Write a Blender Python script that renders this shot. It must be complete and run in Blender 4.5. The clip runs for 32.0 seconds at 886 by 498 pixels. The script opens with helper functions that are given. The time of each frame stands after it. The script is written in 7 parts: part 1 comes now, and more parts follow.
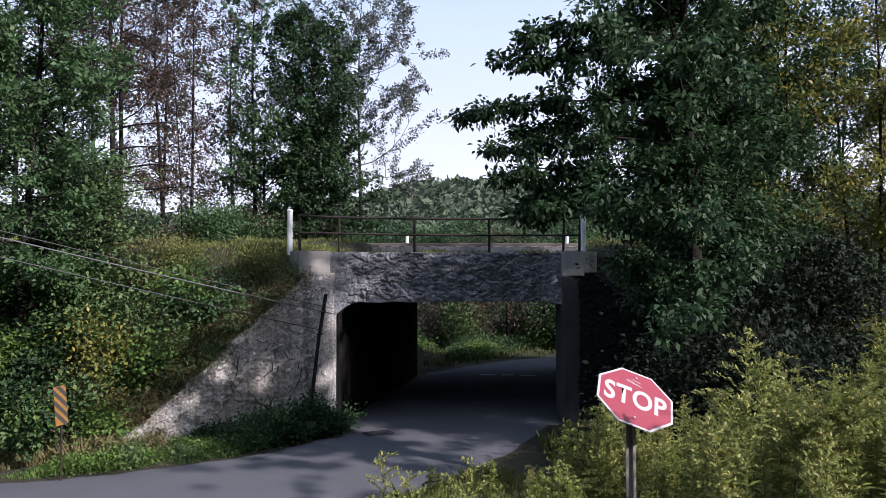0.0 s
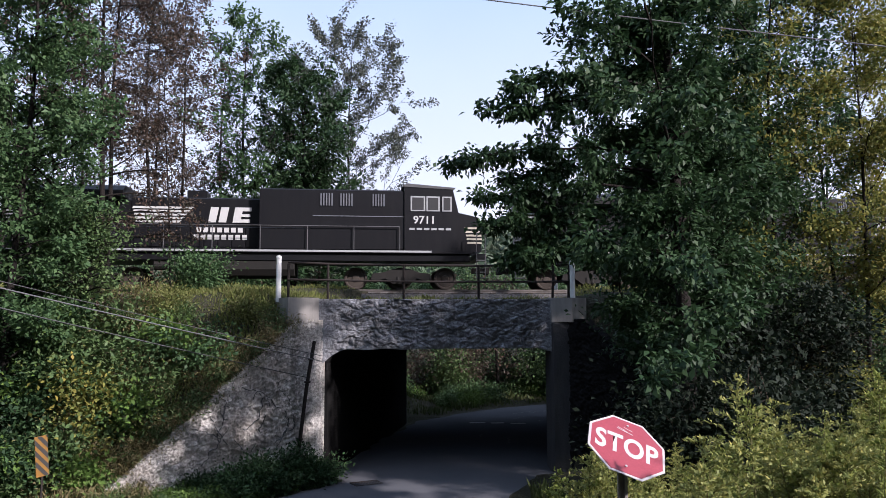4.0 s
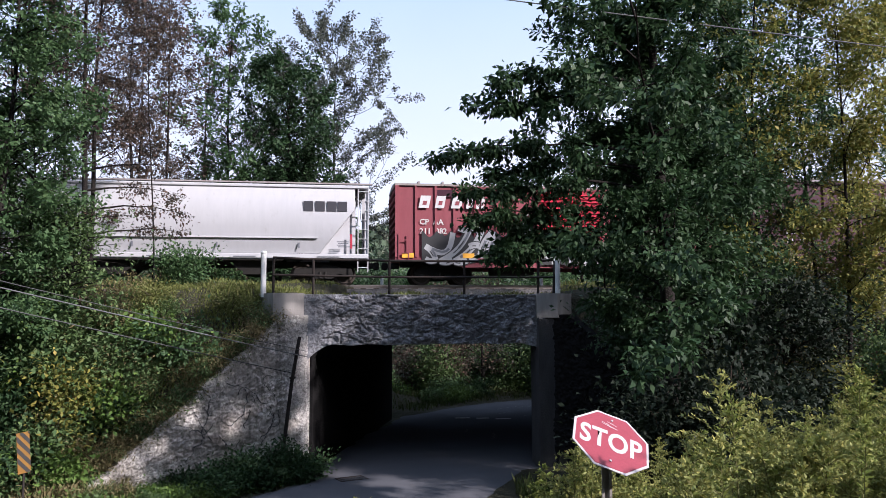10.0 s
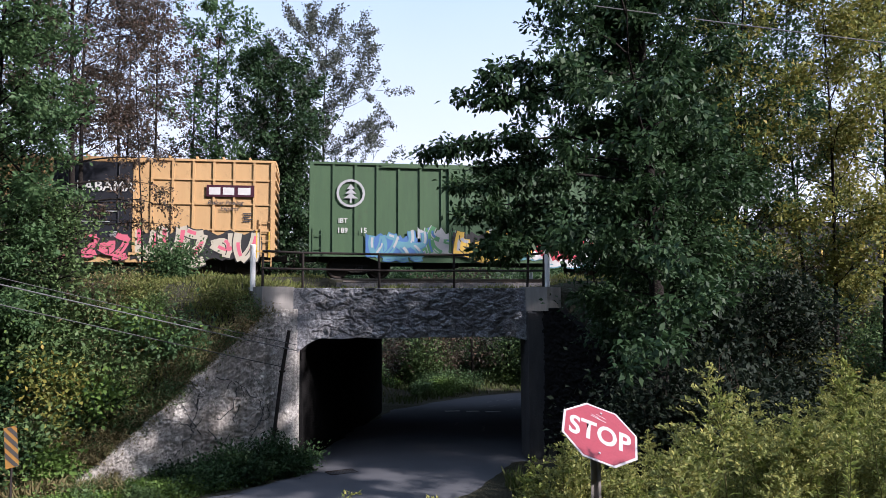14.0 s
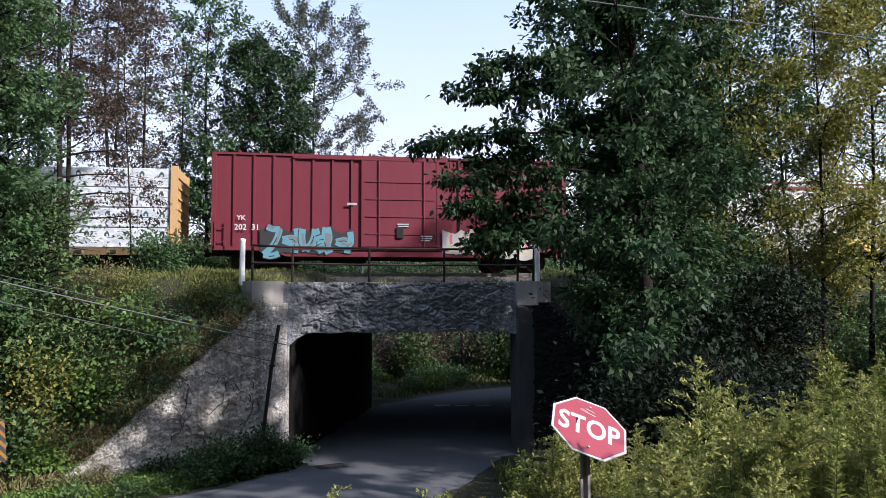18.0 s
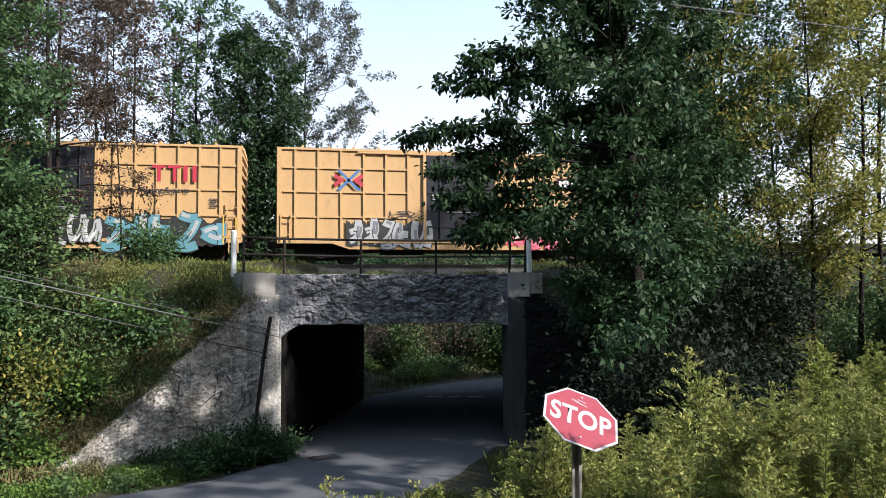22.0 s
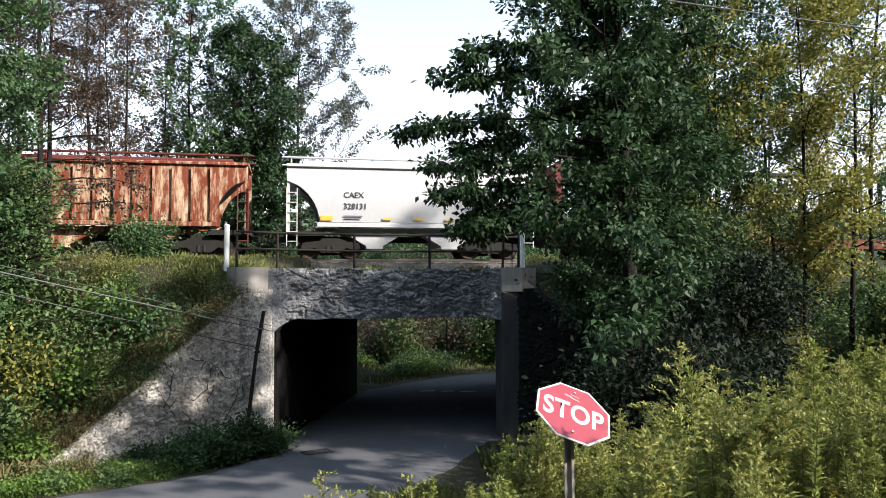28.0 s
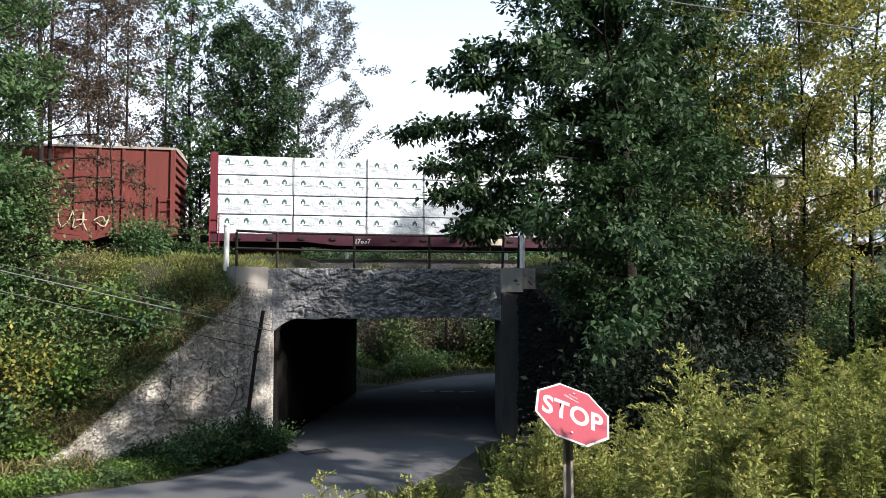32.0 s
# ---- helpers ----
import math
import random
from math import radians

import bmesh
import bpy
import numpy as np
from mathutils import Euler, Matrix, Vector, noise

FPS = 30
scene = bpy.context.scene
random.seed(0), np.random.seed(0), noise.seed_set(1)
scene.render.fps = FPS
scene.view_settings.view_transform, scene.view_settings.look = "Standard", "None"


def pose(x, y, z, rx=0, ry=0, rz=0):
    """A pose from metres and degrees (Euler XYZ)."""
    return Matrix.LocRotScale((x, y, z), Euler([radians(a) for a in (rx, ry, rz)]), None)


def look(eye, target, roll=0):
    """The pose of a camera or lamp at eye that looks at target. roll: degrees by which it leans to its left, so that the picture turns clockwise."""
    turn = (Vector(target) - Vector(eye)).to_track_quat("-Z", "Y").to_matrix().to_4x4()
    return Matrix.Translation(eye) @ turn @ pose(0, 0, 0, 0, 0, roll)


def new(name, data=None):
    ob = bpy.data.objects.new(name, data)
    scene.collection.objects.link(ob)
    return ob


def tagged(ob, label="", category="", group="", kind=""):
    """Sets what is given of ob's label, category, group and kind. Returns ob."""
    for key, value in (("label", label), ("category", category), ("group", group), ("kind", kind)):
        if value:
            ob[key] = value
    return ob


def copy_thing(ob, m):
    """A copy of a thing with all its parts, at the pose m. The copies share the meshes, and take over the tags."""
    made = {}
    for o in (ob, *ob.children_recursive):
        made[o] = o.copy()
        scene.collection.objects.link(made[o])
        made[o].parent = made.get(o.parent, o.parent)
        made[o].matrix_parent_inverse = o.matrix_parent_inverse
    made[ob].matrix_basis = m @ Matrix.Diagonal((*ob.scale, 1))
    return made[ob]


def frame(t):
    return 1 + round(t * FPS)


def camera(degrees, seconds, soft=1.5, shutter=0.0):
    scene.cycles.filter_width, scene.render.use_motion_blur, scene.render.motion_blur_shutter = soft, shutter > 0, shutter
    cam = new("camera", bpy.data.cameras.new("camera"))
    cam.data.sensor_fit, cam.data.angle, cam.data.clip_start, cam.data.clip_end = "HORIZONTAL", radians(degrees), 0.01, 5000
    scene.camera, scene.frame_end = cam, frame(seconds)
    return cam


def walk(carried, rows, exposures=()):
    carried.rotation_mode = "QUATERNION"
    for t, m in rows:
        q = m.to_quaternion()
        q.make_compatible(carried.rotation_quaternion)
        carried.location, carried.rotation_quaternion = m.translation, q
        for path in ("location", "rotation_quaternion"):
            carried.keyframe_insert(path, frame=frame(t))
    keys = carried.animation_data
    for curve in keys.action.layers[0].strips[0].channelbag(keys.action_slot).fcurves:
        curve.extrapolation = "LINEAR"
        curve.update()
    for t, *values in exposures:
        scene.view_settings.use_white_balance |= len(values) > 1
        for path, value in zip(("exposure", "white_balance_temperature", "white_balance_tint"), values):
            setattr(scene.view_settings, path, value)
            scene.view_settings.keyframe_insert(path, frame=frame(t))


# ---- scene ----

# ---- camera ----
cam = camera(60.0, 32.0, soft=0.7)
EYE = (0.0, 0.0, 4.77)
# seconds, heading to the right of the bridge's normal, tilt up, roll
AIM = [
    (0, 6.612, 1.850, 0.114), (0.5, 6.691, 1.766, 0.103), (1, 6.903, 1.949, -0.039), (1.5, 7.217, 2.694, -0.175), (2, 7.206, 3.353,
    -0.159), (2.5, 7.141, 4.001, -0.039), (3, 7.160, 4.664, 0.085), (3.5, 7.302, 5.105, 0.180), (5.5, 7.601, 5.472, 0.206), (6, 7.662,
    5.448, 0.237), (7, 7.761, 5.441, 0.207), (8, 7.993, 5.206, 0.177), (9, 8.280, 5.037, 0.216), (10, 8.494, 4.980, 0.208), (11,
    8.759, 4.947, 0.252), (12, 8.998, 4.800, 0.299), (13, 9.101, 4.668, 0.347), (14, 9.257, 4.491, 0.273), (14.5, 9.300, 4.414,
    0.401), (16.5, 9.775, 4.352, 0.247), (17, 9.889, 4.258, 0.159), (18, 9.991, 4.074, 0.260), (19, 10.264, 3.878, 0.424), (20,
    10.406, 3.674, 0.411), (21, 10.497, 3.527, 0.381), (22, 10.594, 3.428, 0.389), (23, 10.703, 3.396, 0.197), (24, 10.594, 3.362,
    0.223), (25, 10.632, 3.275, 0.145), (25.5, 10.703, 3.240, 0.201), (27.5, 10.969, 3.061, 0.321), (28, 11.082, 3.039, 0.262), (29,
    11.252, 2.976, 0.337), (30, 11.286, 3.038, 0.116), (31, 11.278, 3.059, 0.049), (32, 11.091, 3.060, 0.032)
]
walk(cam, [(t, pose(*EYE, 90 + up, 0, -yaw) @ pose(0, 0, 0, 0, 0, -roll)) for t, yaw, up, roll in AIM],
     exposures=[(0.0, 1.39, 6050, 23), (8.0, 1.44, 6050, 23), (16.5, 1.49, 6050, 20), (20.0, 1.53, 6150, 16), (23.0, 1.72, 6350, 12), (27.5, 1.84, 6550, 12), (32.0, 1.84, 6600, 12)])

# ---- world and sun ----
SUN_DIR = Vector((-0.85, 0.74, -0.74)).normalized()      # the way the light travels
world = bpy.data.worlds.new("world")
scene.world = world
world.use_nodes = True
wn = world.node_tree.nodes
sky = wn.new("ShaderNodeTexSky")
sky.sky_type, sky.sun_disc = "NISHITA", False
sky.sun_elevation = math.asin(-SUN_DIR.z)
sky.sun_rotation = math.atan2(-SUN_DIR.x, -SUN_DIR.y)
sky.air_density, sky.dust_density, sky.ozone_density = 0.7, 9.0, 0.7
# a thin veil of cloud over the whole sky
wt = world.node_tree
tc = wn.new("ShaderNodeTexCoord")
nz = wn.new("ShaderNodeTexNoise")
nz.inputs["Scale"].default_value, nz.inputs["Detail"].default_value, nz.inputs["Roughness"].default_value = 2.2, 6, 0.55
wt.links.new(tc.outputs["Generated"], nz.inputs["Vector"])
mr = wn.new("ShaderNodeMapRange")
mr.inputs[1].default_value, mr.inputs[2].default_value, mr.inputs[3].default_value, mr.inputs[4].default_value = 0.3, 0.7, 0.82, 0.98
wt.links.new(nz.outputs[0], mr.inputs[0])
veil = wn.new("ShaderNodeMix")
veil.data_type = "RGBA"
sep = wn.new("ShaderNodeSeparateXYZ")
wt.links.new(tc.outputs["Generated"], sep.inputs[0])
rise = wn.new("ShaderNodeMapRange")
rise.inputs[1].default_value, rise.inputs[2].default_value = 0.02, 0.42
wt.links.new(sep.outputs[2], rise.inputs[0])
tint = wn.new("ShaderNodeMix")                          # white near the horizon, pale blue overhead
tint.data_type = "RGBA"
tint.inputs[6].default_value, tint.inputs[7].default_value = (3.05, 3.12, 3.16, 1), (1.50, 2.04, 2.65, 1)
wt.links.new(rise.outputs[0], tint.inputs[0])
wt.links.new(tint.outputs[2], veil.inputs[7])
wt.links.new(mr.outputs[0], veil.inputs[0])
wt.links.new(sky.outputs[0], veil.inputs[6])
wt.links.new(veil.outputs[2], wn["Background"].inputs[0])
wn["Background"].inputs[1].default_value = 0.15
sun = new("sun", bpy.data.lights.new("sun", "SUN"))
sun.data.energy, sun.data.angle, sun.data.color = 3.3, radians(1.5), (1.0, 0.94, 0.85)
sun.matrix_world = look((20, -30, 40), Vector((20, -30, 40)) + SUN_DIR)


# ---- mesh helpers ----
class Geo:
    """Collects vertices and faces of one mesh."""

    def __init__(self):
        self.v, self.f, self.m = [], [], []

    def add(self, verts, faces, mat=0):
        k = len(self.v)
        self.v += [tuple(p) for p in verts]
        self.f += [tuple(i + k for i in f) for f in faces]
        self.m += [mat] * len(faces)
        return self

    def box(self, x0, x1, y0, y1, z0, z1, mat=0, m=None, bev=0.0):
        if bev > 0:
            b = bev
            vs = []
            for z, i in ((z0, b), (z0 + b, 0), (z1 - b, 0), (z1, b)):
                vs += [(x0 + i, y0 + i, z), (x1 - i, y0 + i, z), (x1 - i, y1 - i, z), (x0 + i, y1 - i, z)]
            fs = [(3, 2, 1, 0), (12, 13, 14, 15)]
            for k in (0, 4, 8):
                fs += [(k + i, k + (i + 1) % 4, k + 4 + (i + 1) % 4, k + 4 + i) for i in range(4)]
        else:
            vs = [(x, y, z) for z in (z0, z1) for x, y in ((x0, y0), (x1, y0), (x1, y1), (x0, y1))]
            fs = [(3, 2, 1, 0), (4, 5, 6, 7), (0, 1, 5, 4), (1, 2, 6, 5), (2, 3, 7, 6), (3, 0, 4, 7)]
        if m is not None:
            vs = [m @ Vector(p) for p in vs]
        return self.add(vs, fs, mat)

    def tube(self, pts, radii, n=6, mat=0, cap=True):
        pts = [Vector(p) for p in pts]
        vs, fs = [], []
        for i, p in enumerate(pts):
            d = (pts[min(i + 1, len(pts) - 1)] - pts[max(i - 1, 0)])
            d = d.normalized() if d.length > 1e-9 else Vector((0, 0, 1))
            a = d.orthogonal().normalized() if abs(d.z) < 0.9 else Vector((1, 0, 0)).cross(d).normalized()
            b = d.cross(a)
            r = radii[i] if isinstance(radii, (list, tuple)) else radii
            vs += [p + (a * math.cos(2 * math.pi * k / n) + b * math.sin(2 * math.pi * k / n)) * r for k in range(n)]
        for i in range(len(pts) - 1):
            fs += [(i * n + k, i * n + (k + 1) % n, (i + 1) * n + (k + 1) % n, (i + 1) * n + k) for k in range(n)]
        if cap:
            fs += [tuple(range(n - 1, -1, -1)), tuple((len(pts) - 1) * n + k for k in range(n))]
        return self.add(vs, fs, mat)

    def prism(self, outline, y0, y1, mat=0):
        """An outline in x, z, drawn out from y0 to y1."""
        n = len(outline)
        vs = [(x, y0, z) for x, z in outline] + [(x, y1, z) for x, z in outline]
        fs = [tuple(range(n)), tuple(range(2 * n - 1, n - 1, -1))]
        fs += [((i + 1) % n, i, n + i, n + (i + 1) % n) for i in range(n)]
        return self.add(vs, fs, mat)

    def along(self, section, x0, x1, mat=0):
        """A section in y, z, drawn out along x."""
        n = len(section)
        vs = [(x0, y, z) for y, z in section] + [(x1, y, z) for y, z in section]
        fs = [tuple(range(n - 1, -1, -1)), tuple(range(n, 2 * n))]
        fs += [(i, (i + 1) % n, n + (i + 1) % n, n + i) for i in range(n)]
        return self.add(vs, fs, mat)

    def mesh(self, name, mats, smooth=False):
        me = bpy.data.meshes.new(name)
        me.from_pydata(self.v, [], self.f)
        for mt in (mats if isinstance(mats, (list, tuple)) else [mats]):
            me.materials.append(mt)
        if any(self.m):
            me.polygons.foreach_set("material_index", self.m)
        if smooth:
            me.polygons.foreach_set("use_smooth", [True] * len(self.f))
        me.validate()
        me.update()
        return me


def part(name, geo, mats, parent=None, label="", smooth=False, m=None):
    """Links a Geo (or a ready mesh) as one object, under its parent if given."""
    ob = new(name, geo.mesh(name, mats, smooth) if isinstance(geo, Geo) else geo)
    if parent is not None:
        ob.parent = parent
    if m is not None:
        ob.matrix_basis = m
    return tagged(ob, label)


def thing(name, label, category, group="", m=None, kind=""):
    ob = new(name)
    ob.empty_display_size = 0.3
    if m is not None:
        ob.matrix_basis = m
    return tagged(ob, label, category, group, kind)


def quads(name, V, mat, smooth=False):
    """A mesh of loose quads from an array (n, 4, 3)."""
    n = len(V)
    me = bpy.data.meshes.new(name)
    me.vertices.add(4 * n)
    me.loops.add(4 * n)
    me.polygons.add(n)
    me.vertices.foreach_set("co", np.ascontiguousarray(V, dtype=np.float32).ravel())
    me.loops.foreach_set("vertex_index", np.arange(4 * n, dtype=np.int32))
    me.polygons.foreach_set("loop_start", np.arange(0, 4 * n, 4, dtype=np.int32))
    me.materials.append(mat)
    me.update(calc_edges=True)
    return me


# ---- materials ----
def mat_base(name):
    mt = bpy.data.materials.new(name)
    mt.use_nodes = True
    nt = mt.node_tree
    return mt, nt, nt.nodes["Principled BSDF"]


def mixed(nt, fac, a, b):
    n = nt.nodes.new("ShaderNodeMix")
    n.data_type = "RGBA"
    if isinstance(fac, (int, float)):
        n.inputs[0].default_value = fac
    else:
        nt.links.new(fac, n.inputs[0])
    for sock, val in ((n.inputs[6], a), (n.inputs[7], b)):
        if isinstance(val, (tuple, list)):
            sock.default_value = (*val[:3], 1)
        else:
            nt.links.new(val, sock)
    return n.outputs[2]


def noisy(nt, scale, detail=4, rough=0.6, stretch=None, lo=0.35, hi=0.65, space="Object"):
    tc = nt.nodes.new("ShaderNodeTexCoord")
    mp = nt.nodes.new("ShaderNodeMapping")
    if stretch:
        mp.inputs["Scale"].default_value = stretch
    nt.links.new(tc.outputs[space], mp.inputs[0])
    tx = nt.nodes.new("ShaderNodeTexNoise")
    tx.inputs["Scale"].default_value, tx.inputs["Detail"].default_value, tx.inputs["Roughness"].default_value = scale, detail, rough
    nt.links.new(mp.outputs[0], tx.inputs["Vector"])
    mr = nt.nodes.new("ShaderNodeMapRange")
    mr.inputs[1].default_value, mr.inputs[2].default_value = lo, hi
    nt.links.new(tx.outputs[0], mr.inputs[0])
    return mr.outputs[0]


def bumped(nt, bsdf, height, strength=0.4, dist=0.02):
    b = nt.nodes.new("ShaderNodeBump")
    b.inputs["Strength"].default_value, b.inputs["Distance"].default_value = strength, dist
    nt.links.new(height, b.inputs["Height"])
    nt.links.new(b.outputs[0], bsdf.inputs["Normal"])


def surface(name, base, second, rough=0.8, scale=2.0, grain=40.0, bump=0.3, metal=0.0, stretch=None, spread=0.35, dist=0.01):
    """Two colours blotched together at one scale, grained at another."""
    mt, nt, bs = mat_base(name)
    big = noisy(nt, scale, 5, 0.65, stretch, 0.5 - spread, 0.5 + spread)
    fine = noisy(nt, grain, 3, 0.6, None, 0.3, 0.7)
    c = mixed(nt, big, base, second)
    dark = tuple(v * 0.72 for v in base)
    fac = nt.nodes.new("ShaderNodeMath")
    fac.operation = "MULTIPLY"
    fac.inputs[1].default_value = 0.5
    nt.links.new(fine, fac.inputs[0])
    c = mixed(nt, fac.outputs[0], c, dark)
    nt.links.new(c, bs.inputs["Base Color"])
    bs.inputs["Roughness"].default_value, bs.inputs["Metallic"].default_value = rough, metal
    bs.inputs["Specular IOR Level"].default_value = 0.5 if rough < 0.7 else 0.12
    if bump:
        bumped(nt, bs, fine, bump, dist)
    return mt


def leafy(name, a, b, c, rough=0.55, glow=0.35):
    """Foliage: three greens shared out leaf by leaf, some light passing through."""
    mt, nt, bs = mat_base(name)
    g = nt.nodes.new("ShaderNodeNewGeometry")
    ramp = nt.nodes.new("ShaderNodeValToRGB")
    ramp.color_ramp.elements[0].color, ramp.color_ramp.elements[1].color = (*a, 1), (*c, 1)
    e = ramp.color_ramp.elements.new(0.5)
    e.color = (*b, 1)
    nt.links.new(g.outputs["Random Per Island"], ramp.inputs[0])
    big = noisy(nt, 0.5, 2, 0.5, None, 0.3, 0.7)
    col = mixed(nt, big, ramp.outputs[0], b)
    nt.links.new(col, bs.inputs["Base Color"])
    bs.inputs["Roughness"].default_value = rough
    bs.inputs["Specular IOR Level"].default_value = 0.2
    tr = nt.nodes.new("ShaderNodeBsdfTranslucent")
    nt.links.new(col, tr.inputs[0])
    mx = nt.nodes.new("ShaderNodeMixShader")
    mx.inputs[0].default_value = glow
    nt.links.new(bs.outputs[0], mx.inputs[1])
    nt.links.new(tr.outputs[0], mx.inputs[2])
    nt.links.new(mx.outputs[0], nt.nodes["Material Output"].inputs[0])
    return mt


def spalled(name, pale, skin, pits, stretch, pit_scale=7.0, skin_amount=(0.5, 0.6), streaks=0.6):
    """Old concrete: patches of smooth stained skin over pale, pebbly, broken concrete, with streaks running down."""
    mt, nt, bs = mat_base(name)
    patch = noisy(nt, 0.55, 5, 0.6, None, *skin_amount)
    streak = noisy(nt, 1.5, 5, 0.65, (2.5, 2.5, 0.22), 0.47, 0.63)
    stones = noisy(nt, pit_scale, 3, 0.65, stretch, 0.50, 0.56)
    pebble = noisy(nt, pit_scale * 2.6, 3, 0.7, stretch, 0.46, 0.56)
    fine = noisy(nt, 45.0, 3, 0.7, None, 0.3, 0.7)
    broken = mixed(nt, pebble, pale, tuple(v * 0.72 for v in pale))
    broken = mixed(nt, stones, broken, pits)
    whole = mixed(nt, fine, skin, tuple(v * 0.75 for v in skin))
    c = mixed(nt, patch, broken, whole)
    k = nt.nodes.new("ShaderNodeMath")
    k.operation = "MULTIPLY"
    k.inputs[1].default_value = streaks
    nt.links.new(streak, k.inputs[0])
    c = mixed(nt, k.outputs[0], c, tuple(v * 0.42 for v in skin))
    nt.links.new(c, bs.inputs["Base Color"])
    bs.inputs["Roughness"].default_value = 0.95
    bs.inputs["Specular IOR Level"].default_value = 0.12
    ad = nt.nodes.new("ShaderNodeMath")
    ad.operation = "SUBTRACT"
    nt.links.new(fine, ad.inputs[0])
    nt.links.new(stones, ad.inputs[1])
    bumped(nt, bs, ad.outputs[0], 0.7, 0.03)
    return mt


M_CONC = spalled("crumbling_concrete", (0.70, 0.67, 0.63), (0.56, 0.52, 0.47), (0.36, 0.345, 0.325), (1, 1, 1.2), 12.0, (0.46, 0.56), 0.75)
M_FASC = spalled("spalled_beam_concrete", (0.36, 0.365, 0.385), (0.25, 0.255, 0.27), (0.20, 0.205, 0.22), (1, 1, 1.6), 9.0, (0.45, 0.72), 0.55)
M_CAP = surface("cast_concrete", (0.34, 0.32, 0.295), (0.19, 0.178, 0.165), 0.9, 1.6, 25, 0.3, stretch=(2.2, 2.2, 0.4), spread=0.2)
# streaky concrete for the right pilaster, darkened in colour for the tree's shade
M_TREESHADE = surface("tree_shade_concrete", (0.085, 0.083, 0.083), (0.045, 0.045, 0.047), 0.95, 1.4, 20, 0.5, stretch=(2.2, 2.2, 0.5), spread=0.25, dist=0.02)
# near-black concrete: the shade of underpass and right bank is put into the colour
M_SHADECONC = surface("shade_dark_concrete", (0.022, 0.021, 0.021), (0.012, 0.012, 0.012), 0.95, 0.8, 14, 0.5, dist=0.02)
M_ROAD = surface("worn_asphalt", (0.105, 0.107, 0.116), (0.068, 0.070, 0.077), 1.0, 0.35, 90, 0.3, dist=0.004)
for mt in (M_ROAD, M_SHADECONC):
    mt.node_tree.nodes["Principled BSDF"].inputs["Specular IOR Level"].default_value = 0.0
M_SOIL = surface("verge_soil", (0.040, 0.036, 0.025), (0.030, 0.034, 0.020), 1.0, 0.8, 12, 0.7, dist=0.05)
M_BALLAST = surface("ballast_stone", (0.16, 0.152, 0.145), (0.08, 0.076, 0.072), 1.0, 6, 25, 1.0, dist=0.05)
M_BARK = surface("grey_brown_bark", (0.022, 0.019, 0.017), (0.013, 0.0115, 0.0105), 1.0, 3, 30, 0.7, stretch=(4, 4, 0.6), dist=0.02)
M_TWIG = surface("brown_twig", (0.09, 0.07, 0.055), (0.06, 0.045, 0.035), 1.0, 3, 30, 0)
M_IRON = surface("rusty_black_iron", (0.018, 0.017, 0.017), (0.036, 0.026, 0.021), 0.75, 6, 60, 0.2)
M_WHITE = surface("white_post_paint", (0.78, 0.78, 0.76), (0.62, 0.62, 0.60), 0.6, 5, 40, 0.1)
M_STEEL = surface("worn_rail_steel", (0.20, 0.17, 0.15), (0.30, 0.29, 0.28), 0.45, 8, 60, 0.1, metal=0.7)
M_TIE = surface("creosoted_tie", (0.06, 0.048, 0.038), (0.10, 0.085, 0.07), 1.0, 5, 40, 0.4)
L_MID = leafy("mid_green_leaves", (0.034, 0.068, 0.030), (0.058, 0.112, 0.044), (0.100, 0.158, 0.062))
L_AIRY = leafy("thin_grey_green_leaves", (0.060, 0.075, 0.062), (0.085, 0.098, 0.078), (0.120, 0.105, 0.090))
L_DARK = leafy("dark_green_leaves", (0.013, 0.034, 0.014), (0.026, 0.056, 0.022), (0.052, 0.090, 0.036), glow=0.3)
L_YELLOW = leafy("yellowing_leaves", (0.085, 0.120, 0.032), (0.170, 0.180, 0.045), (0.340, 0.255, 0.058))
L_BROWN = leafy("turning_brown_leaves", (0.045, 0.050, 0.034), (0.078, 0.060, 0.046), (0.130, 0.072, 0.046))
L_BROOK = leafy("weed_leaves", (0.090, 0.128, 0.028), (0.175, 0.212, 0.050), (0.300, 0.290, 0.078))
L_GRASS = leafy("grass_blades", (0.031, 0.056, 0.014), (0.061, 0.083, 0.026), (0.125, 0.112, 0.060))
L_CREST = leafy("crest_grass_blades", (0.085, 0.115, 0.030), (0.145, 0.165, 0.048), (0.220, 0.195, 0.085))
L_VINE = leafy("vine_leaves", (0.050, 0.092, 0.036), (0.086, 0.142, 0.052), (0.142, 0.195, 0.074))
L_DRY = leafy("dry_brush", (0.125, 0.098, 0.050), (0.215, 0.180, 0.088), (0.150, 0.165, 0.066))
L_FAR = leafy("far_wood_leaves", (0.050, 0.078, 0.052), (0.072, 0.100, 0.064), (0.110, 0.112, 0.080), rough=0.9, glow=0.2)
L_LUSH = leafy("lush_verge_leaves", (0.064, 0.120, 0.026), (0.100, 0.172, 0.038), (0.155, 0.215, 0.056))
# leaf greens taken almost to black: tree shade painted into the undergrowth
L_UNDER = leafy("shade_coloured_undergrowth", (0.006, 0.012, 0.007), (0.010, 0.018, 0.010), (0.020, 0.030, 0.016), rough=0.7, glow=0.2)

# ---- the lie of the land ----
FACE_Y, BACK_Y, DECK_Z, RAIL_Z, TRACK_Y = 24.6, 37.6, 5.46, 6.10, 33.75
SKEW = 0.28                                            # how far the underpass leans to the right per metre of depth
WING_L = ((-0.62, 24.6), (-5.9, 21.05))
WING_R = ((6.95, 24.6), (11.6, 21.3))


def mid_x(y):
    return 3.15 + (y - FACE_Y) * SKEW


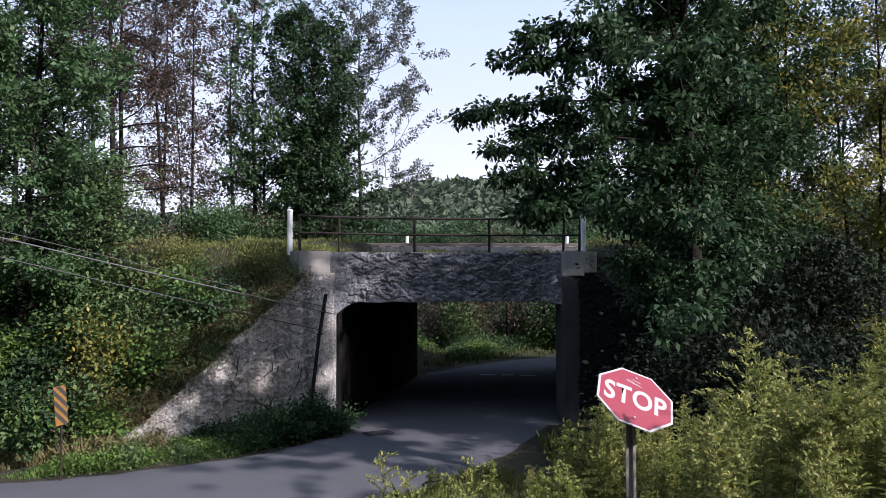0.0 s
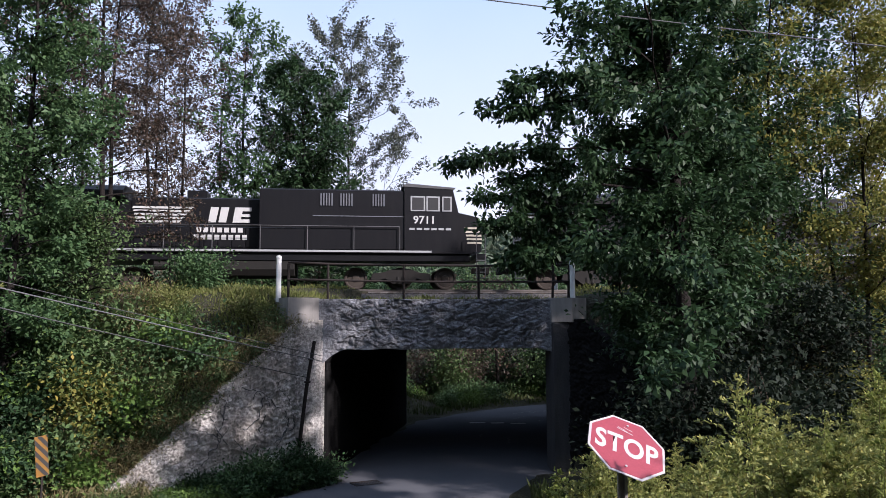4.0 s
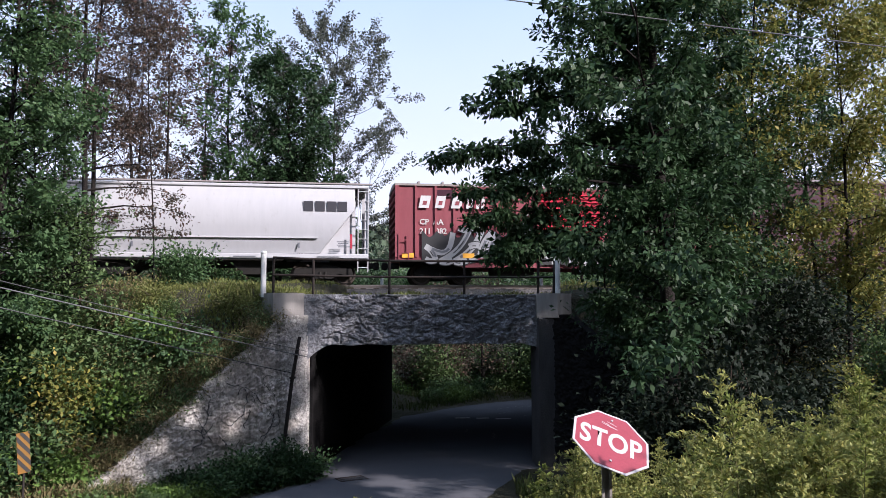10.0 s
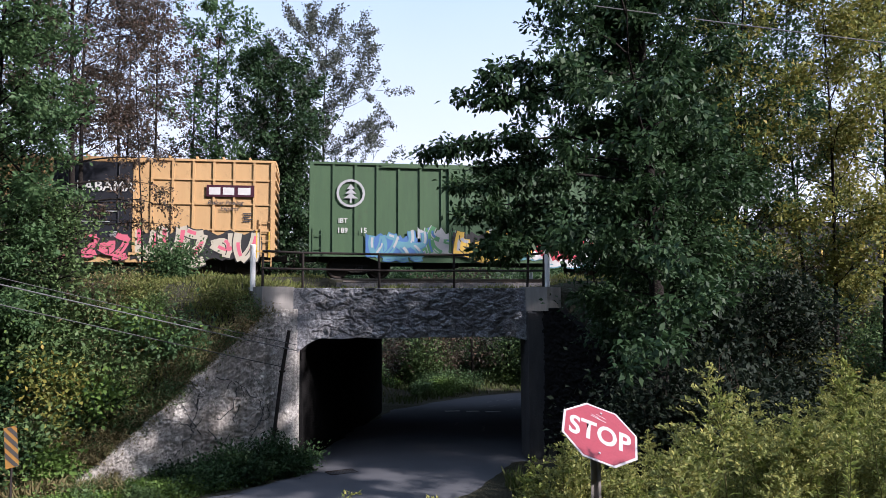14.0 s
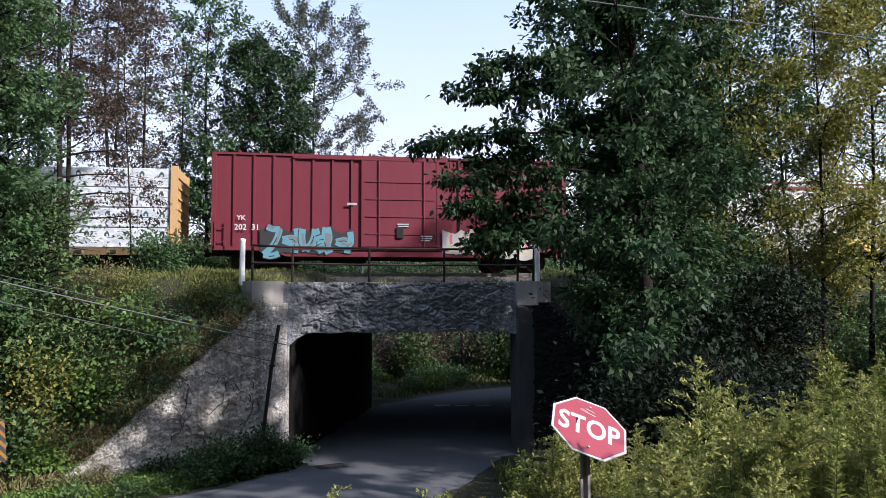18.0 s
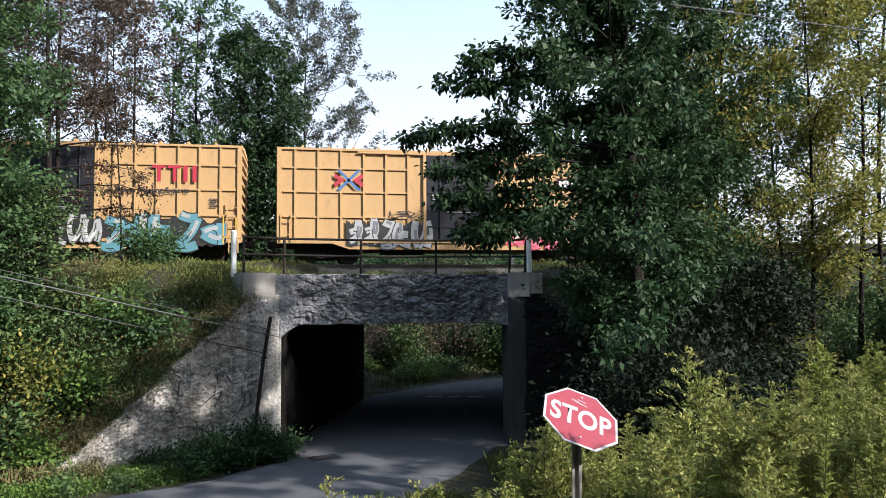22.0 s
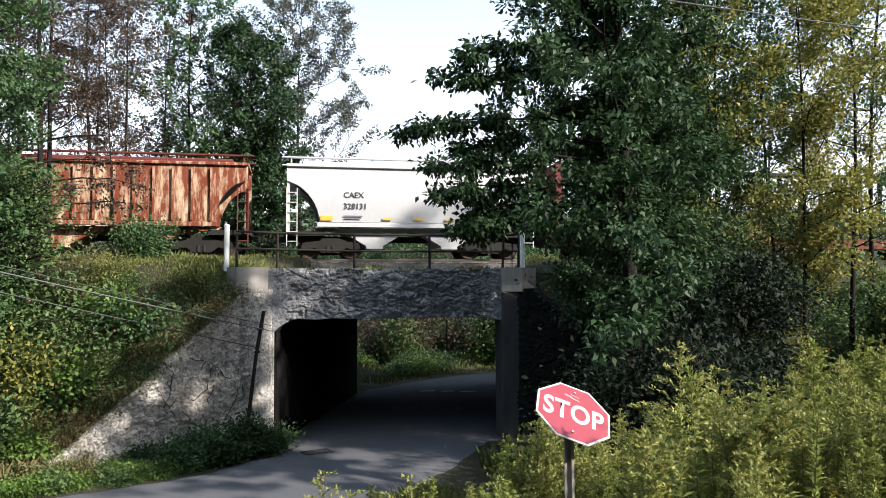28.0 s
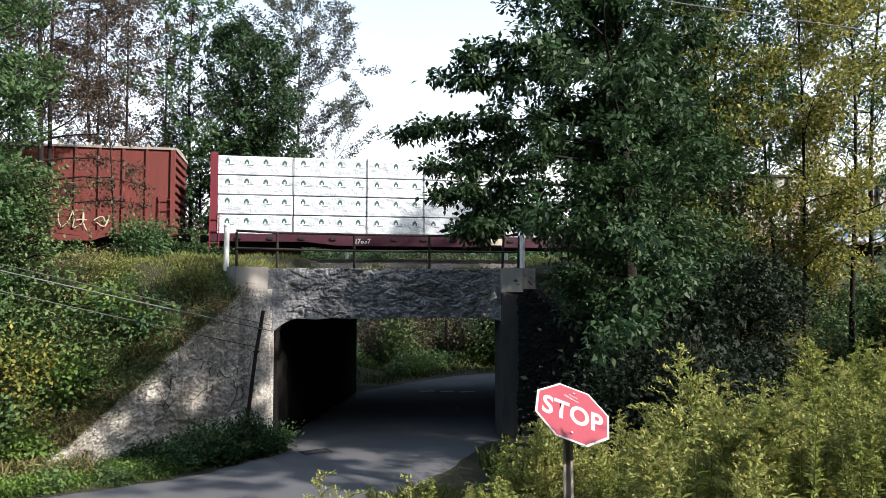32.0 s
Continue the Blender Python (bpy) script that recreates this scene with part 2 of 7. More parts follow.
def smooth01(t):
    t = np.clip(t, 0, 1)
    return t * t * (3 - 2 * t)


ROAD_PTS = [(-90, -14), (-60, -3), (-40, 5), (-25, 11.0), (-15, 14.2), (-8, 15.9), (-3.6, 17.3), (-0.4, 19.2), (1.75, 21.8), (3.0, 24.4), (4.2, 28.5), (7.2, 36.6),
            (9.6, 39.2), (12.8, 40.9), (18, 42.6), (28, 45.5), (50, 51), (90, 58)]


def road_line(step=0.5):
    """The road's centre line, smoothed, as points a step apart."""
    P = np.array(ROAD_PTS, float)
    out = []
    for i in range(1, len(P) - 2):
        p0, p1, p2, p3 = P[i - 1], P[i], P[i + 1], P[i + 2]
        n = max(2, int(np.linalg.norm(p2 - p1) / step))
        for k in range(n):
            t = k / n
            out.append(0.5 * (2 * p1 + (p2 - p0) * t + (2 * p0 - 5 * p1 + 4 * p2 - p3) * t * t + (3 * p1 - p0 - 3 * p2 + p3) * t ** 3))
    return np.array(out)


LINE = road_line()


def road_dist(x, y):
    x, y = np.atleast_1d(x).astype(float), np.atleast_1d(y).astype(float)
    d = np.full(x.shape, 1e9)
    for q in LINE[::2]:
        d = np.minimum(d, (x - q[0]) ** 2 + (y - q[1]) ** 2)
    return np.sqrt(d)


def side(line, x, y):
    """Metres in front of (towards the road from) a wing wall's line."""
    (ax, ay), (bx, by) = line
    n = math.hypot(bx - ax, by - ay)
    return ((bx - ax) * (y - ay) - (by - ay) * (x - ax)) / n


def wobble(x, y, s, amp, seed=0.0):
    return amp * (np.sin(x * s + 1.3 * np.sin(y * s * 0.7 + seed)) + np.sin(y * s * 1.17 + seed + 1.1 * np.sin(x * s * 0.53))) * 0.5


def height(x, y):
    x, y = np.atleast_1d(x).astype(float), np.atleast_1d(y).astype(float)
    d = road_dist(x, y)
    near = y < FACE_Y
    bank = 3.15 * np.clip((d - 3.6) / 12.0, 0, 1) ** 2.2
    toe = 20.6 - 0.05 * np.clip(-x - 6, 0, 30)
    top = 25.6 + 0.08 * np.clip(np.abs(x - 3) - 6, 0, 20)
    em = (DECK_Z + 0.08) * smooth01((y - toe) / (top - toe))
    cutting = smooth01((x - 0.5) / 3.0)                  # the bank falls steeply to the road behind the bridge
    em = em * (smooth01((56 - y) / 15.0) * (1 - cutting) + smooth01((44.5 - y) / 6.5) * cutting)
    crown = 0.42 * smooth01((y - 28.5) / 2.5) * smooth01((40 - y) / 2.5)
    em = em + crown
    cut = np.abs(x - mid_x(y))
    open_in = smooth01((cut - 3.75) / 0.7)
    inside = (y > FACE_Y - 0.2) & (y < BACK_Y + 0.3)
    em = np.where(inside, em * open_in, em)
    fl, fr = side(WING_L, x, y), -side(WING_R, x, y)
    front = (y <= FACE_Y + 0.9)
    low = np.minimum(smooth01((fl + 0.72) / 0.55) * (x < 3.2) + (x >= 3.2), smooth01((fr + 0.72) / 0.55) * (x >= 3.2) + (x < 3.2))
    em = np.where(front, em * (1 - low), em)
    em = np.where(y > BACK_Y, em * smooth01((d - 4.5) / 4.0), em)
    base = np.where(near & (y < 20.5 + 0 * x), bank * smooth01((21.5 - y) / 3.0), 0)
    rear = 52 * smooth01((-y - 5) / 64.0)               # unseen hillside added behind the camera to hold back sky light
    base = base + rear
    verge = np.clip((d - 3.2) / 2.0, 0, 1)
    far = 78 * smooth01((np.hypot(x, y - 30) - 130) / 420.0) * (0.52 + 0.16 * np.sin(np.arctan2(x, y) * 5 + 0.6) + 0.10 * np.sin(np.arctan2(x, y) * 13))
    far = far * (y > 30) + 0
    z = np.maximum(base, em) + far * 1.0 + wobble(x, y, 0.9, 0.10, 2.0) * verge + wobble(x, y, 2.9, 0.05, 1.0) * verge
    z = z + 0.10 * verge
    z = np.where(d < 3.2, np.minimum(z, 0.02) - 0.03, z)
    return np.where((y > FACE_Y - 0.6) & (y < BACK_Y + 0.6) & (cut < 4.1), -0.2, z)


def z_at(x, y):
    return float(height(x, y)[0])


def axis(parts):
    out = []
    for a, b, s in parts:
        out += list(np.arange(a, b, s))
    return np.array(out + [parts[-1][1]])


gx = axis([(-1500, -200, 60), (-200, -60, 8), (-60, -14, 1.5), (-14, 16, 0.35), (16, 60, 1.5), (60, 200, 8), (200, 1500, 60)])
gy = axis([(-400, -40, 40), (-40, 2, 3), (2, 14, 0.8), (14, 50, 0.35), (50, 90, 2), (90, 300, 10), (300, 1600, 50)])
GX, GY = np.meshgrid(gx, gy)
GZ = height(GX.ravel(), GY.ravel())
me = bpy.data.meshes.new("ground")
nx, ny = len(gx), len(gy)
idx = np.arange(nx * ny).reshape(ny, nx)
F4 = np.stack([idx[:-1, :-1], idx[:-1, 1:], idx[1:, 1:], idx[1:, :-1]], -1).reshape(-1, 4)
me.vertices.add(nx * ny)
me.vertices.foreach_set("co", np.stack([GX.ravel(), GY.ravel(), GZ], 1).astype(np.float32).ravel())
me.loops.add(F4.size)
me.loops.foreach_set("vertex_index", F4.astype(np.int32).ravel())
me.polygons.add(len(F4))
me.polygons.foreach_set("loop_start", np.arange(0, F4.size, 4, dtype=np.int32))
me.polygons.foreach_set("use_smooth", np.ones(len(F4), bool))
me.materials.append(M_SOIL)
me.update(calc_edges=True)
tagged(new("ground", me), "grassy bank and embankment earth under weeds", "ground", kind="structure")

# the road: a cambered strip with ragged edges
V, Fc = [], []
for i, p in enumerate(LINE):
    q = LINE[min(i + 1, len(LINE) - 1)] - LINE[max(i - 1, 0)]
    nrm = np.array([-q[1], q[0]]) / np.linalg.norm(q)
    w = 3.15 + 0.42 * float(smooth01((p[1] - 23.4) / 1.5) * smooth01((37.6 - p[1]) / 1.5))     # wall to wall under the bridge
    for k in range(9):
        u = -1 + k / 4
        e = w * u + (0.12 * math.sin(i * 1.9) + 0.08 * math.sin(i * 0.63 + 2) if abs(u) == 1 else 0)
        V.append((p[0] + nrm[0] * e, p[1] + nrm[1] * e, 0.055 - 0.05 * u * u - (0.09 if abs(u) == 1 else 0)))
    if i:
        a, b = (i - 1) * 9, i * 9
        Fc += [(a + k, b + k, b + k + 1, a + k + 1) for k in range(8)]
g = Geo()
g.add(V, Fc)
g.f = [f[::-1] for f in g.f]
road = tagged(part("road", g, M_ROAD, smooth=True), "cracked grey asphalt road dipping through the underpass", "road", kind="structure")

# ---- bridge ----
def pitting(q, z, seed, layer):
    """How far broken concrete stands proud: broad hollows, crumbled lumps and chipped edges between them."""
    broad = noise.fractal(Vector((q.x * 0.9, q.y * 0.9 + seed, z * 1.6)), 0.9, 2.1, 3)
    k = 2.9 if layer > 8 else 6.2
    w = Vector((q.x * k + seed, q.y * k, z * k * (1.55 if layer > 8 else 1.1)))
    w = w + noise.noise_vector(w * 0.9) * 0.55
    d, pts = noise.voronoi(w)
    chip = min(1.0, (d[1] - d[0]) * 3.2)
    lump = noise.noise(pts[0] * 5.7)
    d2, pts2 = noise.voronoi(w * 2.7)
    fine = noise.noise(pts2[0] * 3.1) + 0.6 * min(1.0, (d2[1] - d2[0]) * 3.0)
    c = noise.fractal(w * 2.0, 0.7, 2.2, 3)
    return broad * 0.28 + chip * 0.26 + lump * 0.34 + fine * 0.24 + c * 0.14 - 0.35, c


def rough_sheet(p0, p1, z0, z1f, thick, amp, seed, nu, nv, zlow=None, layer=10.5):
    """A pitted wall from p0 to p1, seen side on p0->p1's right, with a broken surface."""
    p0, p1 = Vector(p0), Vector(p1)
    d = (p1 - p0)
    n = Vector((d.y, -d.x, 0)).normalized()
    g = Geo()
    vs = []
    for j in range(nv + 1):
        for i in range(nu + 1):
            u, v = i / nu, j / nv
            a, b = (zlow(u) if zlow else z0), z1f(u)
            z = a + (b - a) * v
            q = p0 + d * u
            edge = min(1.0, 6 * min(u, 1 - u) + 0.15)
            o, c = pitting(q, z, seed, layer)
            o *= amp * edge
            vs.append((q.x + n.x * o, q.y + n.y * o, z + 0.25 * o * c))
    fs = [(j * (nu + 1) + i, j * (nu + 1) + i + 1, (j + 1) * (nu + 1) + i + 1, (j + 1) * (nu + 1) + i) for j in range(nv) for i in range(nu)]
    g.add(vs, fs)
    # closed back
    k = len(g.v)
    rim = [(i, 0) for i in range(nu + 1)] + [(nu, j) for j in range(1, nv + 1)] + [(i, nv) for i in range(nu - 1, -1, -1)] + [(0, j) for j in range(nv - 1, 0, -1)]
    back = []
    for i, j in rim:
        x, y, z = vs[j * (nu + 1) + i]
        u = i / nu
        q = p0 + d * u - n * thick
        back.append((q.x, q.y, z))
    g.v += back
    m = len(rim)
    for r in range(m):
        i0, j0 = rim[r]
        i1, j1 = rim[(r + 1) % m]
        g.f.append((j1 * (nu + 1) + i1, j0 * (nu + 1) + i0, k + r, k + (r + 1) % m))
        g.m.append(0)
    g.f.append(tuple(range(k, k + m)))
    g.m.append(0)
    return g


bridge = thing("railway_bridge", "old concrete railway bridge with spalled face over the road", "bridge", kind="structure")
OPEN_L, OPEN_R, OPEN_TOP = -0.55, 6.72, 3.86
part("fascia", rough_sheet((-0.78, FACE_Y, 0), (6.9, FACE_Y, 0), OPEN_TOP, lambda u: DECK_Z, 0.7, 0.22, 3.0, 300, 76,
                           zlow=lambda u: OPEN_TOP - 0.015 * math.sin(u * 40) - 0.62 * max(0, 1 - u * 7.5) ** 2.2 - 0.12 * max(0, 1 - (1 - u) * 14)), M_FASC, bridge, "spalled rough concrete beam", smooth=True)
part("deck", Geo().add([(-1.6, FACE_Y + 0.5, 5.0), (8.2, FACE_Y + 0.5, 5.0), (11.6, BACK_Y, 5.0), (1.8, BACK_Y, 5.0),
                        (-1.6, FACE_Y + 0.5, 5.40), (8.2, FACE_Y + 0.5, 5.40), (11.6, BACK_Y, 5.40), (1.8, BACK_Y, 5.40)],
                       [(3, 2, 1, 0), (4, 5, 6, 7), (0, 1, 5, 4), (1, 2, 6, 5), (2, 3, 7, 6), (3, 0, 4, 7)]), M_SOIL, bridge)


def leaning_block(x0, x1, z0, z1, ya=FACE_Y + 0.3, yb=BACK_Y):
    a, b = (ya - FACE_Y) * SKEW, (yb - FACE_Y) * SKEW
    return Geo().add([(x0 + a, ya, z0), (x1 + a, ya, z0), (x1 + b, yb, z0), (x0 + b, yb, z0), (x0 + a, ya, z1), (x1 + a, ya, z1), (x1 + b, yb, z1), (x0 + b, yb, z1)],
                     [(3, 2, 1, 0), (4, 5, 6, 7), (0, 1, 5, 4), (1, 2, 6, 5), (2, 3, 7, 6), (3, 0, 4, 7)])


# walls, slab and haunches carry the underpass's shade in their colour
part("side_wall", leaning_block(OPEN_L - 0.95, OPEN_L, -0.3, 4.98), M_SHADECONC, bridge, "concrete side wall, shade in its colour")
part("side_wall", leaning_block(OPEN_R, OPEN_R + 0.95, -0.3, 4.98), M_SHADECONC, bridge, "concrete side wall, shade in its colour")
part("ceiling_slab", leaning_block(OPEN_L + 0.003, OPEN_R - 0.003, OPEN_TOP + 0.03, 4.97, FACE_Y + 0.55), M_SHADECONC, bridge, "concrete slab, shade in its colour")
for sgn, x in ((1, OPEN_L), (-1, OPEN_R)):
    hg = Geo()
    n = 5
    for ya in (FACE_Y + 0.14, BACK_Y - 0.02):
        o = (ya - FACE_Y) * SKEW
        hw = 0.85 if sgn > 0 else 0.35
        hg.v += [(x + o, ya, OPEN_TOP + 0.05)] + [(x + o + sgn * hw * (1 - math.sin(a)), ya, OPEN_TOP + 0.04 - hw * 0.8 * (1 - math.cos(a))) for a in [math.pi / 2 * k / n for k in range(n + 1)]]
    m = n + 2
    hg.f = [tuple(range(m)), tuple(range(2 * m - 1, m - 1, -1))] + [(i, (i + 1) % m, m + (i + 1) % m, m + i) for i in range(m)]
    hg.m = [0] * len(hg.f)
    part("haunch", hg, M_SHADECONC, bridge)

# wing walls; the right one has the tree's shade painted in as near-black concrete
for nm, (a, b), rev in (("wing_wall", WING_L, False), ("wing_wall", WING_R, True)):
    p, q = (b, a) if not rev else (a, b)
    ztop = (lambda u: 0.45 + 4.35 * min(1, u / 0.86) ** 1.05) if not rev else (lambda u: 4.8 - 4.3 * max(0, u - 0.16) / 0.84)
    part(nm, rough_sheet((*p, 0), (*q, 0), -0.3, ztop, 0.8, 0.17, 8.0 if rev else 5.0, 230, 160, layer=4.6), M_CONC if not rev else M_SHADECONC, bridge, "crumbling splayed concrete wing wall", smooth=True)
# pier caps at both ends of the face
for plan in (((-1.67, 23.95), (-0.76, 24.48), (-0.76, 25.35), (-2.18, 25.35), (-2.18, 24.9)),
             ((6.76, 24.47), (7.38, 24.22), (8.02, 24.75), (8.02, 25.45), (6.76, 25.45))):
    n = len(plan)
    g = Geo().add([(x, y, z) for z in (4.70, DECK_Z + 0.0, DECK_Z + 0.03) for x, y in plan], [tuple(range(n - 1, -1, -1)), tuple(range(2 * n, 3 * n))]
                  + [(k * n + i, k * n + (i + 1) % n, k * n + n + (i + 1) % n, k * n + n + i) for k in (0, 1) for i in range(n)])
    part("pier_cap", g, M_CAP, bridge, "square cast concrete pier cap")
part("pilaster", Geo().box(6.78, 7.75, 24.38, 25.4, -0.3, 4.69, bev=0.04), M_TREESHADE, bridge, "weathered concrete pilaster, tree shade in its colour")
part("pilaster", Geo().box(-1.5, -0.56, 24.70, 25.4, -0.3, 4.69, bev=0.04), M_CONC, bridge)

# dark crack lines, low on the wing wall
M_CRACK = surface("dark_crack_lines", (0.05, 0.055, 0.06), (0.16, 0.16, 0.16), 0.9, 9, 60, 0, spread=0.2)
wa, wb = Vector((*WING_L[1], 0)), Vector((*WING_L[0], 0))
wd = (wb - wa).normalized()
wn_ = Vector((wd.y, -wd.x, 0))
rw = random.Random(12)
sg = Geo()
for k in range(18):
    s, z, a = rw.uniform(2.9, 5.6), rw.uniform(0.9, 2.5), rw.uniform(0, 6.28)
    ln, cv, run = rw.uniform(0.5, 1.5), rw.uniform(-2.6, 2.6), []
    for j in range(12):
        q = wa + wd * s
        o = max(pitting(q, z, 5.0, 4.6)[0] * 0.17, -0.03) + 0.010
        run.append((q.x + wn_.x * o, q.y + wn_.y * o, z))
        s, z, a = s + math.cos(a) * ln / 11, z + math.sin(a) * ln / 11, a + cv / 20 + rw.uniform(-0.8, 0.8)
    sg.tube(run, rw.uniform(0.008, 0.019), 4)
part("wall_crack", sg, M_CRACK, bridge, "dark cracks in the crumbling wall")

# railing
rail = thing("bridge_railing", "rusty black pipe railing along the bridge edge", "railing", m=pose(0, FACE_Y + 0.12, DECK_Z))
posts = [-1.72, -0.48, 1.94, 4.39, 6.86, 7.40]
for x in posts:
    part("post", Geo().tube([(x, 0, -0.05), (x + (0.05 if x > 6 else 0), 0, 1.12)], 0.042, 8), M_IRON, rail)
part("top_rail", Geo().tube([(-1.74, 0, 1.17), (-0.48, 0, 1.12), (1.94, 0, 1.09), (4.39, 0, 1.09), (6.9, 0, 1.11), (7.42, 0, 1.16)], 0.038, 8), M_IRON, rail)
part("mid_rail", Geo().tube([(-1.74, -0.05, 0.62), (-0.48, -0.05, 0.60), (1.94, -0.05, 0.56), (4.39, -0.05, 0.56), (6.9, -0.05, 0.57), (7.42, -0.05, 0.58)], 0.033, 8), M_IRON, rail)


def white_post(x, y, z, h, r=0.085):
    t = thing("white_post", "white painted round marker post at the bridge end", "post", "white marker posts", pose(x, y, z))
    part("shaft", Geo().tube([(0, 0, -0.1), (0, 0, h - 0.09)], r, 14), M_WHITE, t, smooth=False)
    part("cap", Geo().tube([(0, 0, h - 0.086), (0, 0, h - 0.03), (0, 0, h)], [r * 1.12, r * 1.12, r * 0.6], 14), M_WHITE, t)


white_post(-2.02, FACE_Y + 0.05, DECK_Z + 0.01, 1.36)
white_post(7.53, FACE_Y + 0.05, DECK_Z + 0.01, 1.36)
white_post(2.6, 37.9, 5.8, 0.95)
white_post(10.72, 37.9, 5.8, 0.95)

# track
bal = Geo()
bal.along([(TRACK_Y - 2.6, 5.55), (TRACK_Y - 1.5, 5.90), (TRACK_Y + 1.5, 5.90), (TRACK_Y + 2.6, 5.55)], -620, 620)
tagged(part("ballast", bal, M_BALLAST), "grey crushed stone track ballast", "ballast", kind="structure")
for yy in (-0.7535, 0.7535):
    tagged(part("rail", Geo().along([(yy + TRACK_Y - 0.07, 5.945), (yy + TRACK_Y + 0.07, 5.945), (yy + TRACK_Y + 0.015, 5.975), (yy + TRACK_Y + 0.035, 6.06), (yy + TRACK_Y + 0.035, RAIL_Z),
                                     (yy + TRACK_Y - 0.035, RAIL_Z), (yy + TRACK_Y - 0.035, 6.06), (yy + TRACK_Y - 0.015, 5.975)], -620, 620), M_STEEL), "worn steel rail with bright head", "rail", kind="structure")
tie_me = Geo().box(-0.11, 0.11, -1.3, 1.3, -0.1, 0.06, bev=0.01).mesh("sleeper", M_TIE)
track = thing("track_sleepers", "dark creosoted wooden sleepers under the rails", "sleepers", m=pose(0, TRACK_Y, 5.885), kind="structure")
for i in range(90):
    part("sleeper", tie_me, None, track, m=pose(-20 + i * 0.55, 0, 0))

# ---- plants ----
def leaf_quads(C, D, size, rng, droop=0.3, aspect=0.55):
    """One bent leaf at each place C, pointing roughly along D."""
    n = len(C)
    d = D + rng.normal(0, 0.75, (n, 3))
    d[:, 2] -= droop
    d /= np.linalg.norm(d, axis=1, keepdims=True) + 1e-9
    up = rng.normal(0, 0.55, (n, 3)) + np.array([0, 0, 1.0])
    s = np.cross(d, up)
    s /= np.linalg.norm(s, axis=1, keepdims=True) + 1e-9
    nn = np.cross(s, d)
    L = (size * rng.uniform(0.6, 1.35, n))[:, None]
    W = L * aspect * 0.5
    mid = C + d * L * 0.45
    return np.stack([C, mid + s * W + nn * L * 0.10, C + d * L - nn * L * 0.06, mid - s * W + nn * L * 0.10], 1)


def grow(rng, height, trunk_r, first, spread, limbs, up=0.35, lean=(0, 0), twist=0.25, levels=2, sub=5, top_thin=0.12, extra=()):
    """Limbs of a tree as polylines with radii, and the twig ends where leaves sit."""
    tubes, tips = [], []
    n = 9
    tp = []
    wob = rng.normal(0, 0.045 * height, (2,))
    for i in range(n):
        u = i / (n - 1)
        tp.append(np.array([lean[0] * u * height + wob[0] * math.sin(u * 3.0) * u, lean[1] * u * height + wob[1] * math.sin(u * 2.2) * u, u * height]))
    tr = [trunk_r * (1 - (1 - top_thin) * (i / (n - 1)) ** 0.9) for i in range(n)]
    tr[0] *= 1.35
    tubes.append((tp, tr))

    def branch(p, d, length, r, level):
        m = 6
        pts, cur, dd = [p], p.copy(), d / np.linalg.norm(d)
        for k in range(m):
            dd = dd + rng.normal(0, twist, 3) * 0.6 + np.array([0, 0, up * 0.25])
            dd /= np.linalg.norm(dd)
            cur = cur + dd * length / m
            pts.append(cur.copy())
        tubes.append((pts, [max(0.004, r * (1 - 0.85 * k / m)) for k in range(m + 1)]))
        if level >= levels:
            for k in range(2, m + 1):
                tips.append((pts[k], dd, length))
            return
        for k in range(sub):
            j = 1 + int(rng.uniform(0.2, 1.0) * (m - 1))
            out = rng.normal(0, 1, 3)
            out[2] *= 0.55
            nd = dd * 0.75 + out / np.linalg.norm(out) * 0.85
            branch(pts[j], nd, length * rng.uniform(0.38, 0.62), r * 0.45, level + 1)
        tips.append((pts[-1], dd, length * 0.5))

    for k in range(limbs):
        u = first + (1 - first) * (k + rng.uniform(0, 1)) / limbs
        u = min(u, 0.985)
        i = u * (n - 1)
        a = int(i)
        p = tp[a] + (tp[min(a + 1, n - 1)] - tp[a]) * (i - a)
        ang = k * 2.4 + rng.uniform(-0.5, 0.5)
        shape = math.sin(math.pi * (0.12 + 0.82 * (u - first) / (1 - first))) ** 0.7
        ln = spread * (0.35 + 0.75 * shape) * rng.uniform(0.75, 1.15)
        d = np.array([math.cos(ang), math.sin(ang), up + 0.5 * (u - first)])
        branch(p, d, ln, trunk_r * 0.35 * (1 - 0.6 * u), 1)
    kept = len(tubes), len(tips)
    for zf, ang, ln, rise in extra:                     # single long limbs with short drooping twigs
        u = zf / height * (n - 1)
        a = int(u)
        p = tp[a] + (tp[a + 1] - tp[a]) * (u - a)
        d = np.array([math.cos(radians(ang)), math.sin(radians(ang)), 0.0])
        run = [p + d * ln * v + np.array([0, 0, ln * (rise * v + 0.05 * math.sin(3.1 * v) - 0.05 * v * v)]) + rng.normal(0, 0.05, 3) * v for v in np.linspace(0, 1, 9)]
        tubes.append((run, [max(0.006, 0.05 * (1 - 0.9 * v)) for v in np.linspace(0, 1, 9)]))
        m = int(ln * 3.2)
        for k in range(m):
            v = 0.38 + 0.62 * (k + rng.uniform(0, 1)) / m
            j = min(7, int(v * 8))
            q = run[j] + (run[j + 1] - run[j]) * (v * 8 - j)
            o = rng.normal(0, 1, 3) * np.array([0.8, 1.0, 0.35]) + np.array([0, 0, -0.35]) + d * 0.5
            e = q + o / np.linalg.norm(o) * rng.uniform(0.2, 0.62) * (1.25 - 0.75 * v)
            tubes.append(([q, (q + e) / 2 + np.array([0, 0, 0.03]), e], [0.010, 0.007, 0.003]))
            for f in (0.5, 1.0):
                tips.append((q + (e - q) * f, (e - q) / 0.4, 1.0))
    return tubes, tips, kept


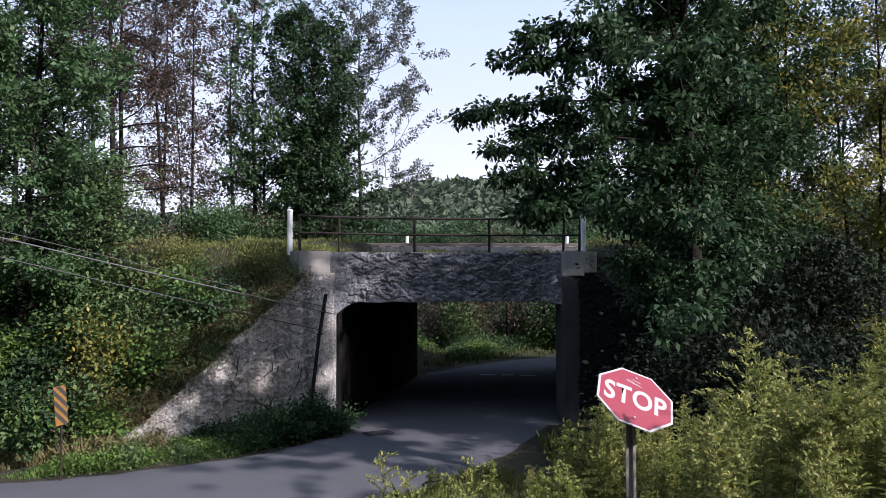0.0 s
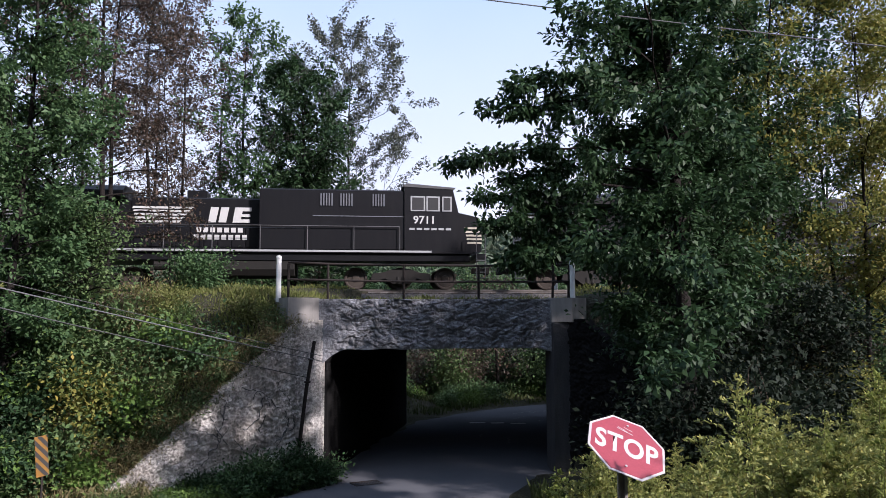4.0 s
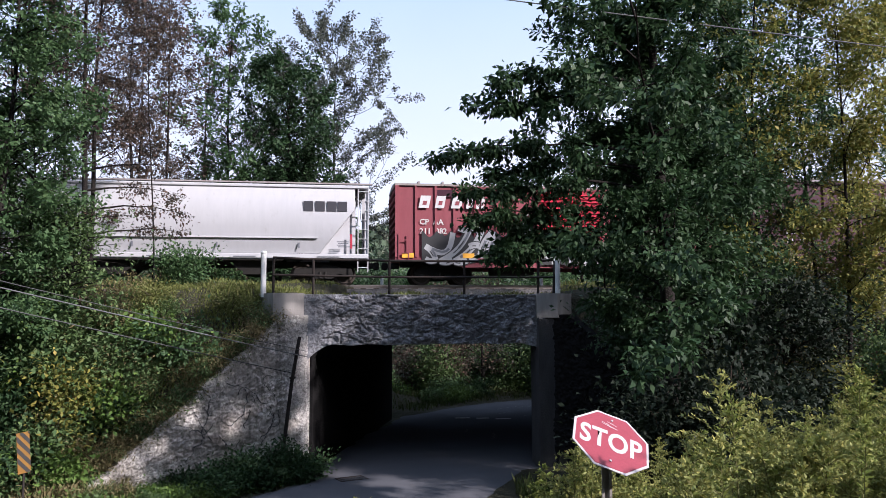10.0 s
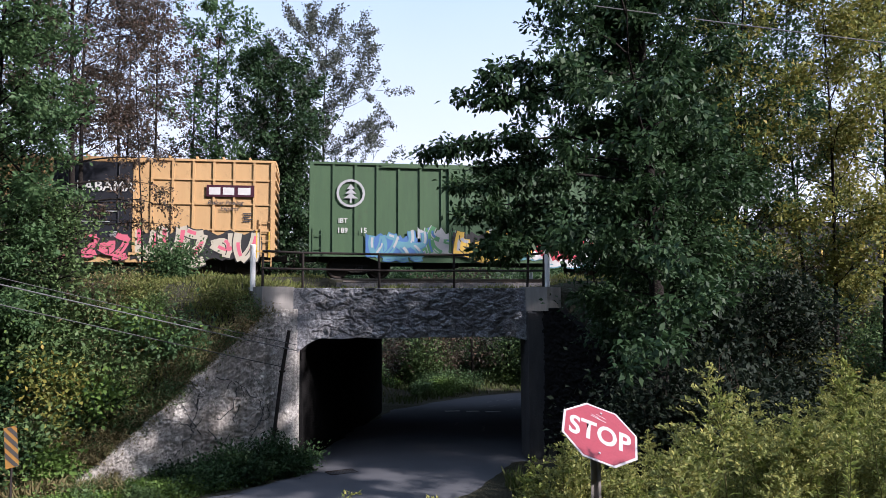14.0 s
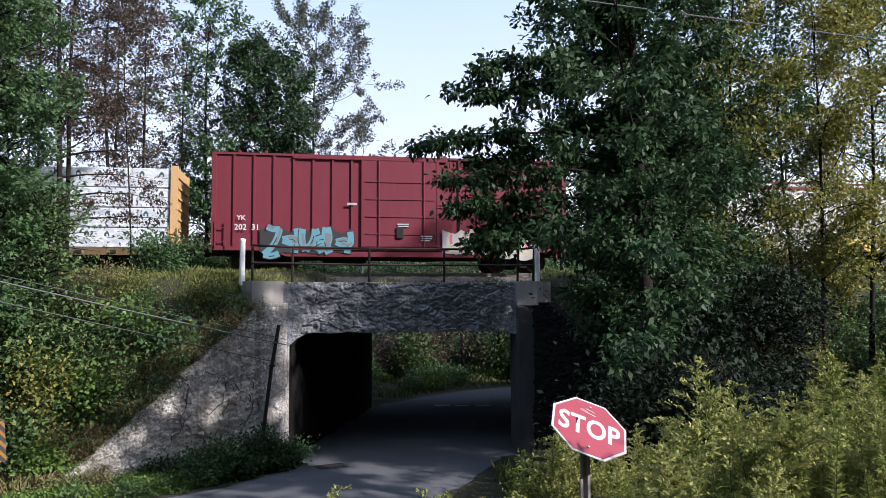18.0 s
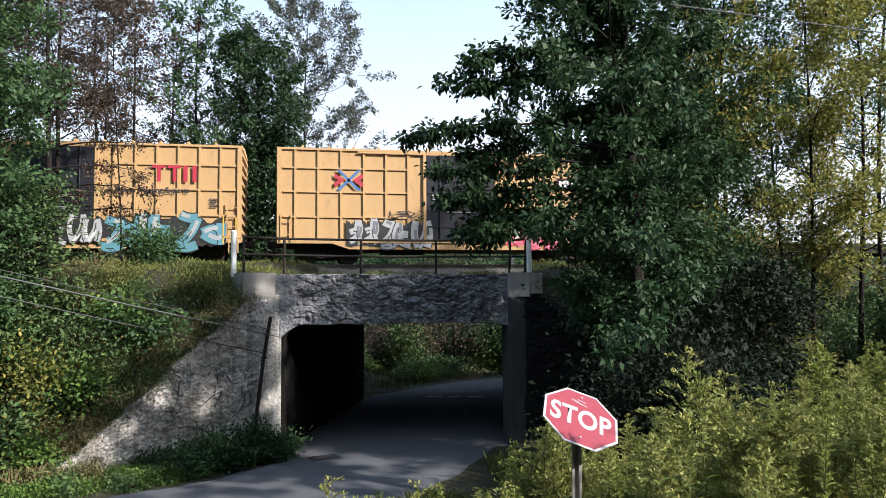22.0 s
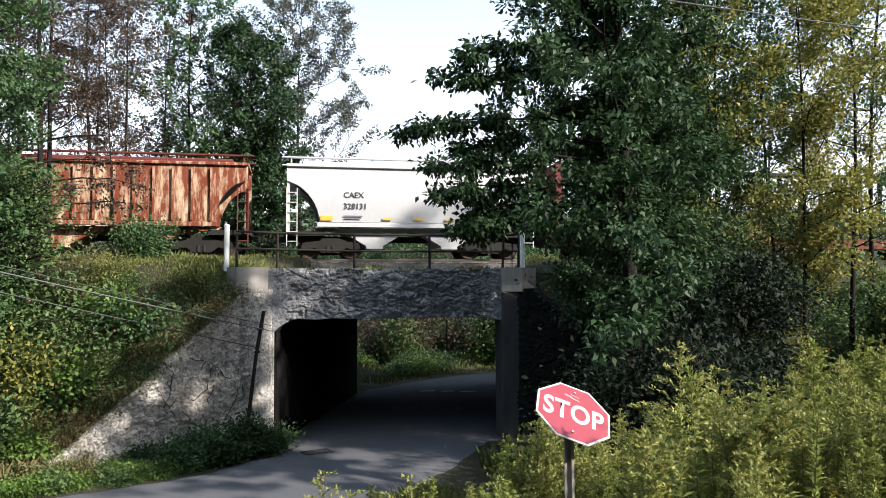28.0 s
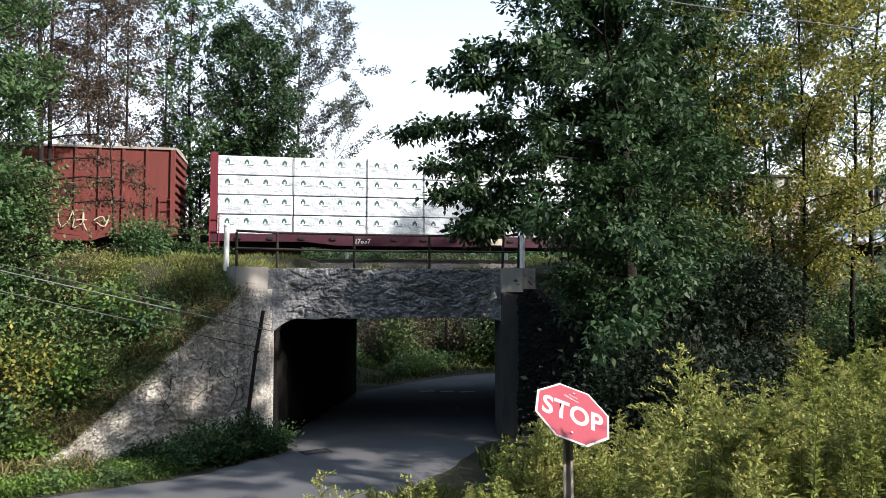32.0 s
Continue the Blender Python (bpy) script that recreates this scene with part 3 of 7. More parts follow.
def crown_of(rng, tips, count, size, clump, aspect=0.55, droop=0.3):
    P = np.array([t[0] for t in tips])
    D = np.array([t[1] for t in tips])
    pick = rng.integers(0, len(P), count)
    off = rng.normal(0, 1, (count, 3)) * clump
    off[:, 2] *= 0.75
    return leaf_quads(P[pick] + off, D[pick] * 0.6 + off / (np.linalg.norm(off, axis=1, keepdims=True) + 1e-6) * 0.6, size, rng, droop, aspect)


def tree(name, label, x, y, height_m, trunk_r, spread, leaves, size, mat, seed, first=0.3, limbs=14, clump=0.35, up=0.35, lean=(0, 0), sub=5, levels=2, bark=None, group="", droop=0.3,
         twist=0.25, sink=0.15, keep=None, inner=0, inner_from=0.8, extra=()):
    rng = np.random.default_rng(seed)
    tubes, tips, own = grow(rng, height_m, trunk_r, first, spread, limbs, up, lean, twist, levels, sub, extra=extra)
    if keep is not None:
        tubes = [tubes[0]] + [q for q in tubes[1:own[0]] if keep(*q[0][-1]) and keep(*q[0][len(q[0]) // 2])] + tubes[own[0]:]
        tips = [q for q in tips[:own[1]] if keep(*q[0])] + tips[own[1]:]
    for k in range(inner):                              # short twigs close to the trunk
        i = rng.uniform(inner_from, 7.6)
        a = int(i)
        p = tubes[0][0][a] + (tubes[0][0][a + 1] - tubes[0][0][a]) * (i - a)
        an, rr = rng.uniform(0, 6.283), rng.uniform(0.5, 1.9)
        q = p + np.array([math.cos(an) * rr, math.sin(an) * rr, rng.uniform(0.0, 0.6)])
        tubes.append(([p, (p + q) / 2 + np.array([0, 0, 0.12]), q], [0.03, 0.02, 0.006]))
        for u in (0.5, 0.7, 0.85, 1.0, 1.0):
            tips.append((p + (q - p) * u + rng.normal(0, 0.12, 3), (q - p) / rr, 1.0))
    t = thing(name, label, "tree", group, pose(x, y, z_at(x, y) - sink))
    tg, bg = Geo(), Geo()
    tg.tube(tubes[0][0], tubes[0][1], 10)
    for pts, rr in tubes[1:]:
        bg.tube(pts, rr, 4, cap=False)
    part("trunk", tg, bark or M_BARK, t, smooth=True)
    tagged(part("branchwork", bg, bark or M_BARK, t, smooth=True), kind="stuff")
    tagged(part("crown", quads("crown", crown_of(rng, tips, leaves, size, clump, droop=droop), mat), None, t), kind="stuff")
    return t


def bush(name, label, x, y, w, h, leaves, size, mat, seed, group="bank bushes", stems=9, d=None, droop=0.2, aspect=0.55, z=None):
    """A low plant of many arching stems with leaves all over."""
    rng = np.random.default_rng(seed)
    t = thing(name, label, "bush", group, pose(x, y, z_at(x, y) - 0.08 if z is None else z))
    g, tips = Geo(), []
    d = d or w
    for k in range(stems):
        a = rng.uniform(0, 2 * math.pi)
        rr = rng.uniform(0.15, 1.0) ** 0.6
        ex, ey, ez = math.cos(a) * rr * w * 0.5, math.sin(a) * rr * d * 0.5, h * rng.uniform(0.55, 1.0) * (1 - 0.45 * rr * rr)
        pts = [np.array([ex * u * (0.35 + 0.65 * u), ey * u * (0.35 + 0.65 * u), ez * (1 - (1 - u) ** 1.6)]) + rng.normal(0, 0.03 * h, 3) * u for u in (0, 0.25, 0.5, 0.75, 1.0)]
        g.tube(pts, [0.022, 0.018, 0.013, 0.009, 0.004], 4, cap=False)
        for j in range(1, 5):
            dv = pts[j] - pts[j - 1]
            tips.append((pts[j], dv / (np.linalg.norm(dv) + 1e-6), 1))
            tips.append(((pts[j] + pts[j - 1]) / 2, dv / (np.linalg.norm(dv) + 1e-6), 1))
    tagged(part("stalk", g, M_TWIG, t), kind="stuff")
    tagged(part("foliage", quads("foliage", crown_of(rng, tips, leaves, size, 0.13 * (w + h) * 0.5 + 0.05, aspect, droop), mat), None, t), kind="stuff")
    return t



# the big tree beside the road and its neighbours
def over_road(x, y, z):
    """The big tree's outline: long limbs high over the road, cut back low down."""
    reach = np.interp(z, [3.9, 4.7, 5.4, 6.0, 6.6, 7.2, 7.9, 8.6, 9.3, 10.0, 14.0], [0.7, 1.3, 1.9, 2.3, 2.2, 1.9, 2.0, 2.3, 2.8, 2.7, 2.2]) + 0.3 * math.sin(z * 5.0 + y)
    x = (7.1 + x) / (15.2 + y) * 15.2 - 7.1               # the crown narrows towards the road
    return (4.6 if abs(x) > 0.9 else 3.6) < z < 12.2 and -x < reach and x < 0.9 + 0.5 * math.sin(z * 1.9)


tree("roadside_tree", "tall dark green leafy tree overhanging the road", 7.1, 15.2, 14.8, 0.22, 5.2, 62000, 0.14, L_DARK, 11, first=0.10, limbs=42, clump=0.12, up=0.06, sub=9, keep=over_road, droop=0.6, inner=120, inner_from=2.3,
     extra=((7.95, 180, 4.9, 0.0), (7.6, 176, 3.6, 0.02), (7.15, 181, 4.35, 0.01), (6.55, 180, 4.4, 0.0), (6.2, 178, 3.8, -0.03), (5.9, 183, 3.9, -0.03), (9.0, 179, 4.0, 0.04), (9.5, 184, 3.6, 0.05)))
# added behind the big tree so that its crown shades the underpass mouth
tree("roadside_tree", "dark leafy tree added on the bank to shade the underpass", 9.3, 19.2, 9.2, 0.17, 2.4, 30000, 0.15, L_DARK, 12, first=0.08, limbs=40, clump=0.22, up=0.12, sub=7, inner=110, droop=0.5,
     keep=lambda x, y, z: -x < 2.3 and z > 3.9)
tree("roadside_tree", "low leafy tree beside the underpass, coloured as in shade", 10.9, 18.0, 4.2, 0.08, 1.8, 11000, 0.13, L_UNDER, 13, first=0.05, limbs=24, clump=0.2, up=0.15, sub=7, inner=40)
rt = [(11.6, 20.0, 15, L_MID, 21, 13000, 0.10), (12.4, 20.3, 16, L_YELLOW, 22, 12000, 0.09), (14.2, 19.4, 13, L_YELLOW, 23, 22000, 0.09), (16.3, 20.2, 15, L_YELLOW, 24, 18000, 0.10),
      (12.1, 20.9, 16, L_MID, 25, 11000, 0.08), (19.5, 23.0, 16, L_MID, 26, 14000, 0.11), (10.6, 21.4, 15, L_MID, 27, 12000, 0.09), (15.2, 21.8, 16, L_MID, 28, 14000, 0.08)]
for x, y, h, mt, sd, n, r in rt:
    tree("slender_tree", "slender embankment tree with yellow-green autumn leaves" if mt is L_YELLOW else "slender green embankment tree with a bare lower trunk", x, y, h, r, 2.4, int(n * 0.72), 0.135, mt, sd,
         first=0.26, limbs=26, clump=0.17, up=0.3, group="embankment trees")
# trees beside the line across the road
lt = [(-8.35, 28.0, 16, L_BROWN, 31, 12000, 0.12, 0.12, 0.26, 2.6), (-8.28, 28.25, 15, L_BROWN, 35, 9000, 0.12, 0.10, 0.35, 2.8), (-9.4, 23.0, 15, L_MID, 32, 27000, 0.16, 0.13, 0.08, 2.3), (-11.6, 22.0, 12, L_MID, 33, 16000, 0.13, 0.13, 0.08, 2.6),
      (-13.5, 25.5, 16, L_MID, 34, 16000, 0.14, 0.15, 0.15, 3.3), (-6.3, 29.2, 13, L_BROWN, 36, 5500, 0.11, 0.035, 0.4, 2.0), (-9.9, 29.0, 15, L_BROWN, 37, 8000, 0.12, 0.04, 0.4, 2.2), (-9.1, 24.6, 6.3, L_MID, 38, 8000, 0.14, 0.07, 0.06, 1.5), (-8.0, 24.9, 3.0, L_VINE, 39, 4000, 0.13, 0.05, 0.06, 1.2)]
for x, y, h, mt, sd, n, sz, r, fi, sp in lt:
    tree("embankment_tree", "bare-limbed tree with a few browning leaves beside the line" if mt is L_BROWN else "bushy green tree on the embankment side", x, y, h, r, sp, n, sz, mt, sd,
         first=fi, limbs=36 if sd == 32 else 22, clump=0.13, up=0.25, group="embankment trees", inner=0 if mt is L_BROWN else 70, lean=(0.045, 0) if sd == 35 else (-0.012, 0) if sd == 31 else (0, 0),
         extra=((2.0, 2, 3.4, 0.10), (2.9, -8, 3.7, 0.0), (3.6, 6, 3.2, 0.03), (1.5, 182, 2.0, 0.2), (2.5, -50, 2.2, 0.1), (4.3, -4, 3.0, 0.1)) if sd == 31 else ())
# trees behind the line
bt = [(-10.0, 42, 18, L_BROWN, 41, 7000, 2.6, 0.13), (-8.8, 43, 18, L_BROWN, 42, 7000, 2.6, 0.11), (-10.7, 44.5, 17, L_BROWN, 43, 7000, 2.8, 0.12), (-2.7, 42, 12.8, L_DARK, 44, 25000, 2.9, 0.2), (-5.6, 45, 17, L_MID, 45, 12000, 3.2, 0.15), (-4.7, 42.2, 7.0, L_MID, 56, 10000, 2.6, 0.12), (-1.3, 42.4, 7.0, L_DARK, 57, 11000, 2.6, 0.12),
      (0.5, 47, 18, L_AIRY, 46, 30000, 4.8, 0.15), (-13.8, 43, 18, L_BROWN, 47, 12000, 3.4, 0.15), (-17.5, 42, 17, L_DARK, 48, 22000, 4.0, 0.17), (20, 43, 17, L_MID, 49, 16000, 4.0, 0.17), (25, 45, 18, L_MID, 50, 16000, 4.2, 0.17),
      (30, 44, 17, L_DARK, 51, 16000, 4.2, 0.17), (-7.2, 48, 18, L_BROWN, 52, 9000, 3.4, 0.15), (15.5, 46, 15, L_MID, 53, 16000, 3.6, 0.15), (-22, 45, 18, L_DARK, 54, 20000, 4.0, 0.17), (-2.6, 50, 18, L_AIRY, 55, 20000, 3.8, 0.14)]
for x, y, h, mt, sd, n, sp, r in bt:
    tree("background_tree", "dense dark green tree behind the railway line" if mt is L_DARK else "tall thin-leaved tree behind the railway line", x, y, h, r, sp, int(n * (0.6 if mt is L_DARK else 0.8 if mt is L_AIRY else 0.6)), 0.17 if mt is L_AIRY else 0.19 if mt is L_BROWN else 0.23, mt, sd, first=0.06 if sd == 44 else 0.30 if sd in (46, 55) else 0.14, limbs=40 if sd == 44 else 26, clump=0.13, up=0.12 if sd == 44 else 0.3,
         group="trees behind the line", inner=80 if sd == 44 else 0)
# trees and thicket beyond the underpass
for x, y, h, mt, sd, n, sp in ((9.6, 47.5, 6.5, L_BROWN, 67, 1800, 1.8), (11.6, 47.0, 6.0, L_VINE, 68, 2200, 1.6), (7.0, 46.6, 6.0, L_BROWN, 69, 2000, 1.8), (6.5, 56, 6.5, L_MID, 61, 9000, 3.0), (11.5, 57, 6.6, L_VINE, 62, 9000, 3.0), (16, 57, 7, L_MID, 63, 9000, 3.2), (9, 60, 7, L_DARK, 64, 9000, 3.2), (3.0, 58, 7, L_DARK, 65, 9000, 3.2), (20.5, 61, 8, L_MID, 66, 9000, 3.4)):
    tree("thicket_tree", "leafy roadside tree beyond the underpass", x, y, h, 0.14, sp, n, 0.2, mt, sd, first=0.1, limbs=18, clump=0.5, up=0.3, group="trees beyond the underpass")


def band(name, label, region, n, mats, hh, ww, leaves, size, seed, group, keep=None, stems=14, aspect=0.55):
    rng = np.random.default_rng(seed)
    x0, x1, y0, y1 = region
    made, tries = 0, 0
    while made < n and tries < 40 * n:
        tries += 1
        x, y = rng.uniform(x0, x1), rng.uniform(y0, y1)
        if keep is not None and not keep(x, y):
            continue
        bush(name, label, x, y, ww * rng.uniform(0.75, 1.25), hh * rng.uniform(0.65, 1.3), leaves, size, mats[made % len(mats)], seed * 1000 + made, group, stems=stems, aspect=aspect)
        made += 1


def behind_left(x, y):
    return side(WING_L, x, y) < -0.9 and road_dist(x, y)[0] > 4.6


def behind_right(x, y):
    return -side(WING_R, x, y) < -0.5 and road_dist(x, y)[0] > 4.4


band("bank_bush", "leafy green bush with vines on the bank", (-15, -3.4, 20.8, 24.3), 56, (L_VINE, L_MID, L_DARK, L_LUSH, L_DARK), 1.3, 2.3, 2700, 0.155, 7, "bank bushes", behind_left)
band("dry_bush", "brown dry brush on the slope above the wing wall", (-8.0, -2.4, 21.0, 24.8), 40, (L_DRY, L_CREST, L_DRY, L_VINE, L_DRY, L_BROWN), 1.05, 1.5, 2000, 0.10, 8, "bank bushes", behind_left, aspect=0.3)
rb = np.random.default_rng(18)
for k in range(26):                                     # rooted along the top of the wing wall and hanging over it
    u = 0.0 + 0.84 * (k + rb.uniform(0, 1)) / 26
    q = np.array(WING_L[1]) + (np.array(WING_L[0]) - np.array(WING_L[1])) * u
    off = rb.uniform(0.35, 0.7)
    bush("edge_brush", "brown dry brush hanging over the wing wall's top" if k % 3 else "green vine hanging over the wing wall's top", q[0] - 0.56 * off, q[1] + 0.83 * off, rb.uniform(0.9, 1.4), rb.uniform(0.4, 0.75),
         1300, 0.10, (L_VINE, L_DRY, L_DRY)[k % 3], 1800 + k, "bank bushes", droop=0.6, aspect=0.3, z=0.40 + 4.35 * (u / 0.86) ** 1.05)
for k, (x, y) in enumerate(((-6.3, 20.75), (-5.7, 20.8), (-5.2, 21.0), (-6.8, 20.9))):
    bush("edge_brush", "dry grass clump at the low end of the wing wall", x, y, 1.1, 0.75, 1300, 0.12, (L_DRY, L_VINE)[k % 2], 1850 + k, "bank bushes", aspect=0.2)
bush("sapling_bush", "small pale green sapling beside the line", -5.0, 27.0, 2.2, 2.0, 3600, 0.13, L_MID, 801, stems=12)
bush("sapling_bush", "yellow-green shrub low on the bank", -6.9, 22.2, 1.7, 2.9, 2600, 0.15, L_YELLOW, 802, stems=11)
band("shade_bush", "leafy undergrowth below the bank trees, some coloured as in shade", (7.9, 21, 14.8, 23.8), 38, (L_UNDER, L_DARK, L_UNDER, L_MID, L_BROWN), 2.3, 2.4, 3000, 0.13, 9, "undergrowth", lambda x, y: behind_right(x, y) and (x > 10.4 or y > 20.8))
# near-black leaves stand in for the deep shade round the trunk
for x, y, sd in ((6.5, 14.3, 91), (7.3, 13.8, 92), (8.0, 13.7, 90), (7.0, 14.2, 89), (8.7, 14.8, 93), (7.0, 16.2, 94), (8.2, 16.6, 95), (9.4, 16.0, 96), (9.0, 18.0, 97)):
    bush("shade_bush", "leafy undergrowth round the big tree's foot, coloured as in shade", x, y, 2.5, 4.0 if sd < 93 else 3.2, 3600, 0.13, L_UNDER, sd, "undergrowth", stems=14)
band("yellow_bush", "yellowing shrub among the bank trees", (12.5, 20, 17, 20), 7, (L_YELLOW, L_VINE), 2.2, 2.0, 2800, 0.12, 10, "undergrowth")
band("slope_shrub", "turning shrub on the embankment slope among the slender trees", (11.5, 24, 20.5, 26.5), 44, (L_YELLOW, L_MID, L_DRY, L_VINE, L_BROWN), 1.7, 2.2, 2000, 0.13, 20, "undergrowth")
band("line_bush", "dark shrub growing behind the railway line", (-26, 1.0, 39.2, 43.5), 30, (L_DARK, L_MID, L_BROWN, L_DARK), 2.3, 3.0, 2200, 0.17, 13, "line bushes")
band("line_bush", "shrub growing behind the railway line", (12, 34, 39.4, 41.5), 12, (L_MID, L_VINE, L_DARK), 1.5, 2.8, 2000, 0.17, 14, "line bushes")
band("far_bush", "pale green bush on the road bank beyond the underpass", (2.5, 20, 41.0, 47.5), 30, (L_VINE, L_DARK, L_MID, L_LUSH), 1.0, 1.9, 1500, 0.13, 15, "far bushes", lambda x, y: 3.9 < road_dist(x, y)[0] and y > 39.5 + 0.35 * x - 0.8)
band("far_bush", "leafy thicket on the road bank beyond the underpass", (2, 22, 45.0, 54), 46, (L_MID, L_VINE, L_DARK, L_VINE, L_BROWN), 3.3, 3.0, 2300, 0.18, 17, "far bushes", lambda x, y: road_dist(x, y)[0] > 5.0)
band("edge_bush", "dark low plants at the foot of the wing wall", (-5.5, -0.2, 20.9, 24.2), 12, (L_MID, L_DARK, L_DARK), 0.75, 1.2, 1500, 0.10, 16, "edge plants", lambda x, y: side(WING_L, x, y) > 0.25 and road_dist(x, y)[0] > 3.5)
for k, (x, y, h) in enumerate(((-0.45, 23.6, 1.0), (-1.1, 23.3, 1.35), (-1.7, 22.9, 1.3), (-2.3, 22.6, 1.05), (-0.8, 22.9, 0.8), (-1.9, 22.3, 0.7), (-2.9, 22.1, 0.8))):
    bush("edge_bush", "dark leafy plants against the foot of the wing wall", x, y, 1.15, h, 1700, 0.11, (L_MID, L_DARK, L_DARK)[k % 3], 1620 + k, "edge plants", stems=11)


band("verge_plant", "low leafy plants along the road edge", (-13, -1.0, 17.0, 22.5), 54, (L_LUSH, L_VINE, L_LUSH), 0.35, 0.9, 700, 0.09, 19, "verge plants", lambda x, y: 3.3 < road_dist(x, y)[0] < 4.4 and side(WING_L, x, y) > 0.3)


# ---- grass: one sheet of blades ----
def blades(name, label, region, count, h, w, mat, seed, keep):
    rng = np.random.default_rng(seed)
    x0, x1, y0, y1 = region
    x, y = rng.uniform(x0, x1, count * 3), rng.uniform(y0, y1, count * 3)
    ok = keep(x, y)
    x, y = x[ok][:count], y[ok][:count]
    z = height(x, y) - 0.03
    on_deck = (np.abs(x - mid_x(y)) < 4.6) & (y > FACE_Y + 0.1) & (y < BACK_Y)
    z = np.where(on_deck, 5.38, z)
    n = len(x)
    hh = h * rng.uniform(0.35, 1.3, n) * (0.7 + 0.5 * np.sin(x * 1.7) * np.sin(y * 1.3 + 1))
    a, b = rng.uniform(0, 6.283, n), rng.uniform(0, 6.283, n)
    ln = hh * rng.uniform(0.1, 0.6, n)
    ww = w * rng.uniform(0.6, 1.4, n)
    P = np.stack([x, y, z], 1)
    s = np.stack([np.cos(b) * ww, np.sin(b) * ww, 0 * x], 1)
    T = P + np.stack([np.cos(a) * ln, np.sin(a) * ln, hh], 1)
    Mi = P + np.stack([np.cos(a) * ln * 0.3, np.sin(a) * ln * 0.3, hh * 0.6], 1)
    ob = new(name, quads(name, np.stack([P - s, P + s, Mi + s * 0.75, T], 1), mat))
    return tagged(ob, label, "grass", kind="stuff")


blades("verge_grass", "lush green grass along the road edge", (-22, 1, 17, 23.5), 34000, 0.24, 0.010, L_LUSH, 1, lambda x, y: (road_dist(x, y) > 3.05) & (road_dist(x, y) < 5.5) & (side(WING_L, x, y) > -0.2))
blades("slope_grass", "rank grass on the embankment slope", (-14, -1.2, 20.5, 26.2), 24000, 0.28, 0.014, L_CREST, 2, lambda x, y: (side(WING_L, x, y) < -0.5) | (y > 24.5))
blades("toe_grass", "tall dry grass round the low end of the wing wall", (-13.5, -5.2, 19.4, 22.2), 15000, 0.62, 0.011, L_DRY, 7, lambda x, y: (road_dist(x, y) > 4.0) & (side(WING_L, x, y) < 1.6))
blades("deck_grass", "weedy grass on the bridge deck beside the track", (-14, 14, 25.5, 31.6), 22000, 0.24, 0.010, L_CREST, 3, lambda x, y: y > FACE_Y + 0.9)
blades("far_grass", "grass beside the road beyond the underpass", (0, 26, 39, 56), 16000, 0.4, 0.03, L_GRASS, 4, lambda x, y: road_dist(x, y) > 3.2)
blades("near_grass", "tall grass on the bank under the weeds", (-6, 12, 6.6, 14.5), 28000, 0.6, 0.009, L_GRASS, 5, lambda x, y: (road_dist(x, y) > 3.4))
blades("bank_edge_grass", "short grass where the weedy bank meets the road", (-4, 8, 7.5, 17.5), 16000, 0.34, 0.009, L_CREST, 8, lambda x, y: (road_dist(x, y) > 3.1) & (road_dist(x, y) < 6.2))
blades("right_grass", "grass on the shaded right bank", (5, 18, 12, 21), 16000, 0.6, 0.013, L_GRASS, 6, lambda x, y: road_dist(x, y) > 3.4)


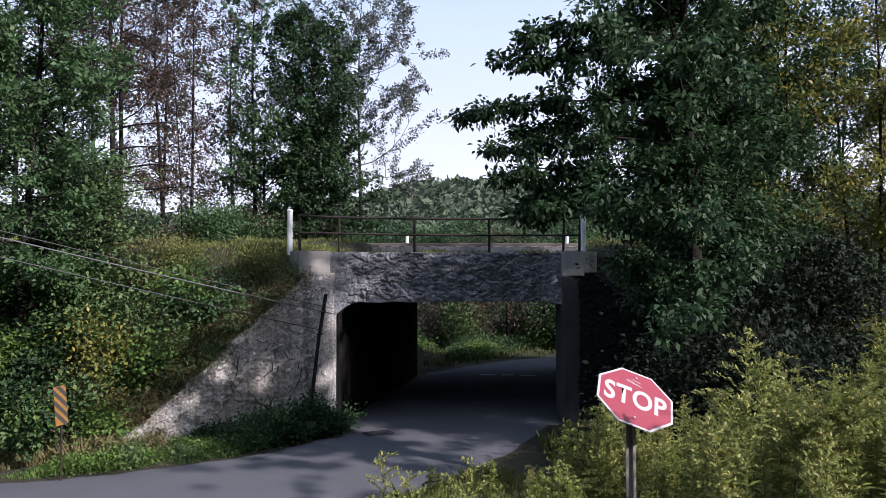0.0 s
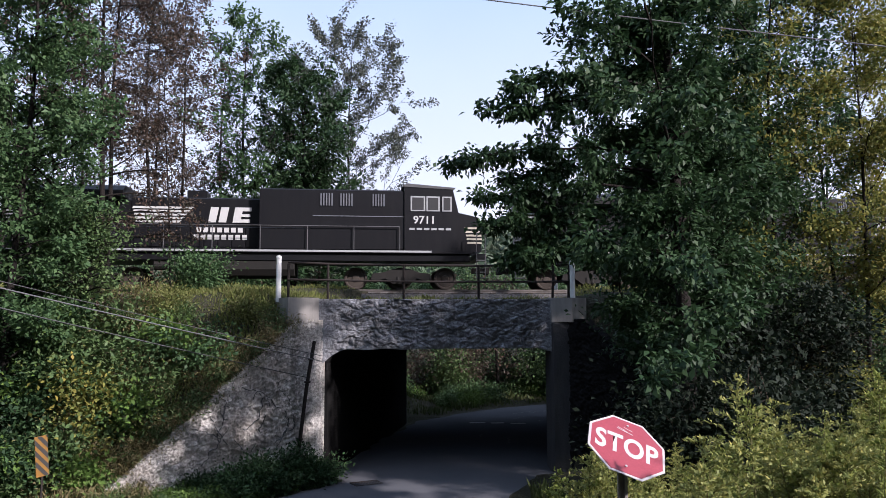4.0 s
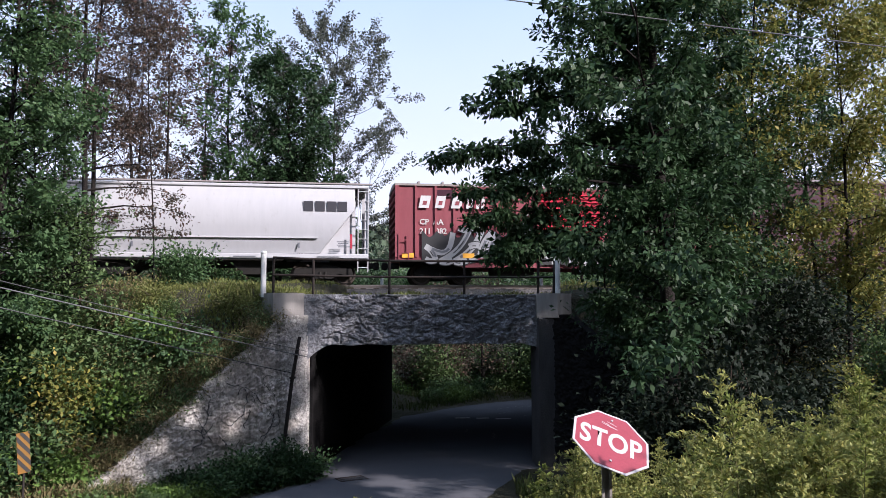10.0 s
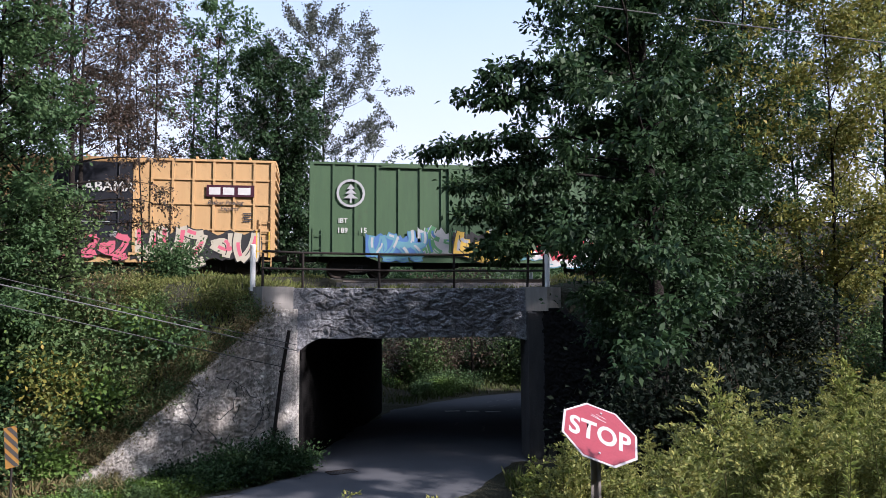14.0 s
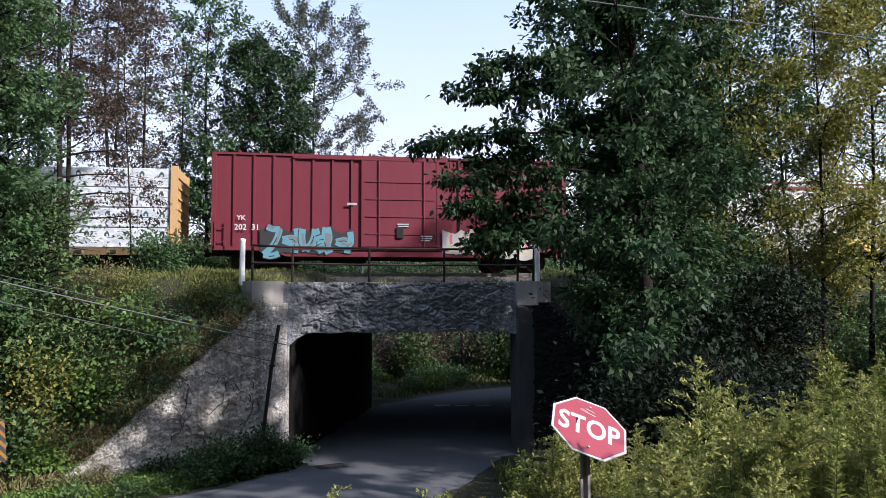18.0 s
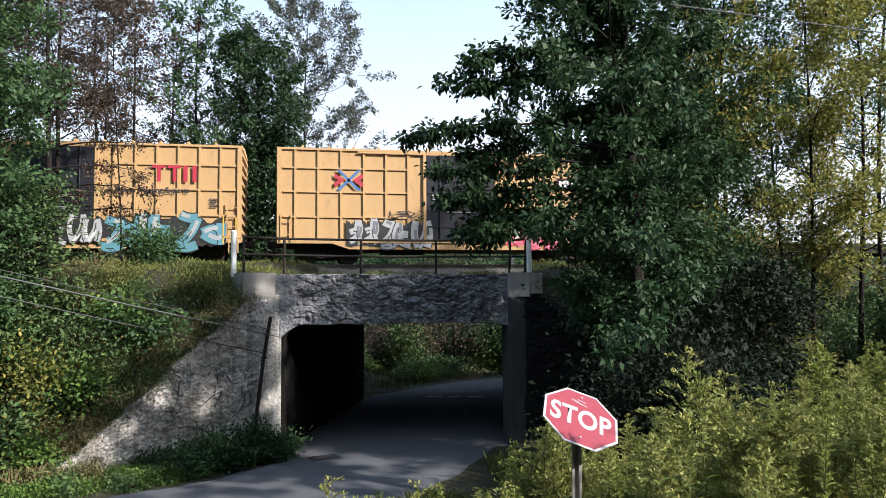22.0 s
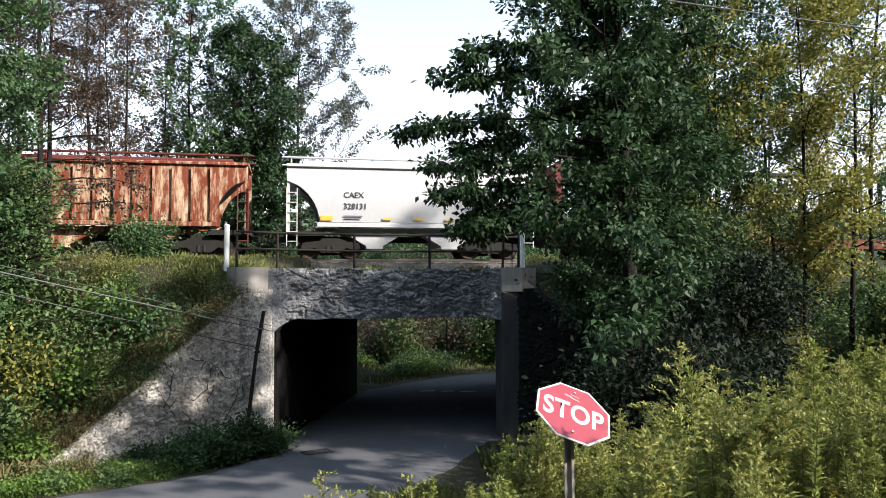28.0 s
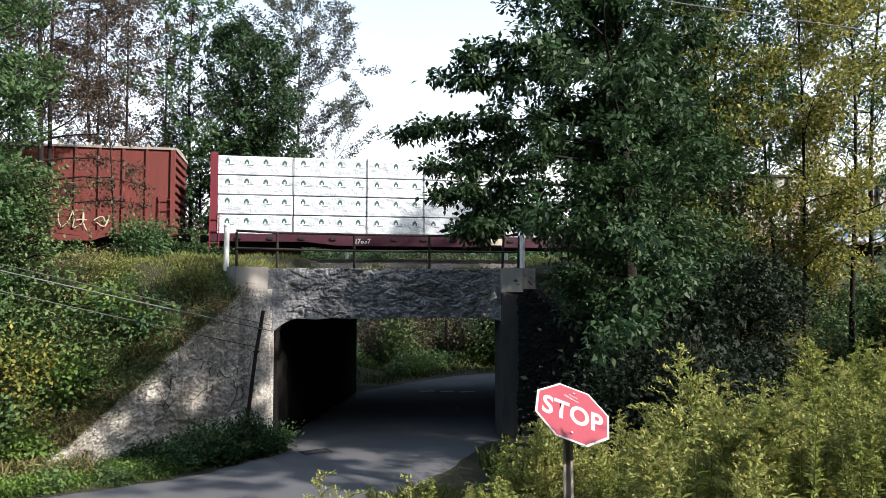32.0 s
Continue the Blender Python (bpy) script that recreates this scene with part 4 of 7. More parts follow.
# ---- tall weeds: a few plants, copied ----
def weed_plant(seed, h, plume, stems, flowers=False):
    """A few leafy stems; the plumed ones end in a spray of small arching side shoots."""
    rng = np.random.default_rng(seed)
    t = thing("tall_weed", "tall leafy goldenrod weed with feathery tops" if plume else "tall green mugwort weed", "weed", "roadside weeds")
    g, C, D, PC, PD, S = Geo(), [], [], [], [], []
    for k in range(stems):
        a, sp = rng.uniform(0, 6.283), rng.uniform(0.02, 0.22)
        hh = h * rng.uniform(0.55, 1.08)
        out = np.array([math.cos(a), math.sin(a), 0.0])
        pts = [out * (sp * u ** 1.5 + 0.06) + np.array([0, 0, hh * u]) for u in (0, 0.25, 0.5, 0.75, 1.0)]
        g.tube(pts, [0.008, 0.007, 0.006, 0.004, 0.002], 4, cap=False)

        def at(u):
            j = min(3, int(u * 4))
            return pts[j] + (pts[j + 1] - pts[j]) * (u * 4 - j)

        for i, u in enumerate(np.linspace(0.10, 0.97, 74)):
            for q in range(2):
                b = i * 2.4 + q * 3.14 + rng.uniform(-0.4, 0.4)
                C.append(at(u))
                D.append([math.cos(b) * 1.6, math.sin(b) * 1.6, 0.9])
                S.append(1.25 - 0.65 * u)
        for i in range(13 if plume else 8):              # side shoots near the top
            u = (0.70 if plume else 0.78) + 0.28 * i / 13 * (1 if plume else 1.3)
            u = min(u, 0.985)
            b = i * 2.4 + rng.uniform(-0.5, 0.5)
            ln = (0.24 if plume else 0.13) * (1.15 - u) / 0.45 * rng.uniform(0.7, 1.2) * h / 1.6
            d = np.array([math.cos(b), math.sin(b), 0.0])
            run = [at(u) + d * ln * v + np.array([0, 0, ln * (1.1 * v - 0.7 * v * v)]) for v in (0, 0.33, 0.66, 1.0)]
            g.tube(run, [0.004, 0.003, 0.002, 0.001], 3, cap=False)
            for v in np.linspace(0.15, 1.0, 12):
                j = min(2, int(v * 3))
                p = run[j] + (run[j + 1] - run[j]) * (v * 3 - j)
                for q in range(2):
                    PC.append(p + rng.normal(0, 0.008, 3))
                    PD.append(d + np.array([0, 0, 0.8]))
        for q in range(34):
            PC.append(at(rng.uniform(0.86, 1.0)) + np.append(rng.normal(0, 0.016, 2), 0))
            PD.append([0, 0, 1.0])
    lv = leaf_quads(np.array(C), np.array(D), 0.098, rng, 0.05, 0.2)
    lv = lv[:, :1] + (lv - lv[:, :1]) * np.array(S)[:, None, None]
    tagged(part("stalk", g, M_STALK, t), kind="stuff")
    tagged(part("foliage", quads("foliage", lv, L_BROOK), None, t), kind="stuff")
    tagged(part("flower_plume", quads("flower_plume", leaf_quads(np.array(PC), np.array(PD), 0.036, rng, -0.1, 0.5), weed_yellow if flowers else L_PLUME if plume else L_BROOK), None, t), kind="stuff")
    return t


L_PLUME = leafy("goldenrod_plumes", (0.15, 0.19, 0.06), (0.23, 0.25, 0.08), (0.38, 0.32, 0.08))
M_STALK = surface("green_weed_stalk", (0.10, 0.12, 0.04), (0.14, 0.10, 0.05), 0.9, 4, 30, 0)
weed_yellow = leafy("goldenrod_flowers", (0.42, 0.30, 0.03), (0.50, 0.36, 0.04), (0.30, 0.28, 0.06))
weed_kinds = [weed_plant(900 + k, (1.45, 1.95, 1.6, 1.75, 2.1, 1.3)[k], k % 2 == 0 or k == 5, (6, 4, 5, 6, 3, 3)[k], k == 5) for k in range(6)]
rng = np.random.default_rng(77)
spots = []
for k in range(150):
    y = rng.uniform(5.8, 9.0)
    u = rng.uniform(-0.08, 0.22) if k < 26 else rng.uniform(0.26, 0.37)
    if abs(u - 0.375) < 0.10 and y < 7.7:
        continue
    spots.append((u * y, y))
while len(spots) < 350:
    x, y = rng.uniform(-2.5, 11.5), rng.uniform(5.0, 14.0)
    u = x / y
    edge = 0.13 + 0.10 * max(0.0, (y - 7.0) / 6.0)        # the weeds thin out towards the road
    if u < 0.02 or (u < edge + 0.14 and rng.uniform() < 0.90) or road_dist(x, y)[0] < 4.6 or math.hypot(x - 2.66, y - 7.2) < 0.5:
        continue
    if abs(u - 0.375) < 0.11 and y < 7.7:
        continue
    spots.append((x, y))
for i, (x, y) in enumerate(spots):
    s = rng.uniform(0.72, 1.18) * (0.72 if x / y < 0.29 else 1.0)
    m = pose(x, y, z_at(x, y) - 0.04, rng.uniform(-5, 5), rng.uniform(-5, 5), rng.uniform(0, 360)) @ Matrix.Diagonal((s, s, s, 1))
    k = weed_kinds[i if i < 6 else 5 if i % 19 == 7 else i % 5]
    if i < 6:
        k.matrix_basis = pose(x, y, z_at(x, y) - 0.35, 0, 0, 70 * i)
    else:
        copy_thing(k, m)

# ---- signs, cables, drain ----
def octagon(r):
    return [(r * math.cos(math.pi / 8 + k * math.pi / 4) / math.cos(math.pi / 8), r * math.sin(math.pi / 8 + k * math.pi / 4) / math.cos(math.pi / 8)) for k in range(8)]


M_SIGNRED = surface("faded_sign_red", (0.205, 0.016, 0.030), (0.25, 0.032, 0.048), 0.5, 4, 60, 0.0, spread=0.3)
M_SIGNWHITE = surface("worn_sign_white", (0.44, 0.42, 0.42), (0.35, 0.31, 0.32), 0.5, 6, 60, 0.0)
M_POSTS = surface("galvanised_post", (0.33, 0.31, 0.29), (0.20, 0.175, 0.15), 0.75, 5, 50, 0.1, metal=0.0)
M_ALU = surface("bare_aluminium", (0.45, 0.45, 0.45), (0.36, 0.36, 0.36), 0.45, 5, 40, 0.05, metal=0.7)
sign = thing("stop_sign", "faded red stop sign bent back on a steel post", "stop sign", m=pose(2.655, 7.22, z_at(2.655, 7.22)))
base_z = z_at(2.655, 7.22)
pg = Geo()
for x0, x1, y0, y1 in ((-0.034, -0.024, -0.02, 0.03), (0.024, 0.034, -0.02, 0.03), (-0.023, 0.023, 0.02, 0.03), (-0.050, -0.035, -0.02, -0.01), (0.035, 0.050, -0.02, -0.01)):
    pg.box(x0, x1, y0, y1, -0.3, 3.50 - base_z)
part("post", pg, M_POSTS, sign, "galvanised steel channel post")
U, W = Vector((0.922, -0.152, -0.355)).normalized(), Vector((0.334, 0.777, 0.534)).normalized()
N = U.cross(W).normalized()
if N.y > 0:
    N = -N
W = N.cross(U).normalized()
SM = Matrix(((U.x, W.x, N.x, 2.687 - 2.655), (U.y, W.y, N.y, 7.157 - 7.22), (U.z, W.z, N.z, 3.566 - base_z), (0, 0, 0, 1)))


def slab(poly, z0, z1):
    n = len(poly)
    return Geo().add([(x, y, z0) for x, y in poly] + [(x, y, z1) for x, y in poly], [tuple(range(n - 1, -1, -1)), tuple(range(n, 2 * n))] + [(i, (i + 1) % n, n + (i + 1) % n, n + i) for i in range(n)])


plate = part("sign_plate", slab(octagon(0.381), -0.004, 0.0), M_ALU, sign, m=SM)
part("white_border", slab(octagon(0.379), 0.0015, 0.003), M_SIGNWHITE, plate)
part("red_field", slab(octagon(0.357), 0.0035, 0.005), M_SIGNRED, plate)
c = bpy.data.curves.new("legend", "FONT")
c.body, c.size, c.align_x, c.align_y, c.offset, c.space_character = "STOP", 0.335, "CENTER", "CENTER", 0.0085, 1.05
c.resolution_u = 4
tmp = bpy.data.objects.new("legend", c)
me = bpy.data.meshes.new_from_object(tmp)
bpy.data.objects.remove(tmp)
me.materials.clear()
me.materials.append(M_SIGNWHITE)
cs = np.array([v.co[:] for v in me.vertices])
lo, hi = cs.min(0), cs.max(0)
for v in me.vertices:
    v.co = ((v.co.x - (lo[0] + hi[0]) / 2) * 0.63 / (hi[0] - lo[0]), (v.co.y - (lo[1] + hi[1]) / 2) * 0.262 / (hi[1] - lo[1]), 0.0)
part("legend", me, None, plate, m=pose(0, 0.0, 0.0065))
for yy in (-0.27, 0.29):
    part("bolt", Geo().tube([(0.0, yy, 0.004), (0.0, yy, 0.014)], 0.012, 8), M_ALU, plate)
sg = Geo()
rs = np.random.default_rng(3)
for k in range(5):
    x, y, l = rs.uniform(-0.12, 0.05), rs.uniform(0.19, 0.30), rs.uniform(0.03, 0.12)
    sg.add([(x, y, 0.0062), (x + l, y - 0.25 * l, 0.0062), (x + l, y - 0.25 * l + 0.008, 0.0062), (x, y + 0.006, 0.0062)], [(0, 1, 2, 3)])
part("scratch_marks", sg, M_SIGNWHITE, plate)

M_HZY = surface("hazard_yellow", (0.23, 0.115, 0.016), (0.17, 0.08, 0.015), 0.55, 5, 50, 0.0)
M_HZB = surface("hazard_black", (0.02, 0.02, 0.02), (0.035, 0.033, 0.03), 0.6, 5, 50, 0.0)
hz = thing("hazard_marker", "yellow and black striped hazard marker on a thin post", "road marker", m=pose(-6.70, 18.75, z_at(-6.70, 18.75), 0, 0, 50))
zb = z_at(-6.70, 18.75)
part("post", Geo().box(-0.022, 0.022, 0.008, 0.03, -0.25, 2.1 - zb), M_IRON, hz)
pl = part("marker_plate", Geo().box(-0.15, 0.15, 0.0, 0.006, 1.30 - zb, 2.21 - zb), M_HZY, hz, m=pose(0.12, 0, 0, 0, -5, 0))
lo, hi = 1.305 - zb, 2.205 - zb
for k in range(5):                                      # steep black stripes, cut off at the plate's ends
    z0 = lo + 0.14 + k * 0.24
    n = 8
    run = [(-0.148 + 0.296 * j / n, z0 + 0.10 - 0.36 * j / n) for j in range(n + 1)]
    both = [(x, max(z, lo), min(z + 0.13, hi)) for x, z in run]
    both = [q for q in both if q[2] - q[1] > 0.004]
    if len(both) > 1:
        ring = [(x, -0.004, za) for x, za, zc in both] + [(x, -0.004, zc) for x, za, zc in reversed(both)]
        part("black_stripe", Geo().add(ring, [tuple(range(len(ring)))]), M_HZB, pl)

M_CABLE = surface("grey_cable_jacket", (0.12, 0.12, 0.125), (0.08, 0.08, 0.08), 0.5, 3, 30, 0.0)
M_BCABLE = surface("black_cable_jacket", (0.03, 0.03, 0.032), (0.05, 0.05, 0.05), 0.6, 3, 30, 0.0)


def cable(label, p, q, sag, r, mat):
    p, q = Vector(p), Vector(q)
    pts = [p.lerp(q, u) - Vector((0, 0, sag * 4 * u * (1 - u))) for u in [k / 20 for k in range(21)]]
    g = Geo().tube(pts, r, 6)
    return tagged(part("overhead_cable", g, mat), label, "cable", "overhead cables")


cable("grey telephone cable strung to the bridge wall", (-15.4, 9.0, 8.15), (-0.62, 23.72, 3.55), 0.10, 0.015, M_CABLE)
cable("black cable strung to the bridge wall", (-14.8, 9.0, 7.8), (-1.08, 23.72, 3.08), 0.10, 0.014, M_BCABLE)
cable("thin black cable strung to the bridge wall", (-15.2, 9.0, 8.3), (-0.64, 23.72, 3.72), 0.14, 0.010, M_BCABLE)
cable("grey overhead wire above the road", (-16, 14.0, 12.6), (24, 14.0, 9.7), 0.35, 0.012, M_CABLE)
pipe = thing("cable_riser", "dark steel pipe strapped up the wing wall", "pipe", m=pose(-1.05, 23.86, 0))
part("riser_pipe", Geo().tube([(-0.30, -0.02, 0.3), (-0.02, 0.0, 2.8), (0.19, 0.12, 4.15)], 0.055, 8), M_IRON, pipe)
for z, x in ((1.2, -0.21), (2.9, 0.0), (3.6, 0.1)):
    part("bracket", Geo().box(x - 0.09, x + 0.09, -0.09, 0.10, z, z + 0.05), M_IRON, pipe)

drain = thing("storm_drain", "dark cast iron storm drain in the road edge", "drain", m=pose(0.72, 23.05, 0.035, 0, 0, 20))
part("frame", Geo().box(-0.42, 0.42, -0.27, -0.24, -0.05, 0.02).box(-0.42, 0.42, 0.24, 0.27, -0.05, 0.02).box(-0.42, -0.39, -0.238, 0.238, -0.05, 0.02).box(0.39, 0.42, -0.238, 0.238, -0.05, 0.02), M_IRON, drain)
for k in range(11):
    part("grate_bar", Geo().box(-0.375 + k * 0.07, -0.34 + k * 0.07, -0.236, 0.236, -0.02, 0.012), M_IRON, drain)
M_LINE = surface("worn_road_paint", (0.42, 0.42, 0.40), (0.16, 0.16, 0.16), 0.8, 6, 60, 0.0, spread=0.15)
for x, y, w in ((6.2, 35.55, 0.7), (7.1, 35.3, 0.6), (8.0, 35.0, 0.7)):
    tagged(part("road_marking", Geo().box(x - w / 2, x + w / 2, y - 0.13, y + 0.13, 0.058, 0.063), M_LINE), "worn pale stop line on the asphalt", "road marking", "stop line", kind="structure")
# tar-filled cracks in the asphalt
rc = np.random.default_rng(8)
cg = Geo()
for k in range(26):
    i = int(rc.integers(60, 230))
    p = LINE[min(i, len(LINE) - 3)]
    q = LINE[min(i + 2, len(LINE) - 1)] - p
    q = q / (np.linalg.norm(q) + 1e-9)
    nn = np.array([-q[1], q[0]])
    o = rc.uniform(-2.6, 2.6)
    w = p + nn * o
    L0 = rc.uniform(0.7, 2.2)
    pts = []
    for j in range(8):
        u = j / 7
        dd = w + q * L0 * (u - 0.5) + nn * (0.06 * math.sin(j * 2.1 + k) + 0.15 * (k % 3 - 1) * u)
        pts.append(dd)
    for a, b in zip(pts, pts[1:]):
        e = np.array([-(b - a)[1], (b - a)[0]])
        e = e / (np.linalg.norm(e) + 1e-9) * rc.uniform(0.012, 0.035)
        zc = 0.0625 - 0.05 * (o / 3.15) ** 2
        cg.add([(a[0] - e[0], a[1] - e[1], zc), (b[0] - e[0], b[1] - e[1], zc), (b[0] + e[0], b[1] + e[1], zc), (a[0] + e[0], a[1] + e[1], zc)], [(0, 1, 2, 3)])
tagged(part("road_crack", cg, M_HZB), "dark tar-filled cracks across the asphalt", "road crack", kind="stuff")
# far woods on the hills: clumps of leaves too far to tell apart
rf = np.random.default_rng(9)
n = 5200
ang = rf.uniform(-0.75, 0.85, n)
dist = 135 + 420 * rf.uniform(0, 1, n) ** 0.8
hx, hy = np.sin(ang) * dist, 30 + np.cos(ang) * dist
hz_ = height(hx, hy)
rad = rf.uniform(2.2, 4.2, n) * (0.8 + dist / 500)
C = np.repeat(np.stack([hx, hy, hz_ + rad * 0.7], 1), 26, 0)
dv = rf.normal(0, 1, (len(C), 3))
dv /= np.linalg.norm(dv, axis=1, keepdims=True)
dv[:, 2] = np.abs(dv[:, 2]) * 1.1 - 0.15
R = np.repeat(rad, 26)[:, None]
fq = leaf_quads(C + dv * R * rf.uniform(0.6, 1.0, (len(C), 1)), dv, 1.0, rf, 0.2, 0.8)
size = np.repeat(rad * 0.62, 26)[:, None, None]
fq = fq[:, :1] + (fq - fq[:, :1]) * size
tagged(new("far_woods", quads("far_woods", fq, L_FAR)), "mixed green woods on the distant hillside", "woods", kind="stuff")

# ---- train: paints ----
def paint(name, base, second, rough=0.6, spread=0.3, stretch=(2.2, 2.2, 0.35), scale=1.6, grime=(0.05, 0.04, 0.035), gamt=0.35, bias=0.0):
    """Old car paint: faded streaks running down, speckled with rust and dirt."""
    mt, nt, bs = mat_base(name)
    streak = noisy(nt, scale, 6, 0.7, stretch, 0.5 - spread + bias, 0.5 + spread + bias)
    spots = noisy(nt, 3.5, 6, 0.75, (1, 1, 0.6), 0.56, 0.74)
    fine = noisy(nt, 30, 3, 0.6, None, 0.3, 0.7)
    c = mixed(nt, streak, base, second)
    k = nt.nodes.new("ShaderNodeMath")
    k.operation = "MULTIPLY"
    k.inputs[1].default_value = gamt
    nt.links.new(spots, k.inputs[0])
    c = mixed(nt, k.outputs[0], c, grime)
    nt.links.new(c, bs.inputs["Base Color"])
    bs.inputs["Roughness"].default_value = rough
    bs.inputs["Specular IOR Level"].default_value = 0.25
    bumped(nt, bs, fine, 0.08, 0.004)
    return mt


def flat(name, c, rough=0.6):
    return surface(name, c, tuple(v * 0.66 + 0.01 for v in c), rough, 3, 50, 0)


P_BLACK = paint("black_engine_paint", (0.006, 0.006, 0.008), (0.011, 0.011, 0.012), 0.4, grime=(0.016, 0.015, 0.015))
P_GOND = paint("black_gondola_paint", (0.005, 0.006, 0.011), (0.009, 0.010, 0.014), 0.7, grime=(0.012, 0.012, 0.015))
P_WINE = paint("wine_red_paint", (0.135, 0.018, 0.030), (0.10, 0.016, 0.025))
P_RED = paint("faded_red_paint", (0.16, 0.020, 0.026), (0.12, 0.018, 0.022))
P_MAROON = paint("dark_maroon_paint", (0.046, 0.009, 0.021), (0.034, 0.008, 0.017))
P_PINK = paint("sun_faded_pink_paint", (0.24, 0.068, 0.080), (0.18, 0.045, 0.055), 0.75)
P_DOORRED = paint("bright_red_door_paint", (0.36, 0.012, 0.035), (0.28, 0.015, 0.03))
P_GREEN = paint("dull_green_paint", (0.058, 0.105, 0.052), (0.042, 0.078, 0.042))
P_YELLOW = paint("ochre_yellow_paint", (0.44, 0.285, 0.135), (0.38, 0.24, 0.115))
P_NAVY = paint("black_blue_door_paint", (0.010, 0.012, 0.018), (0.016, 0.017, 0.022), grime=(0.02, 0.02, 0.02))
P_GREY = paint("light_grey_paint", (0.44, 0.445, 0.46), (0.38, 0.385, 0.40), 0.55, grime=(0.22, 0.20, 0.18), gamt=0.25)
P_CREAM = paint("dusty_cream_paint", (0.43, 0.43, 0.42), (0.36, 0.35, 0.335), 0.65, grime=(0.2, 0.15, 0.1), gamt=0.3)
P_RUSTY = paint("peeling_rust_paint", (0.145, 0.036, 0.018), (0.50, 0.38, 0.26), 0.85, 0.09, (2.2, 2.2, 0.45), 1.5, (0.10, 0.026, 0.012), 0.8, bias=0.06)
P_PATCH = paint("grey_paint_peeled_to_primer", (0.34, 0.345, 0.35), (0.11, 0.04, 0.036), 0.8, 0.10, (1.6, 1.6, 0.5), 1.2, (0.1, 0.06, 0.04), 0.4)
P_BRICK = paint("brick_red_paint", (0.14, 0.023, 0.028), (0.10, 0.018, 0.022))
P_BROWNRED = paint("rusted_brown_red_paint", (0.14, 0.034, 0.030), (0.09, 0.025, 0.022), 0.8)
P_FRAME = paint("black_frame_paint", (0.010, 0.0095, 0.009), (0.018, 0.016, 0.014), 0.8, grime=(0.02, 0.017, 0.014))
P_BEAMGREY = paint("grey_beam_paint", (0.06, 0.062, 0.066), (0.10, 0.10, 0.10), 0.7)
P_ROOF = paint("galvanised_roof", (0.30, 0.29, 0.28), (0.18, 0.14, 0.12), 0.6)
P_GIRDER = paint("dull_yellow_frame", (0.13, 0.09, 0.04), (0.07, 0.05, 0.03), 0.8)
C_WHITE = flat("white_lettering", (0.56, 0.56, 0.55))
C_DARKLET = flat("dark_lettering", (0.03, 0.03, 0.04))
C_SIGNY = flat("reflective_yellow", (0.85, 0.42, 0.03))
C_PALE = flat("pale_grey_spray", (0.36, 0.37, 0.38))
C_CREAMG = flat("cream_spray", (0.46, 0.42, 0.33))
C_CYAN = flat("cyan_spray", (0.09, 0.25, 0.31))
C_BLUE = flat("blue_spray", (0.05, 0.14, 0.34))
C_REDG = flat("red_spray", (0.42, 0.02, 0.045))
C_PINKG = flat("pink_spray", (0.58, 0.12, 0.18))
C_GREENG = flat("green_spray", (0.07, 0.24, 0.10))
C_BLACKG = flat("black_spray", (0.015, 0.015, 0.017))
C_STEEL = flat("slate_spray", (0.14, 0.15, 0.17))
C_DUSTY = flat("dusty_pale_spray", (0.19, 0.185, 0.17))
C_GOLD = flat("gold_spray", (0.62, 0.40, 0.06))


def wrap_mat(name, base, second):
    mt, nt, bs = mat_base(name)
    cr = noisy(nt, 2.2, 4, 0.6, (1.0, 1.0, 2.2), 0.42, 0.60)
    fold = noisy(nt, 3.0, 4, 0.55, (1.0, 1, 1.3), 0.35, 0.65)
    nt.links.new(mixed(nt, cr, base, second), bs.inputs["Base Color"])
    bs.inputs["Roughness"].default_value = 0.45
    bumped(nt, bs, fold, 0.5, 0.05)
    return mt


M_WRAP = wrap_mat("white_lumber_wrap", (0.50, 0.535, 0.575), (0.36, 0.395, 0.445))
M_WRAPMARK = flat("green_black_wrap_print", (0.03, 0.09, 0.07))

SPEED = 16.29                                           # metres a second, left to right
TRAIN = []


def car(name, label, category, x_rear):
    t = thing(name, label, category, "freight train")
    TRAIN.append((t, x_rear))
    return t


FACE = -1.56                                            # the side that faces the road


def lettering(parent, s, x, z, h, mat, y=FACE - 0.012, slant=0.0, name="lettering"):
    c = bpy.data.curves.new("lettering", "FONT")
    c.body, c.size, c.shear, c.offset = s, h * 1.38, slant, 0.022 * h
    c.resolution_u = 2
    tmp = bpy.data.objects.new("lettering", c)
    me = bpy.data.meshes.new_from_object(tmp)
    bpy.data.objects.remove(tmp)
    me.materials.clear()
    me.materials.append(mat)
    return part(name, me, None, parent, m=pose(x, y, z, 90, 0, 0))


def bars(parent, rows, mat, y=FACE - 0.010, name="data_panel"):
    """Unreadable small print as plain bars: rows of x, z, width, height."""
    g = Geo()
    for x, z, w, h in rows:
        g.box(x, x + w, y, y + 0.004, z, z + h)
    return tagged(part(name, g, mat, parent), kind="stuff" if len(rows) > 1 and name == "data_panel" else "")


def block(x, z, w, n, h=0.05, gap=0.09):
    return [(x + 0.04 * (i % 2), z - i * gap, w * (1 - 0.25 * ((i * 7) % 3) / 2), h) for i in range(n)]


